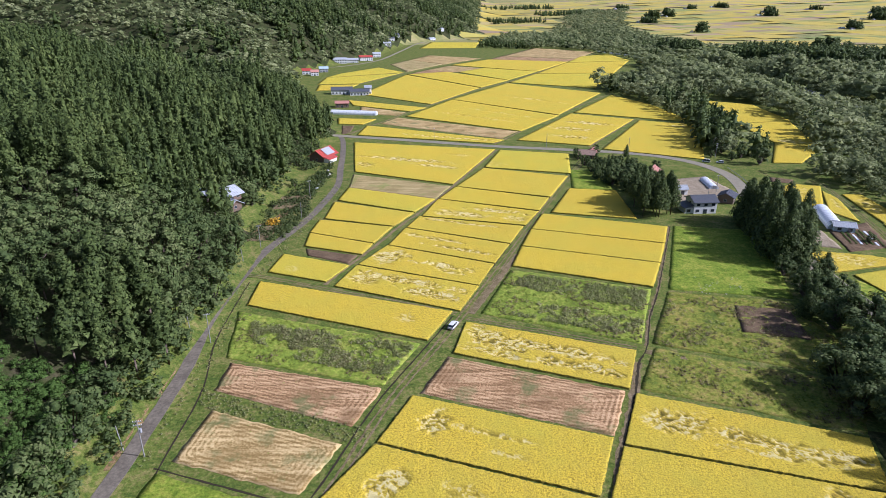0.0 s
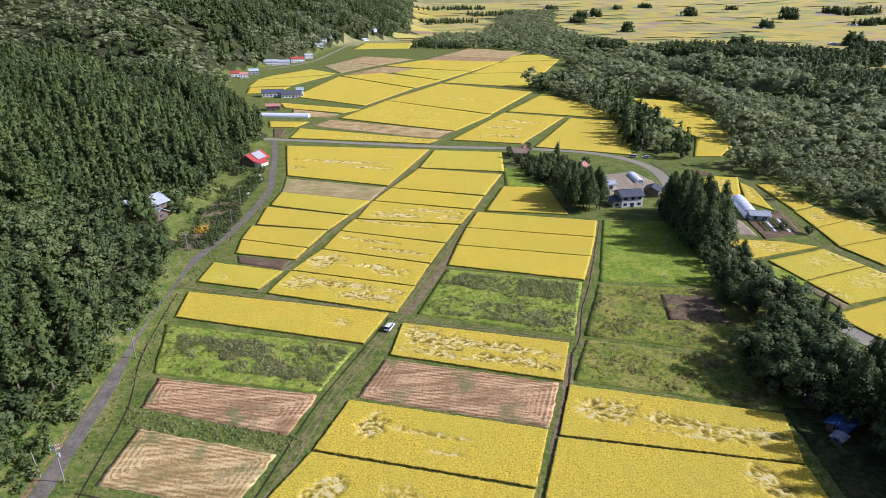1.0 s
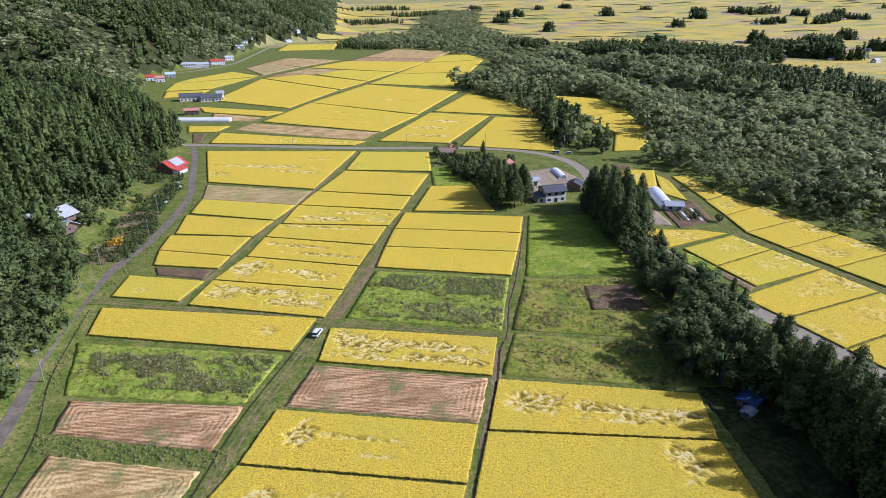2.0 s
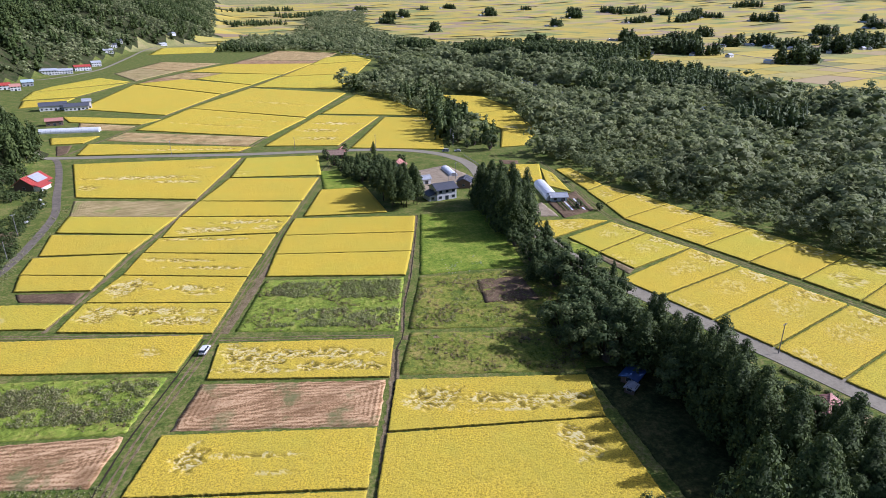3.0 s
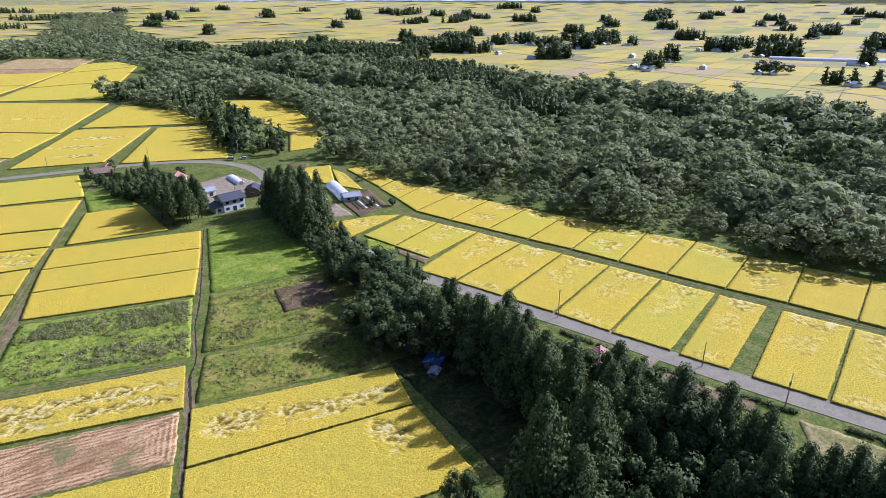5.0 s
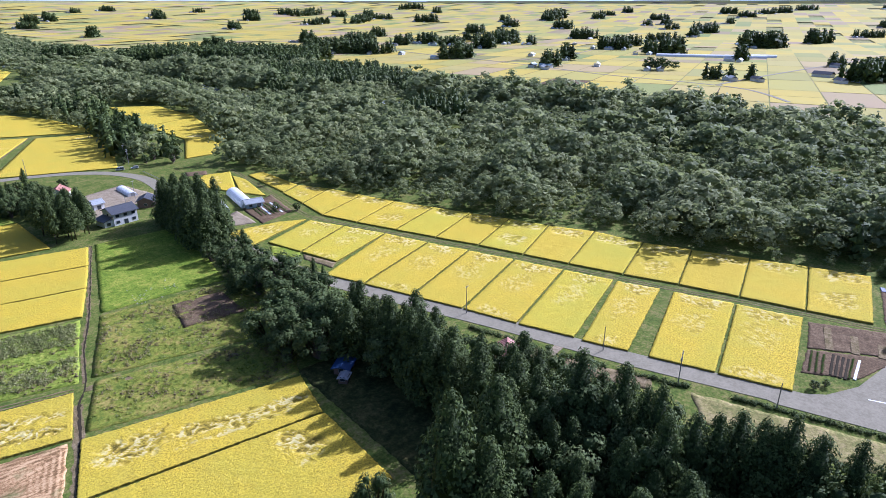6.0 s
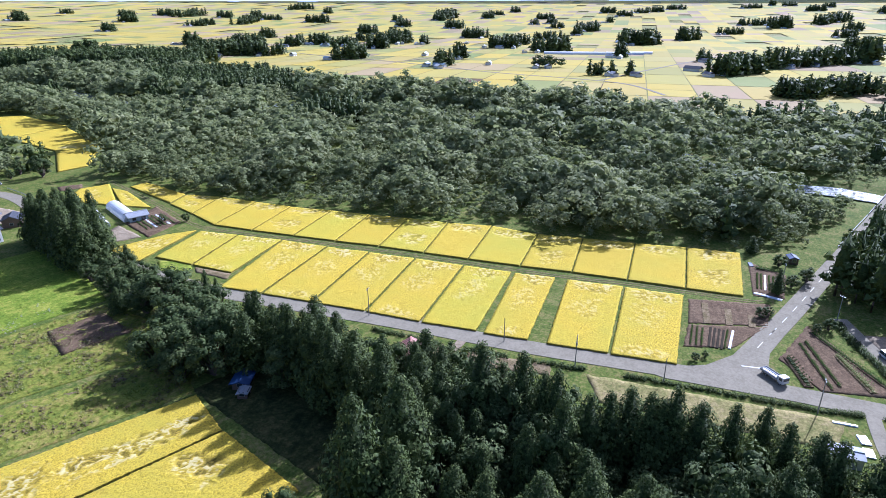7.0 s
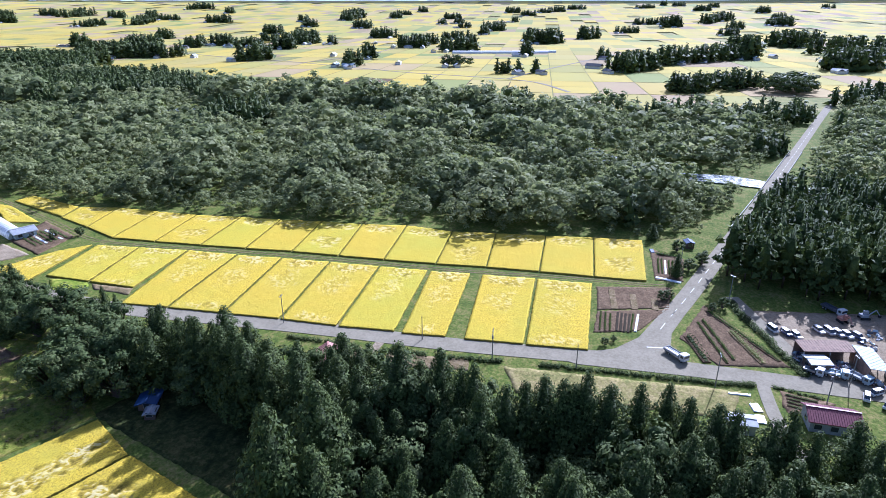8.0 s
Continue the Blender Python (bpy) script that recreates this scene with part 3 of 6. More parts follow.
rice([(-10.5, 261.4), (35, 249), (27.3, 228.8), (-15.2, 247.1)], [(0.28, 0.14, 0.24, 0.10, 1), (0.62, 0.22, 0.20, 0.06, 0.9)], 0.6, label=LODGED)
rice([(-2.2, 287.8), (44.4, 269.2), (36.1, 250.6), (-9, 262.6)], [(0.62, 0.30, 0.32, 0.12, 1), (0.35, 0.70, 0.28, 0.16, 1), (0.85, 0.65, 0.12, 0.15, 0.7)], 0.6, label=LODGED)
rice([(6.8, 309.9), (52.8, 290.5), (45.2, 271), (-1.6, 288.8)], step=1.0)
rice([(23.8, 349.5), (70.2, 332.3), (54, 292.6), (7.4, 311.1)], step=1.3)
rice([(37.6, 397), (81, 387), (73, 338.5), (24.8, 352)], [(0.1, 0.8, 0.12, 0.12, 0.4)], step=1.5, material=RICE_GREEN, label="greenish yellow rice paddy not yet ripe")
# east of the farm track, going up the valley
rice([(7.5, 163), (54, 147), (47, 129), (3.5, 145.5)], [(0.22, 0.45, 0.2, 0.3, 1), (0.62, 0.38, 0.36, 0.15, 1), (0.72, 0.72, 0.26, 0.13, 1), (0.3, 0.8, 0.25, 0.09, 0.9), (0.08, 0.2, 0.07, 0.2, 0.9)], 0.35, label=LODGED)
plot("cut_field", [(1.5, 144), (46, 128), (39, 111), (-5.5, 127)], STRAW_RED, "harvested rice paddy with rows of reddish stubble", "stubble field", group="harvested paddies", rows=2.2, turn=radians(-112))
rice([(-7, 125.5), (38, 110), (31, 93), (-14, 108.5)], [(0.18, 0.42, 0.07, 0.26, 1), (0.48, 0.42, 0.2, 0.06, 0.7), (0.6, 0.72, 0.12, 0.05, 0.5)], 0.4, label="ripe golden rice paddy with one trodden patch")
rice([(-14.5, 107.5), (30.5, 92), (20, 68), (-28, 84)], [(0.2, 0.36, 0.08, 0.2, 0.9), (0.5, 0.3, 0.1, 0.1, 0.5)], 0.45)
rice([(48.5, 126.5), (95, 110), (89, 94), (40.5, 108)], [(0.2, 0.42, 0.13, 0.3, 1), (0.48, 0.50, 0.24, 0.14, 0.95), (0.78, 0.55, 0.2, 0.15, 0.9), (0.62, 0.72, 0.24, 0.07, 0.8)], 0.4, label=LODGED)
rice([(40, 107), (89, 93), (84, 66), (29, 82)], [(0.82, 0.26, 0.08, 0.2, 1)], 0.45)
plot("weedy_field", [(25, 203), (71, 187), (57, 151), (12, 169)], WEEDS, "fallow paddy overgrown with rank brown-green weeds", "fallow field", rough=0.3)
rice([(46, 266), (97.5, 249), (90, 229.5), (38.5, 246)], step=1.0)
rice([(38.1, 245.2), (89.6, 228.7), (81.5, 209.5), (32, 226)], step=1.0)
rice([(31.7, 225.2), (81.1, 208.7), (72, 188.5), (26, 206)], step=1.0)
plot("meadow", [(101, 251), (136, 245), (116, 180), (77, 187)], MEADOW, "bright green mown meadow", "meadow", rough=0.06)
plot("weedy_field", [(76, 185), (113, 178), (116, 131), (60, 151)], DRY_WEEDS, "weedy plot of yellow-green grass", "fallow field", rough=0.22)
plot("weedy_field", [(60, 149), (108, 130), (96, 112), (50, 129)], DRY_WEEDS, "weedy plot of brownish grass", "fallow field", rough=0.2)
plot("tilled_plot", [(94, 175), (110, 172), (107, 153), (89, 158)], SOIL, "freshly tilled dark brown soil plot", "tilled plot", z=0.3, rows=1.2)
rice([(66.5, 307.5), (89.5, 303.4), (87.5, 259.5), (50.6, 268.3)], step=1.2)
plot("meadow", [(74, 348), (86, 345), (90, 305), (68, 309)], MEADOW, "green grass plot below the farm trees", "meadow")
# the belt's shade is painted into this clearing's grass colour
plot("meadow", [(96.5, 113), (124, 108), (118, 20), (85, 46)], SHADE_GRASS, "grass clearing beside the cedars, coloured dark for their shade", "meadow")
# past the valley road, between the grassy levees
FAR_CUT = "harvested rice paddy far up the valley"
rice([(-58.6, 481.6), (42.5, 430), (33, 419.5), (-61, 446)], [(0.6, 0.55, 0.3, 0.12, 0.7), (0.85, 0.4, 0.14, 0.14, 0.8)], 1.8)
plot("cut_field", [(-38, 520), (56, 462), (44.5, 434), (-52, 494)], STRAW, FAR_CUT, "stubble field", 3, group="harvested paddies")
rice([(9.3, 622.9), (98.5, 531.4), (59, 463.5), (-29.8, 526.3)], [(0.5, 0.65, 0.4, 0.03, 0.5), (0.6, 0.3, 0.35, 0.03, 0.4)], 2.4)
rice([(77.7, 759.8), (169.6, 676.4), (101, 537.5), (11.1, 627)], [(0.6, 0.6, 0.35, 0.025, 0.5)], 2.8)
rice([(128.3, 870.2), (238, 880.7), (174.7, 719.5), (83, 771.4)], step=3.5, material=RICE_GREEN)
rice([(199.7, 1036.2), (316.3, 1082.6), (240.7, 888.3), (131.7, 877.6)], step=4)
rice([(257, 1176), (318, 1233), (319.5, 1094), (204.5, 1047)], step=5, material=RICE_GREEN)
rice([(-86.9, 514.3), (-57, 509.4), (-64.8, 488.8), (-82.3, 491)], step=2)
plot("tilled_plot", [(-80, 484), (-70, 483), (-69, 450), (-74.7, 450)], SOIL, "small bare brown plot beside the far road", "tilled plot")
plot("cut_field", [(-75.9, 577.9), (-32.9, 546.7), (-36.7, 529), (-71.9, 546)], STRAW, FAR_CUT, "stubble field", 3, group="harvested paddies")
rice([(-93, 617), (-16.5, 572.3), (-31, 553), (-82.9, 585)], step=2.5)
rice([(-50.1, 850.8), (40.2, 716.3), (-11.7, 595.5), (-85, 662)], step=3)
rice([(5, 892), (80.5, 792.5), (43.3, 722), (-47.5, 857)], step=3.5)
plot("cut_field", [(-23, 920), (43, 886), (3, 894), (-46, 862)], STRAW_RED, FAR_CUT, "stubble field", 4, group="harvested paddies")
rice([(60, 948), (133, 900.5), (82.6, 796.5), (24, 890)], step=3.5, material=RICE_GREEN)
plot("cut_field", [(10, 985), (58, 949), (22, 892), (-21, 924)], STRAW, FAR_CUT, "stubble field", 4, group="harvested paddies")
rice([(78.7, 1101), (208, 1061), (136.4, 905), (14.5, 996)], step=4)
plot("cut_field", [(109, 1177), (235, 1119), (212, 1065), (83, 1108)], STRAW_RED, "harvested reddish paddy far up the valley", "stubble field", 6, group="harvested paddies")
plot("cut_field", [(201.5, 1406), (304.6, 1292), (238, 1126), (113, 1184)], STRAW, FAR_CUT, "stubble field", 8, group="harvested paddies")
plot("cut_field", [(-25, 1190), (66, 1125), (0, 1010), (-55, 1090)], STRAW, FAR_CUT, "stubble field", 6, group="harvested paddies")
plot("cut_field", [(-57, 1088), (-3, 1008), (-51, 897), (-82, 1006)], STRAW_GREEN, FAR_CUT, "stubble field", 6, group="harvested paddies")
rice([(-138, 866), (-98, 950), (-57, 884), (-151, 818)], step=3.5, material=RICE_GREEN, label="greenish yellow rice paddy far up the valley")
rice([(-150, 813), (-59, 871), (-102, 756), (-148, 747)], material=RICE_GREEN, step=3.5, label="greenish yellow rice paddy far up the valley")
rice([(-145, 738), (-101.5, 744), (-108.4, 700), (-139, 690)], step=3)
rice([(-30, 1600), (90, 1600), (70, 1400), (-50, 1380)], material=RICE_GREEN, step=8, label="greenish yellow rice paddy far up the valley")
rice([(120, 2050), (260, 2000), (180, 1520), (90, 1640)], step=10)
rice([(112, 540.3), (158.7, 513), (100.6, 414), (54.5, 431)], [(0.5, 0.3, 0.4, 0.05, 0.9), (0.4, 0.55, 0.35, 0.05, 0.9), (0.6, 0.8, 0.3, 0.05, 0.9)], 1.8, label=LODGED)
rice([(163.3, 507.8), (204, 488.3), (163.4, 375), (108, 403)], [(0.7, 0.1, 0.2, 0.04, 0.7)], 2)
rice([(178.7, 659), (198.8, 593.5), (206.6, 503.3), (118.3, 549.5)], step=2.6)
rice([(263.8, 620.4), (297.3, 595.4), (289, 512.6), (240.4, 498.8)], step=2.4)
rice([(238, 493.7), (286.8, 507.3), (254.4, 406.7), (233.6, 424.5)], [(0.5, 0.85, 0.4, 0.08, 0.8)], 2.2)
rice([(231.7, 420), (252, 403), (219.6, 365.4), (203, 366)], step=2)
for levee, wide in (([(-69.8, 449), (-34.3, 537.2), (-11.1, 592), (41.4, 709.5), (83.3, 780.7), (133.4, 889), (215, 1073), (320, 1298)], 5.0), ([(36, 417), (82.5, 506), (125.7, 581), (181.7, 675)], 4.4), ([(99.4, 409), (162.6, 518)], 3.0), ([(-101, 747.6), (-53.9, 876), (5.6, 1004.5), (77, 1137)], 5.0)):
    ribbon("bank", levee, wide, 0.16, GRASS, thick=0.4, ragged=0.4, label="grassy levee track between far paddies", category="bank")
    ribbon("farm_track", levee, wide * 0.3, 0.19, DIRT, thick=0.2, ragged=0.4, label="worn dirt track on a levee", category="farm track")
# the block beside the cross road: paddies in two rows along a farm track
LOWER = ((((175.5, 207.8), (147.5, 199)), ((180, 189.9), (149.8, 180.2))), (((180, 189.9), (149.8, 180.2)), ((185, 169.5), (152, 161.4))), (((185, 169.5), (141.5, 156)), ((188.6, 148.5), (145.2, 139.4))),
         (((188.6, 148.5), (145.2, 139.4)), ((192.3, 130.4), (148.8, 120.3))), (((192.3, 130.4), (148.8, 120.3)), ((196.1, 111.4), (152.5, 101.5))), (((196.1, 111.4), (152.5, 101.5)), ((199.5, 92.2), (155.4, 82.8))),
         (((199.5, 92.2), (155.4, 82.8)), ((202.9, 74), (159, 65.2))), (((202.9, 73.4), (159, 63.4)), ((206.2, 58.6), (161.8, 50))), (((206.8, 55), (162.8, 45.2)), ((210.8, 36), (166.4, 27.9))), (((210.8, 36), (166.4, 27.9)), ((214.3, 16.9), (170.2, 10.4))))
UPPER = (((194.8, 253), (208.5, 259)), ((190, 231), (214.8, 241)), ((184.6, 209.6), (217.5, 218.9)), ((188, 189.8), (220.4, 198.6)), ((192, 169.6), (225.6, 177.5)), ((196, 150.3), (229.6, 158.5)), ((200.3, 131.4), (234.5, 140)), ((203.5, 112), (238, 121.5)), ((206.6, 94), (244, 102.5)),
         ((210.4, 74.2), (244.5, 81.3)), ((214.6, 55.8), (249.4, 63.4)), ((218, 36.8), (254.4, 43.4)), ((221, 17.8), (259.8, 24.5)), ((224.2, 0), (264, 5.4)))
for k, ((a, b2), (c, d)) in enumerate(LOWER):
    up = 0.55
    rice([(a[0], a[1] - up), (b2[0], b2[1] - up), (d[0], d[1] + up), (c[0], c[1] + up)], [(0.08, 0.5, 0.10, 0.4, 0.75), (0.4, 0.45, 0.2, 0.3, 0.35), (0.92, 0.5, 0.06, 0.4, 0.5 * (k % 2))], 0.7, material=RICE_GREEN if k in (0, 1, 6) else RICE)
for k, ((a, b2), (c, d)) in enumerate(zip(UPPER, UPPER[1:])):
    up = 0.4
    rice([(a[0], a[1] - up), (b2[0], b2[1] - up), (d[0], d[1] + up), (c[0], c[1] + up)], [(0.86, 0.5, 0.12, 0.45, 0.7), (0.35, 0.5, 0.2, 0.3, 0.6 * (k % 3 == 0))], 0.8, material=RICE_GREEN if k in (4, 6, 8) else RICE)
rice([(165, 216.5), (175, 210), (141, 200.5), (143, 221.5)], [(0.5, 0.5, 0.4, 0.3, 0.5)], 0.9)
rice([(203.5, 298), (213, 298), (208.8, 260.6), (195.6, 254.6)], [(0.5, 0.5, 0.3, 0.3, 0.4)], 1.2)
plot("tilled_plot", [(149, 177.8), (151.4, 161.4), (147.2, 159), (146, 174)], DIRT, "bare pale earth strip below the paddies", "plot")
plot("meadow", [(146, 195), (152, 184), (146, 176), (139, 186)], MEADOW, "small bright green grass plot", "meadow")
rice([(171, 302), (187, 317), (201, 313), (180, 273)], [(0.5, 0.5, 0.3, 0.2, 0.5)], 1.3)
rice([(181, 271), (197, 304), (197, 291), (186, 256)], [(0.5, 0.5, 0.3, 0.2, 0.5)], 1.3)
plot("tilled_plot", [(184, 333), (194, 327), (190, 319), (180, 323)], SOIL, "small tilled brown plot beside the farm track", "tilled plot")

# ---------------------------------------------------------------- trees
def sprays(centres, radii, each, r, size, skirt=0.35):
    """Leaf sprays on the outer sides of clumps: triangles laid roughly along each clump's skin."""
    n = len(centres) * each
    c0, rc = np.repeat(centres, each, 0), np.repeat(radii, each)
    way = r.standard_normal((n, 3))
    way[:, 2] = np.where(way[:, 2] < -skirt, -way[:, 2], way[:, 2])
    flat = np.stack([c0[:, 0], c0[:, 1], 0 * rc], -1)
    way += 0.8 * flat / (np.linalg.norm(flat, axis=1)[:, None] + 1e-6)
    way /= np.linalg.norm(way, axis=1)[:, None]
    c = c0 + way * (rc * r.uniform(0.75, 1.08, n))[:, None]
    s = rc * size * r.uniform(0.6, 1.35, n)
    u = np.cross(way, r.standard_normal((n, 3)))
    u /= np.linalg.norm(u, axis=1)[:, None]
    w = np.cross(way, u) + way * r.uniform(-0.5, 0.6, (n, 1))
    lean = unit(way + np.array((0, 0, 0.35)) + 0.25 * r.standard_normal((n, 3)))
    verts = wound(np.stack([c - u * s[:, None] * 0.6, c + u * s[:, None] * 0.6, c + w * s[:, None]], 1), lean).reshape(-1, 3)
    tone = np.repeat(np.clip(0.6 * np.repeat(r.uniform(0, 1, len(centres)), each) + 0.4 * r.uniform(0, 1, n), 0, 1), 3)
    return verts, np.arange(n * 3).reshape(-1, 3), np.zeros(n, int), tone, np.repeat(lean, 3, 0)


def cedar_shape(clumps, each, seed, bare=0.12, girth=0.17, trunk=True, leaf=2.25):
    """A cedar one metre high: clumps of foliage up a slim cone, a heart toned dark as inner shade, and a trunk."""
    r = np.random.default_rng(seed)
    k = np.arange(clumps)
    s = np.clip((k + 0.5) / clumps + r.uniform(-0.5, 0.5, clumps) * 1.5 / clumps, 0, 1) ** 1.25
    ang = k * 2.39996 + r.uniform(-0.5, 0.5, clumps)
    prof = girth * (1 - s ** 1.6) ** 0.8 * np.minimum(1, 0.6 + s * 3)
    rc = girth * (0.62 - 0.34 * s) * r.uniform(0.65, 1.3, clumps) * (24 / clumps) ** 0.22
    rad = np.maximum(prof - rc * 0.5, 0) * r.uniform(0.6, 1.25, clumps)
    z = bare + (1 - bare) * s * 0.97
    centres = np.stack([np.cos(ang) * rad, np.sin(ang) * rad, z], -1)
    pieces = [sprays(centres, rc, each, r, leaf / math.sqrt(each))]
    n, levels = (4, 4) if not trunk else (6, 5)
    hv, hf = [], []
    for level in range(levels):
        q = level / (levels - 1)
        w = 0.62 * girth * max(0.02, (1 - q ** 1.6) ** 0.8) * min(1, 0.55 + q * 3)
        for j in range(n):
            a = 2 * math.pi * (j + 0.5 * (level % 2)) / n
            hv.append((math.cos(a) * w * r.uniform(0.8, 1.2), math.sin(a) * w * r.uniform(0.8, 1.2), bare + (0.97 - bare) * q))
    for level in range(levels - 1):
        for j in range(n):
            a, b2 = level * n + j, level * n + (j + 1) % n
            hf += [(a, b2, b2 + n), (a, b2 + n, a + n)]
    # low tone paints the crown's inner shade onto the heart
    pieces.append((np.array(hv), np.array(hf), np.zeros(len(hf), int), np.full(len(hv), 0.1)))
    if trunk:
        tv, tf = [], []
        for z2, w in ((-0.02, 0.014), (bare + 0.1, 0.010)):
            for j in range(5):
                tv.append((math.cos(j * 1.2566) * w, math.sin(j * 1.2566) * w, z2))
        for j in range(5):
            tf += [(j, (j + 1) % 5, 5 + (j + 1) % 5), (j, 5 + (j + 1) % 5, 5 + j)]
        pieces.append((np.array(tv), np.array(tf), np.ones(len(tf), int), np.full(len(tv), 0.5)))
    return joined(*pieces)


RNG2 = np.random.default_rng(3)


def joined(*pieces):
    V, F, I, T, N, n = [], [], [], [], [], 0
    for v, f, i2, t, *lean in pieces:
        V.append(v), F.append(f + n), I.append(i2), T.append(t)
        N.append(lean[0] if lean else unit((v - v.mean(0)) * (1, 1, 0.4)))
        n += len(v)
    return np.concatenate(V), np.concatenate(F), np.concatenate(I), np.concatenate(T), np.concatenate(N)


def ball(n_ring, n_side, r, seed):
    """A lumpy closed ball of triangles."""
    g = np.random.default_rng(seed)
    v = [(0, 0, 1)]
    for a in range(1, n_ring):
        for k in range(n_side):
            p, q = math.pi * a / n_ring, 2 * math.pi * (k + 0.5 * (a % 2)) / n_side
            v.append((math.sin(p) * math.cos(q), math.sin(p) * math.sin(q), math.cos(p)))
    v.append((0, 0, -1))
    f = []
    for k in range(n_side):
        f.append((0, 1 + k, 1 + (k + 1) % n_side))
        last = 1 + (n_ring - 2) * n_side
        f.append((len(v) - 1, last + (k + 1) % n_side, last + k))
    for a in range(n_ring - 2):
        for k in range(n_side):
            p, q = 1 + a * n_side + k, 1 + a * n_side + (k + 1) % n_side
            f += [(p, p + n_side, q + n_side), (p, q + n_side, q)]
    v = np.array(v) * r * g.uniform(0.85, 1.1, (len(v), 1))
    return v, np.array(f)


def broad_shape(lobes, each, seed, limbs=True):
    """A broadleaf tree one metre high: a full crown of uneven lobes covered in leaf sprays, limbs and trunk."""
    r = np.random.default_rng(seed)
    k = np.arange(lobes)
    dz = np.clip(1 - 1.85 * (k + 0.5) / lobes + r.uniform(-0.15, 0.15, lobes), -0.9, 1)
    ang = k * 2.39996 + r.uniform(-0.6, 0.6, lobes)
    flat = np.sqrt(1 - dz * dz * 0.8) * r.uniform(0.75, 1.15, lobes)
    centres = np.stack([np.cos(ang) * flat * 0.27, np.sin(ang) * flat * 0.27, 0.50 + dz * 0.34], -1)
    rc = r.uniform(0.13, 0.20, lobes) * (9 / lobes) ** 0.3
    pieces = [sprays(centres, rc, each, r, 2.2 / math.sqrt(each), 0.5)]
    # filler balls in darker tones, shade coloured in behind the sprays
    for j in range(lobes):
        v, f = ball(3 if limbs else 2, 5, rc[j] * 0.60, seed * 31 + j)
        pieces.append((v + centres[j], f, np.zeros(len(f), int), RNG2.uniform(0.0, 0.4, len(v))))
        if limbs:
            tv = [centres[j] + (0.010 * math.cos(q), 0.010 * math.sin(q), 0) for q in (0, 2.1, 4.2)] + [np.array((0.02 * math.cos(q), 0.02 * math.sin(q), 0.0)) for q in (0, 2.1, 4.2)]
            tf = [(0, 1, 4), (0, 4, 3), (1, 2, 5), (1, 5, 4), (2, 0, 3), (2, 3, 5)]
            pieces.append((np.array(tv), np.array(tf), np.ones(6, int), np.full(6, 0.5)))
    return joined(*pieces)


def wood(name, shapes, xs, ys, heights, widths, mats, label, category):
    """Many trees that nobody could count, as one object."""
    V, F, I, T, N, n = [], [], [], [], [], 0
    zs = land(xs, ys)
    drift = 0.30 * np.clip(0.5 + 0.7 * waves(xs, ys, 28, 17), 0, 1)
    for k in range(len(xs)):
        v, f, i2, t, lean = shapes[k % len(shapes)]
        a = RNG.uniform(0, 2 * math.pi)
        h, w = heights[k], heights[k] * widths[k]
        ca, sa = math.cos(a) * w, math.sin(a) * w
        out = np.empty_like(v)
        out[:, 0] = v[:, 0] * ca - v[:, 1] * sa + xs[k]
        out[:, 1] = v[:, 0] * sa + v[:, 1] * ca + ys[k]
        out[:, 2] = v[:, 2] * h + zs[k]
        turned = lean.copy()
        turned[:, 0] = lean[:, 0] * math.cos(a) - lean[:, 1] * math.sin(a)
        turned[:, 1] = lean[:, 0] * math.sin(a) + lean[:, 1] * math.cos(a)
        V.append(out), F.append(f + n), I.append(i2), N.append(turned)
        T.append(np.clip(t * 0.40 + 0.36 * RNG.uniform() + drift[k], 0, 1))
        n += len(v)
    me = mesh_of(name, np.concatenate(V), np.concatenate(F), mats, np.concatenate(I), {"tone": np.concatenate(T)}, True, np.concatenate(N))
    return tagged(new(name, me), label, category, kind="stuff")


def scatter(x0, x1, y0, y1, gap):
    """Points about a gap apart in a rectangle."""
    a, b2 = np.meshgrid(np.arange(x0, x1, float(gap)), np.arange(y0, y1, float(gap)))
    a[1::2] += gap / 2
    a, b2 = a.ravel(), b2.ravel()
    return a + RNG.uniform(-0.38, 0.38, a.shape) * gap, b2 + RNG.uniform(-0.38, 0.38, a.shape) * gap


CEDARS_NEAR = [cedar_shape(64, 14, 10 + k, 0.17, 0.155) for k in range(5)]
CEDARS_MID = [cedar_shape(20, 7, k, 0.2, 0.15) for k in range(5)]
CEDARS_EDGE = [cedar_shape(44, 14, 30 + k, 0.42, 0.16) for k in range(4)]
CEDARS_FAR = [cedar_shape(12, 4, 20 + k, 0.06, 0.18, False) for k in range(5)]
BROAD_NEAR = [broad_shape(11, 48, 80 + k) for k in range(5)]
BROAD_MID = [broad_shape(9, 34, 40 + k, False) for k in range(5)]
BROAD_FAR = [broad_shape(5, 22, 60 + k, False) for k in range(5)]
BROAD_TINY = [broad_shape(4, 12, 70 + k, False) for k in range(5)]

# the wooded hill
GARDEN = [(-58, 214), (-74, 221), (-90, 226), (-90, 262), (-84, 280), (-84, 300), (-76, 306), (-76, 330), (-90, 345), (-90, 392), (-78, 404), (-60, 425), (-45, 320)]
x, y = scatter(-420, -70, 60, 560, 6.3)
d = np.interp(y, FOOT_Y, FOOT_X) - x
keep = (d > 1.5 + 2.5 * waves(x, y, 15, 6)) & ~inside(x, y, GARDEN) & (x > -0.72 * y - 95) & (np.hypot(x + 96, y - 258) > 7)
low = (y < 119) & (x < -78)
LEAFY_SLOPE = [(-150, 176), (-129, 189), (-113, 194), (-104, 199), (-94, 201), (-84, 216), (-66, 240), (-60, 187), (-62, 165), (-66, 141), (-76, 146), (-86, 160), (-94, 155), (-101, 136), (-130, 125), (-160, 130)]
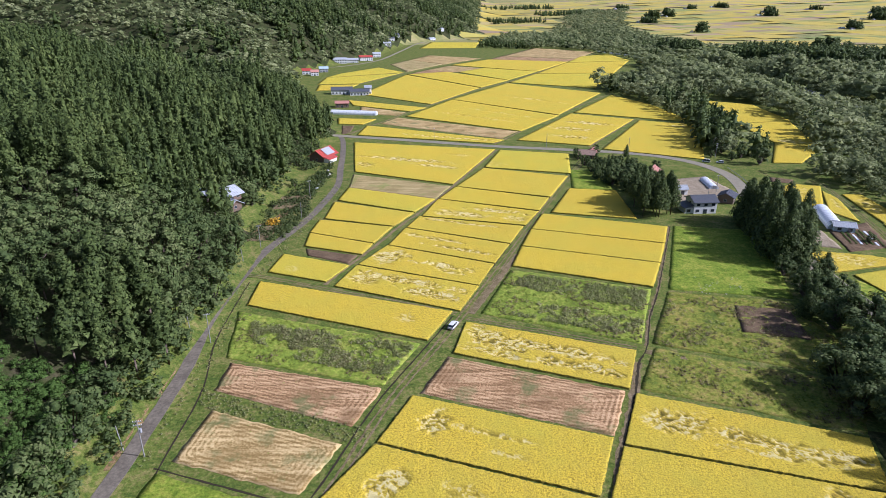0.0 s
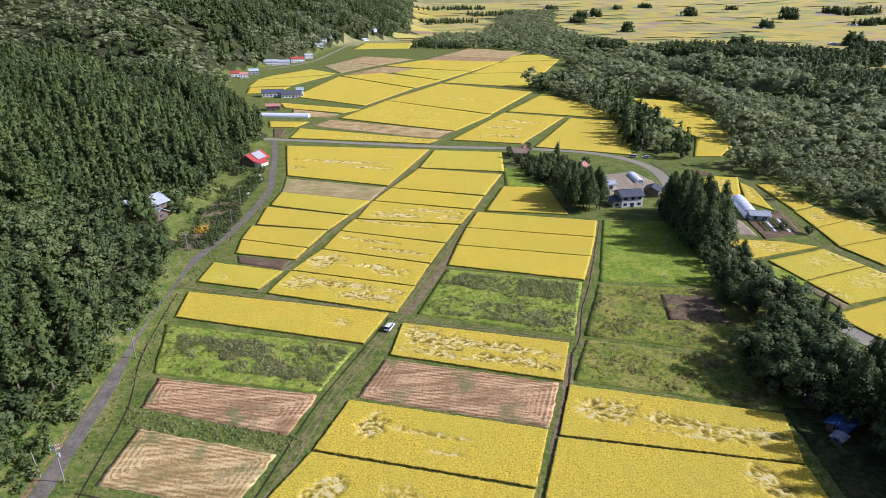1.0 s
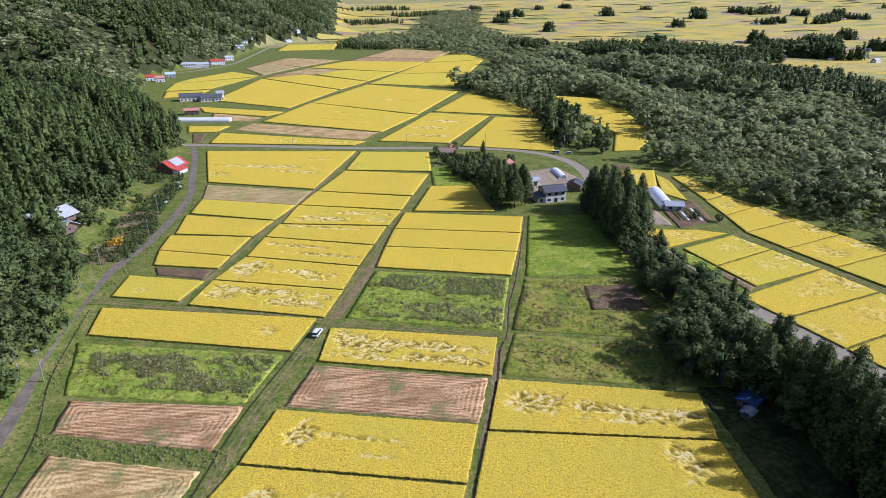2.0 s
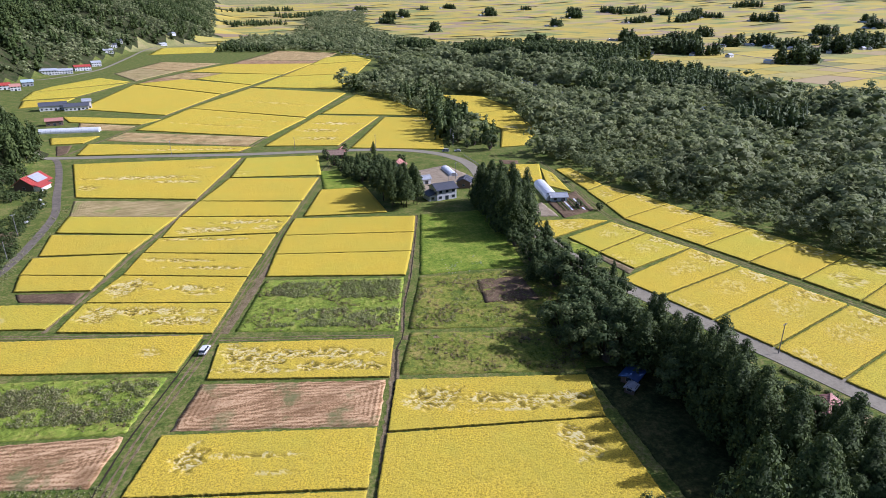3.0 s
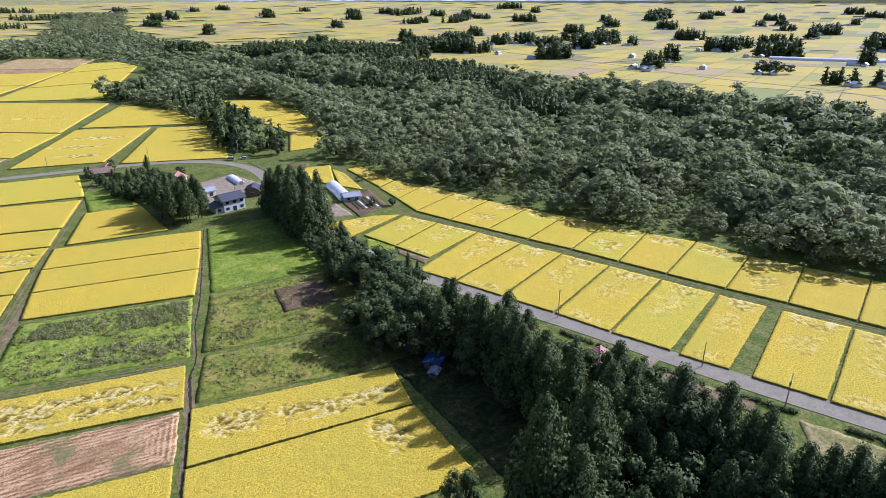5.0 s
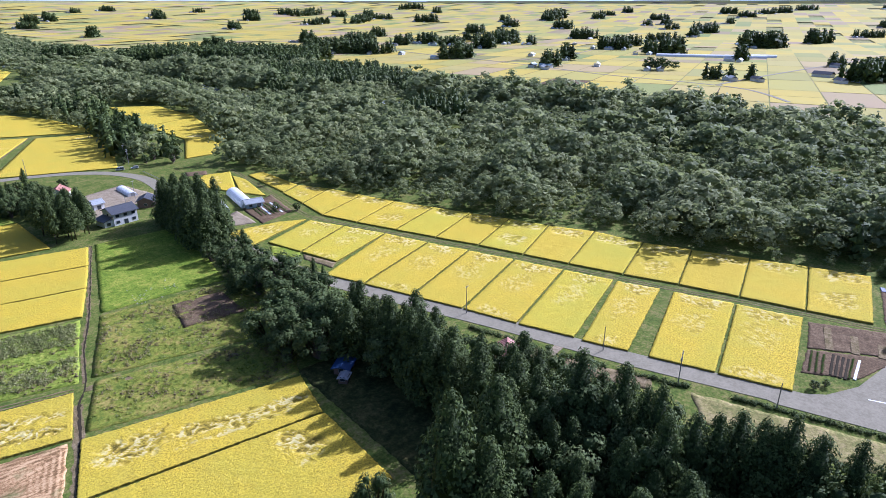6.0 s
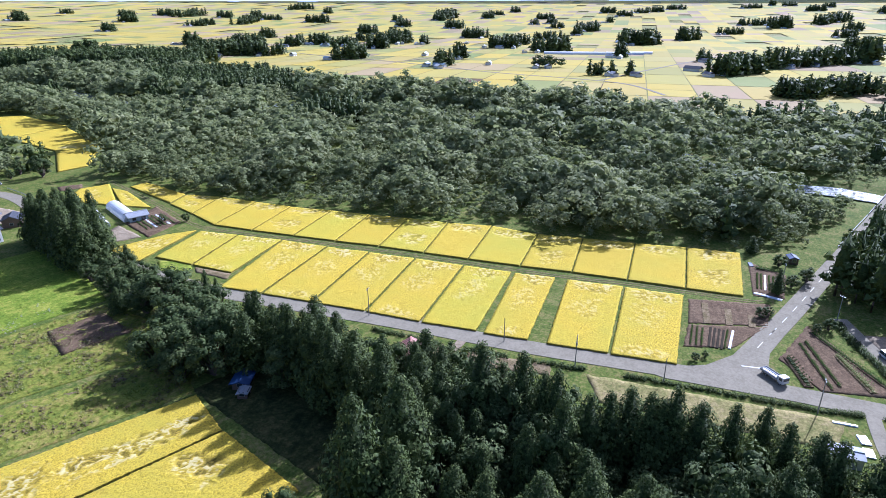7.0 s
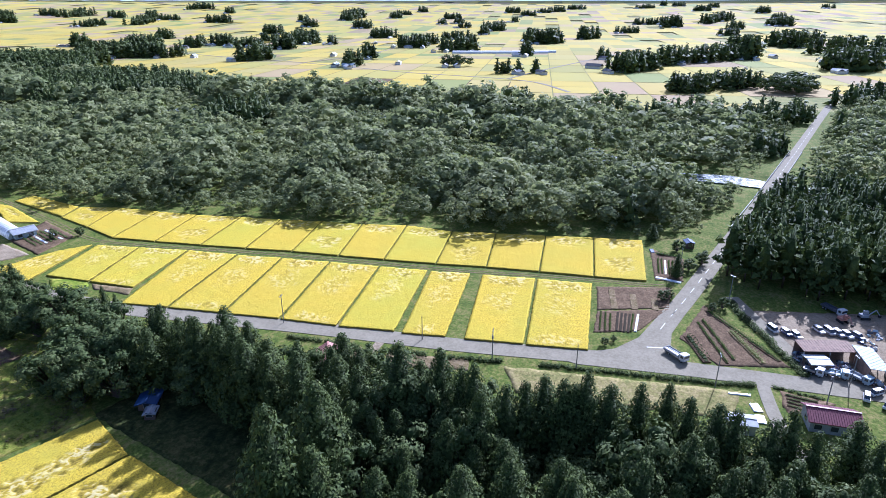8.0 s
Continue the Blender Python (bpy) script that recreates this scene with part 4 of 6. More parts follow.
leafy = inside(x, y, LEAFY_SLOPE) | (waves(x, y, 40, 11) + 3.0 * (y < 119) + 1.1 * ((y > 200) & (y < 320) & (d < 30)) + 1.2 * ((y > 400) & (d > 60)) > 0.95)
tall_edge = (y < 150) & (d < 48)
near = (y < 215) & (d < 80)
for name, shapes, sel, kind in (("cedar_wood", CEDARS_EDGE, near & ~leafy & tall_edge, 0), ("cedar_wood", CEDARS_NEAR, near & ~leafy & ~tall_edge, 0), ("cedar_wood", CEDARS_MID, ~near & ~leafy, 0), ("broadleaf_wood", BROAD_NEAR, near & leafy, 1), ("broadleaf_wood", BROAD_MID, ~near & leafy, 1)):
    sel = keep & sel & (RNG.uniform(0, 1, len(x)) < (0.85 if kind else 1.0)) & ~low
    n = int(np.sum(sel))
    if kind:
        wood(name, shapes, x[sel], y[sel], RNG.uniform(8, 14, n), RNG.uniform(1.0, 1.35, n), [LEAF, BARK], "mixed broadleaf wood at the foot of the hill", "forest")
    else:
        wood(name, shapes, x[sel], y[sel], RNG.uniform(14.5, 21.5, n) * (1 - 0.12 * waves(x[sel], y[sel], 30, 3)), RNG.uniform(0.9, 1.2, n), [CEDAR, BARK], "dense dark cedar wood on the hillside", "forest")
x, y = scatter(-1000, 320, 560, 3700, 20.0)
d = np.interp(y, FOOT_Y, FOOT_X) - x
keep = (d > 6) & (d < 520) & (x > -0.75 * y - 60)
x1, y1 = x[keep], y[keep]
mixed = waves(x1, y1, 70, 4) + 0.6 * (y1 < 1000) > 0.2
n = int(np.sum(mixed))
wood("far_broadleaf_wood", BROAD_TINY, x1[mixed], y1[mixed], RNG.uniform(11, 18, n), RNG.uniform(1.5, 2.0, n), [LEAF_GREY, BARK], "far grey-green mixed forest on the mountain flank", "forest")
x1, y1 = x1[~mixed], y1[~mixed]
wood("far_cedar_wood", CEDARS_FAR, x1, y1, RNG.uniform(17, 25, len(x1)), RNG.uniform(1.3, 1.9, len(x1)), [CEDAR, BARK], "far cedar forest on the mountain flank", "forest")
x, y = scatter(-150, -70, 60, 122, 3.3)
d = np.interp(y, FOOT_Y, FOOT_X) - x
keep = (d > 2) & (x > -0.75 * y - 25) & (waves(x, y, 9, 5) > -0.8) & (y < 119)
n = int(np.sum(keep))
wood("creeper_thicket", BROAD_NEAR, x[keep], y[keep], RNG.uniform(2.5, 5.5, n) * (1 + 0.3 * waves(x[keep], y[keep], 8, 3)), RNG.uniform(1.3, 1.8, n), [KUDZU, BARK], "bright green creeper thicket below the cedars", "thicket")
# bushes and young trees along the foot of the wood
x, y = scatter(-94, -69, 85, 440, 3.4)
d = np.interp(y, FOOT_Y, FOOT_X) - x
keep = (d > np.where(y < 125, -2.0, -0.5)) & (d < 10) & (RNG.uniform(0, 1, len(x)) < 0.85) & ~(inside(x, y, GARDEN) & (waves(x, y, 8, 4) < 0.0))
n = int(np.sum(keep))
wood("hillfoot_bushes", BROAD_FAR, x[keep], y[keep], RNG.uniform(2.0, 5.5, n) * np.where(y[keep] < 165, 1.35, 1.0), RNG.uniform(1.1, 1.6, n), [LEAF, BARK], "tangled green bushes at the edge of the wood", "bushes")

# the river woods
WOODS = [(284, -18), (272, 0), (263, 22), (257, 47), (250, 80), (246, 104), (239, 140), (227, 182), (217, 225), (213, 260), (212, 340), (240, 372), (268, 451), (292, 510), (306, 613), (270, 640), (230, 650), (180, 728),
         (300, 900), (312, 1066), (308, 1253), (230, 1440), (300, 1900), (480, 2600), (640, 3200), (900, 3200), (700, 2500), (610, 1900), (600, 1100), (612, 800), (625, 530), (622, 300), (590, 185), (600, 60), (590, -85), (440, -52), (346, -33)]
BELT = [(176, 730), (203, 600), (196, 522), (190, 455), (170, 408), (182, 384), (206, 372), (210, 430), (224, 520), (244, 600), (266, 640)]
SOUTH = [(262, -34), (346, -52), (470, -80), (700, -128), (760, -200), (620, -330), (330, -300), (262, -120), (245, -70)]
DARK = [(233, -21), (290, -33), (330, -44), (345, -140), (222, -150), (228, -70)]
CEDAR_SPOTS = ((560, 560, 120), (600, 720, 90), (230, 470, 60), (520, 620, 60), (620, 150, 45), (560, -20, 40), (430, 330, 40))
x, y = scatter(160, 780, -340, 1000, 9.0)
r = away(x, y, RIVER)
keep = (inside(x, y, WOODS) | inside(x, y, BELT) | inside(x, y, SOUTH)) & (r > np.where((y < 22) & (y > -170) & (x < 405), 26, np.where(np.abs(y - 612) < 22, 20, 8)) + 3 * waves(x, y, 25, 9)) & ~inside(x, y, DARK) & (away(x, y, CROSS_ROAD) > 10 + 2 * waves(x, y, 14, 2))
tall = waves(x, y, 38, 21)
for sx, sy, sr in CEDAR_SPOTS:
    tall = tall + 1.3 * np.exp(-((np.hypot(x - sx, y - sy) / sr) ** 2))
tall = tall + 1.0 * inside(x, y, BELT)
ce = keep & (tall > 1.05)
br = keep & ~ce & (waves(x, y, 12, 33) > -0.95)
near = np.hypot(x, y) < 400
for sel, shapes, label in ((br & near, BROAD_MID, "dense grey-green broadleaf wood along the river"), (br & ~near, BROAD_FAR, "grey-green broadleaf wood beyond the river")):
    n = int(np.sum(sel))
    h = 4.5 + 9.5 * np.clip(0.5 + 0.75 * waves(x[sel], y[sel], 30, 14), 0, 1) + RNG.uniform(-2.0, 2.0, n)
    h = 1.2 * h * np.where(RNG.uniform(0, 1, n) < 0.28, 1.4, 0.9)
    bank = x[sel] - np.interp(y[sel], [q[1] for q in RIVER], [q[0] for q in RIVER])
    h = h * np.where((bank > -48) & (bank < 0), 0.62, 1.0) * np.where((bank > 5) & (bank < 38), 1.25, 1.0)
    h = h * np.where((y[sel] < 25) & (np.abs(bank) < 45), 0.62, 1.0)
    h = h * np.clip(0.4 + 0.6 * (away(x[sel], y[sel], CROSS_ROAD) - 9) / 30, 0.4, 1.0) * np.clip(0.6 + away(x[sel], y[sel], WOODS[:10]) / 30, 0.6, 1.0)
    wood("river_wood", shapes, x[sel], y[sel], h, RNG.uniform(1.2, 1.75, n), [LEAF_GREY, BARK], label, "forest")
n = int(np.sum(ce))
wood("river_cedars", CEDARS_FAR, x[ce], y[ce], RNG.uniform(15, 23, n), RNG.uniform(1.1, 1.5, n), [CEDAR, BARK], "dark cedar stands among the river wood", "forest")
x, y = scatter(220, 340, -160, -20, 6.2)
sel = inside(x, y, DARK) & (away(x, y, CROSS_ROAD) > 5.5)
n = int(np.sum(sel))
wood("roadside_cedars", CEDARS_MID, x[sel], y[sel], RNG.uniform(16, 24, n), RNG.uniform(1.0, 1.3, n), [CEDAR, BARK], "tall dark cedar stand beside the cross road", "forest")
x, y = scatter(60, 900, 1000, 3200, 28)
keep = inside(x, y, WOODS) & (away(x, y, RIVER) > 14)
n = int(np.sum(keep))
wood("far_river_wood", BROAD_TINY, x[keep], y[keep], RNG.uniform(8, 14, n), RNG.uniform(2.6, 3.6, n), [LEAF_GREY, BARK], "distant grey-green wood up the river", "forest")

# woods closing the valley, and the cedar rows beyond the river
VALLEY_END = [(60, 1400), (91, 1384), (173, 1375), (304, 1361), (324, 1212), (367, 1100), (551, 1618), (620, 2300), (420, 2300), (400, 1850), (200, 1850)]
x, y = scatter(80, 640, 1090, 2320, 17)
sel = inside(x, y, VALLEY_END) & ~(inside(x, y, WOODS) & (RNG.uniform(0, 1, len(x)) < 0.45)) & (away(x, y, RIVER) > 12) & (waves(x, y, 60, 5) > -0.75)
dark = waves(x, y, 45, 8) + 0.5 * (y < 1480) > 0.35
for pick, shapes, mat, label in ((sel & dark, CEDARS_FAR, CEDAR, "dark cedar wood closing the valley"), (sel & ~dark, BROAD_TINY, LEAF_GREY, "grey-green wood closing the valley")):
    n = int(np.sum(pick))
    wood("valley_end_wood", shapes, x[pick], y[pick], RNG.uniform(13, 21, n), RNG.uniform(1.3, 1.9, n), [mat, BARK], label, "forest")
ROWS_OF_CEDAR = [(520, 1175), (643, 987), (634, 784), (720, 860), (788, 969), (800, 1180), (650, 1330)]
x, y = scatter(510, 820, 780, 1340, 12)
sel = inside(x, y, ROWS_OF_CEDAR)
n = int(np.sum(sel))
wood("plain_cedars", CEDARS_FAR, x[sel], y[sel], RNG.uniform(17, 27, n), RNG.uniform(1.1, 1.5, n), [CEDAR, BARK], "long dark cedar wood at the edge of the plain", "forest")

# single trees
CROWN = {}


def tree(kind, x, y, h, wide=1.0, label="", group=""):
    """A tree of its own, with trunk and crown; four shapes of each kind."""
    k = (kind, random.randrange(4))
    if k not in CROWN:
        if kind == "lopped":
            v, f, i2, t, lean = cedar_shape(90, 34, 120 + k[1], 0.27, 0.24, leaf=1.8)
            mats = (CEDAR, BARK)
        elif kind == "cedar":
            v, f, i2, t, lean = cedar_shape(100, 40, 100 + k[1], 0.06, 0.26, leaf=1.7)
            mats = (CEDAR, BARK)
        else:
            v, f, i2, t, lean = broad_shape(20, 120, 140 + k[1])
            mats = (LEAF, BARK)
        made = []
        for want in (1, 0):
            faces = f[i2 == want]
            used, inv = np.unique(faces, return_inverse=True)
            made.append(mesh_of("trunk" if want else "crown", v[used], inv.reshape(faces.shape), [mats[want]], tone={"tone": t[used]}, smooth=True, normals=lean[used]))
        CROWN[k] = made
    root = thing("broadleaf_tree" if kind == "broadleaf" else "cedar_tree", Matrix.Translation((x, y, float(land(x, y)))), label or {"cedar": "dark green conical cedar tree", "lopped": "dark cedar tree with a bare lower trunk"}.get(kind, "round leafy green broadleaf tree"), "tree", group)
    turn = random.uniform(0, 360)
    for name, me in zip(("trunk", "crown"), CROWN[k]):
        ob = new(name, me)
        ob.parent = root
        ob.matrix_local = pose(0, 0, 0, 0, 0, turn) @ Matrix.Diagonal((h * wide, h * wide, h, 1))
    return root


BELT_GROUP = "cedar belt beside the country road"
TALL = ((119, 112, 18.5), (117, 104, 19), (115, 98, 20), (113, 94, 21), (114, 90, 21), (112, 86, 22), (112, 82, 22), (109, 77, 22), (112.5, 73, 22), (107, 69, 23), (114, 66, 21), (118, 60, 20), (108, 62, 22),
        (94.6, 48, 28.5), (81.3, 48.2, 30), (85, 43, 21), (101, 52, 23), (115, 41.3, 25.5), (118, 38, 22), (117, 33, 24), (116, 28, 24), (115, 25, 24), (107.3, 21, 24.5), (114, 18, 24), (117, 15, 23), (121, 12, 23),
        (120, 8, 23), (121, 6, 23), (122, 4, 23), (123, -0.5, 22), (124, -6, 22), (129, -11, 22), (126, -15, 22), (125, -20, 22), (124, -23, 22), (123, -29, 22), (125, -32, 22), (124, -36, 21), (132, -44, 21), (126, -46, 21))
for x, y, h in TALL:
    tree("cedar", x, y, h * random.uniform(0.9, 1.04), 0.9 * random.uniform(0.8, 1.2), "tall narrow dark green cedar in a belt", BELT_GROUP)
# the second rank behind them, in their shade
BELT_AREA = [(118, 122), (124, 100), (126, 50), (124, 20), (118, 0), (121, -30), (123, -60), (92, -60), (84, 0), (90, 36), (104, 58), (104, 72), (108, 96), (108, 116)]
xs, ys = scatter(84, 128, -62, 124, 6.8)
sel = inside(xs, ys, BELT_AREA)
for x, y in zip(xs[sel], ys[sel]):
    if min(math.hypot(x - a[0], y - a[1]) for a in TALL) < 3.4:
        continue
    kind = "cedar" if waves(x, y, 14, 2) + random.uniform(-0.5, 0.5) > -0.25 else "broadleaf"
    h = random.uniform(15, 21) if kind == "cedar" else random.uniform(12, 17)
    tree(kind, float(x), float(y), h, random.uniform(0.9, 1.15) if kind == "cedar" else random.uniform(1.05, 1.3), group=BELT_GROUP)
for x, y, h, w in ((99, 127, 14, 1.4), (105, 121, 15, 1.35), (107, 131, 15, 1.35), (121, 151, 17, 1.4), (115, 140, 15, 1.35), (112, 127, 16, 1.3), (117, 160, 14, 1.35), (113, 117, 16, 1.3), (120, 133, 15, 1.3), (104, 113, 13, 1.3), (123, 142, 13, 1.2), (98, 119, 11, 1.3), (125, 157, 12, 1.2), (74, 60, 12, 0.9), (109, 46, 18, 0.85), (113, 34, 20, 0.75),
                   (106, 23, 21, 0.7), (114, -9, 21, 1.0), (116, -16, 17, 0.9), (107, -26, 17, 0.9), (113, -32, 19, 0.8), (112, -38, 18, 0.9), (138, 63, 8, 1), (122, 64, 16, 1.0), (126, 52, 15, 1.0), (128, 28, 13, 1.0)):
    tree("broadleaf", x, y, h, w)
for x, y, h, w in ((127, 143, 15, 0.55), (124.5, 135, 15, 0.55)):
    tree("cedar", x, y, h, w)
FARM_CEDARS = "cedars sheltering the farmhouse"
for area, gap, h0, h1, share, sort in (([(129, 252), (126, 226), (125, 206), (133, 204), (144, 228), (146, 260), (137, 262)], 5.2, 19, 24.5, 1.0, "cedar"), ([(131, 204), (140, 204), (134, 186), (128, 163), (111, 165), (118, 190), (124, 204)], 5.8, 6.5, 10.5, 0.2, "cedar"),
                                       ([(88, 264), (106, 259.5), (109, 272), (107, 288), (102, 298), (92, 286)], 5.0, 14.5, 19.5, 1.0, "lopped"), ([(84, 332), (92, 298), (104, 300), (108, 322), (92, 342)], 5.6, 6, 11, 0.35, "cedar"), ([(80, 345), (88, 335), (112, 325), (116, 350), (108, 372), (84, 368)], 6.5, 4, 7.5, 0.15, "cedar")):
    xs, ys = scatter(min(q[0] for q in area), max(q[0] for q in area), min(q[1] for q in area), max(q[1] for q in area), gap)
    sel = inside(xs, ys, area)
    for x, y in zip(xs[sel], ys[sel]):
        if math.hypot(x - 118, y - 331) < 8:
            continue
        tree(sort if random.random() < share else "broadleaf", float(x), float(y), random.uniform(h0, h1), random.uniform(0.8, 1.0) if h1 > 15 else random.uniform(1.0, 1.3), group=FARM_CEDARS)
for x, y, h in ((108, 320, 8), (112, 336, 8), (105, 330, 9), (110, 346, 7), (101, 341, 8), (124, 345, 7), (97, 352, 6), (92, 345, 7), (116, 322, 7), (84, 372, 6), (98, 384, 6), (86, 386, 5), (192, 362, 14), (182, 392, 11), (176, 388, 8), (188, 378, 9), (180, 372, 6), (170, 380, 5)):
    tree("broadleaf", x, y, h, 1.15)

# ---------------------------------------------------------------- the far plain
cells_v, cells_f = [], []
c12, s12 = math.cos(radians(14)), math.sin(radians(14))
PLAIN = [(640, 3900), (600, 1044), (612, 800), (650, 500), (650, 300), (615, 190), (640, 80), (640, -95), (820, -120), (1000, -1200), (4200, -1200), (4200, 3900)]
NORTH = [(60, 1560), (130, 2050), (180, 2600), (240, 3800), (640, 3800), (620, 3300), (440, 2600), (400, 2320), (270, 1900), (180, 1860)]
for a in np.arange(-900, 4600, 118):
    for b2 in np.arange(-2300, 4400, 52):
        x, y = 600 + a * c12 - b2 * s12, 400 + a * s12 + b2 * c12
        mid_x, mid_y = np.array([x + 50]), np.array([y + 25])
        if not (inside(mid_x, mid_y, PLAIN)[0] or inside(mid_x, mid_y, NORTH)[0]) or inside(mid_x, mid_y, WOODS)[0] or x > 4100 or y > 3900 or random.random() < 0.06:
            continue
        full = 0.975 if x < 1400 else 1.003
        cut = random.choice((0.5, 1.0, 1.0, 1.0))
        parts = ((0.0, cut), (cut, 1.0)) if cut < 1 else ((0.0, 1.0),)
        for s0, s1 in parts:
            k = len(cells_v)
            for px, py in ((s0 * 118, 0), (s0 * 118 + (s1 - s0) * 118 * full, 0), (s0 * 118 + (s1 - s0) * 118 * full, 52 * full), (s0 * 118, 52 * full)):
                cx, cy = x + px * c12 - py * s12, y + px * s12 + py * c12
                cells_v.append((cx, cy, 0.3 + 1.2 * min(1.0, max(0.0, math.hypot(cx, cy) - 1500) / 300) + 0.0006 * max(0.0, math.hypot(cx, cy) - 1500) + float(land(cx, cy))))
            cells_f.append((k, k + 1, k + 2, k + 3))
tagged(new("far_fields", mesh_of("far_fields", cells_v, cells_f, [FAR_FIELD])), "patchwork of pale gold and green far paddies", "fields", kind="stuff")
plot("far_plot", [(700, 560), (840, 480), (790, 190), (690, 210)], SOIL, "wide bare pinkish brown field beyond the river wood", "tilled field", 12)
ribbon("road", [(720, 130), (800, 190), (830, 260), (855, 400), (900, 520), (960, 700), (1010, 900), (1200, 1400)], 5, 0.5, ASPHALT_PALE, step=20, label="pale country road across the far plain", category="road")
ribbon("road", [(830, 235), (1000, 215), (1300, 170), (1900, 80), (3000, -50)], 5, 0.5, ASPHALT_PALE, step=20, label="pale country road across the far plain", category="road")
ribbon("road", [(940, 640), (1200, 640), (1700, 760), (2600, 1000), (3600, 1300)], 5, 0.5, GRAVEL, step=20, label="pale farm road across the far plain", category="road")

GROVES = "cedar groves on the far plain"


def grove(x0, y0, x1, y1, wide, n, h, broad=False):
    """A shelter wood along a line."""
    n = int(n * 0.6)
    h = h * 1.3
    s = RNG.uniform(0, 1, n)
    o = RNG.uniform(-wide / 2, wide / 2, n)
    ln = math.hypot(x1 - x0, y1 - y0) + 0.01
    xs = x0 + (x1 - x0) * s - (y1 - y0) / ln * o
    ys = y0 + (y1 - y0) * s + (x1 - x0) / ln * o
    ob = wood("shelter_grove", BROAD_FAR if broad else CEDARS_FAR, xs, ys, RNG.uniform(0.7, 1.1, n) * h, RNG.uniform(1.2, 1.8, n), [LEAF if broad else CEDAR, BARK], "dark cedar grove sheltering a far farmstead", "grove")
    del ob["kind"]
    if x0 > 850:
        for k in range(2):
            c = random.uniform(0, 1)
            farm_hut(x0 + (x1 - x0) * c - wide * 0.5 - random.uniform(8, 20), y0 + (y1 - y0) * c + random.uniform(-18, 18), random.uniform(0, 90), random.uniform(10, 22), random.uniform(7, 10), 4.2, random.choice((ROOF_GREY, ROOF_DARK, ROOF_BLUE, WHITE_WALL)))
    return tagged(ob, group=GROVES)


def farm_hut(x, y, turn, w, d, h, roof, wall=None):
    """A small far farm building: walls and a gable roof."""
    root = thing("farmhouse", pose(x, y, float(land(x, y)), 0, 0, turn), "small far farmhouse with a pitched roof", "house", "far farmsteads")
    part("wall", boxed(-w / 2, w / 2, -d / 2, d / 2, -0.3, h), wall or WHITE_WALL, root)
    part("roof", prism(bmesh.new(), [(-d / 2 - 0.8, h - 0.3), (0, h + d * 0.32), (d / 2 + 0.8, h - 0.3), (d / 2 + 0.8, h - 0.1), (0, h + d * 0.32 + 0.25), (-d / 2 - 0.8, h - 0.1)], -w / 2 - 0.6, w / 2 + 0.6), roof, root).matrix_local = pose(0, 0, 0, 0, 0, 90)
    part("door", boxed(-1, 1, -d / 2 - 0.06, -d / 2 + 0.02, 0, 2.1), GLASS, root)
    return root


grove(890, 1120, 965, 935, 45, 150, 24)
grove(470, 1060, 640, 940, 50, 330, 22)
grove(640, 940, 800, 950, 50, 260, 22)
grove(460, 1330, 500, 1260, 60, 120, 20)
grove(560, 700, 640, 640, 60, 160, 16)
grove(870, 1080, 930, 1020, 50, 120, 24)
grove(170, 2480, 400, 2560, 90, 120, 17)
grove(420, 2900, 620, 2960, 110, 110, 18)
grove(200, 3300, 560, 3350, 120, 150, 18)
grove(1180, 1330, 1230, 1260, 60, 60, 24)
grove(930, 770, 985, 742, 30, 45, 23)
grove(1246, 1158, 1262, 1148, 16, 14, 24)
grove(1276, 1122, 1296, 1110, 18, 16, 24)
grove(1795, 1983, 1980, 2080, 60, 70, 26)
grove(2600, 2500, 2750, 2450, 60, 60, 28)
grove(1900, 2500, 2100, 2560, 80, 80, 26)
grove(900, 520, 935, 528, 22, 30, 22)
grove(1040, 575, 1062, 570, 14, 16, 24)
grove(1398, 965, 1425, 945, 22, 24, 22)
grove(1420, 890, 1435, 885, 16, 12, 22)
grove(2500, 1480, 2640, 1490, 60, 60, 34)
grove(1383, 674, 1410, 612, 26, 40, 24)
grove(1292, 526, 1353, 470, 32, 60, 26)
grove(893, 272, 908, 240, 14, 16, 17)
grove(915, 221, 920, 216, 8, 5, 17)
grove(965, 381, 985, 347, 16, 18, 14, True)
grove(1229, 326, 1250, 315, 16, 14, 22)
grove(2200, 740, 2260, 700, 30, 30, 28)
grove(1640, 430, 1690, 350, 50, 110, 30)
grove(1900, 340, 1980, 320, 40, 50, 30)
grove(1205, 178, 1225, 168, 16, 16, 18)
grove(965, 112, 1050, 70, 40, 120, 23)
grove(1120, 62, 1310, -62, 34, 130, 24)
grove(1300, -70, 1330, -82, 26, 34, 32)
grove(2500, 150, 2540, 110, 40, 40, 34)
grove(2700, 30, 2900, -60, 60, 70, 30)
grove(1700, -150, 1760, -230, 80, 110, 30)
grove(1100, -190, 1190, -235, 60, 110, 26)
grove(1440, -200, 1500, -330, 80, 110, 30)
grove(760, 20, 850, -60, 34, 110, 17)
grove(790, -90, 850, -110, 40, 60, 15, True)
grove(560, -40, 640, -90, 50, 70, 13)
grove(700, -140, 800, -190, 40, 70, 15)
grove(450, -50, 470, -58, 14, 24, 12)
for k in range(80):
    a, d = radians(random.uniform(-4, 78)), random.uniform(1700, 3900)
    x, y = d * math.cos(a), d * math.sin(a) - 300
    if x > 700 and inside(np.array([x]), np.array([y]), PLAIN)[0]:
        w = random.uniform(20, 90)
        grove(x, y, x + w * 0.3, y - w, 30, int(12 + w * 0.5), random.uniform(18, 28))
        farm_hut(x - 22, y - 6, random.uniform(0, 90), 16, 9, 4.5, random.choice((ROOF_GREY, ROOF_DARK, ROOF_BLUE)))
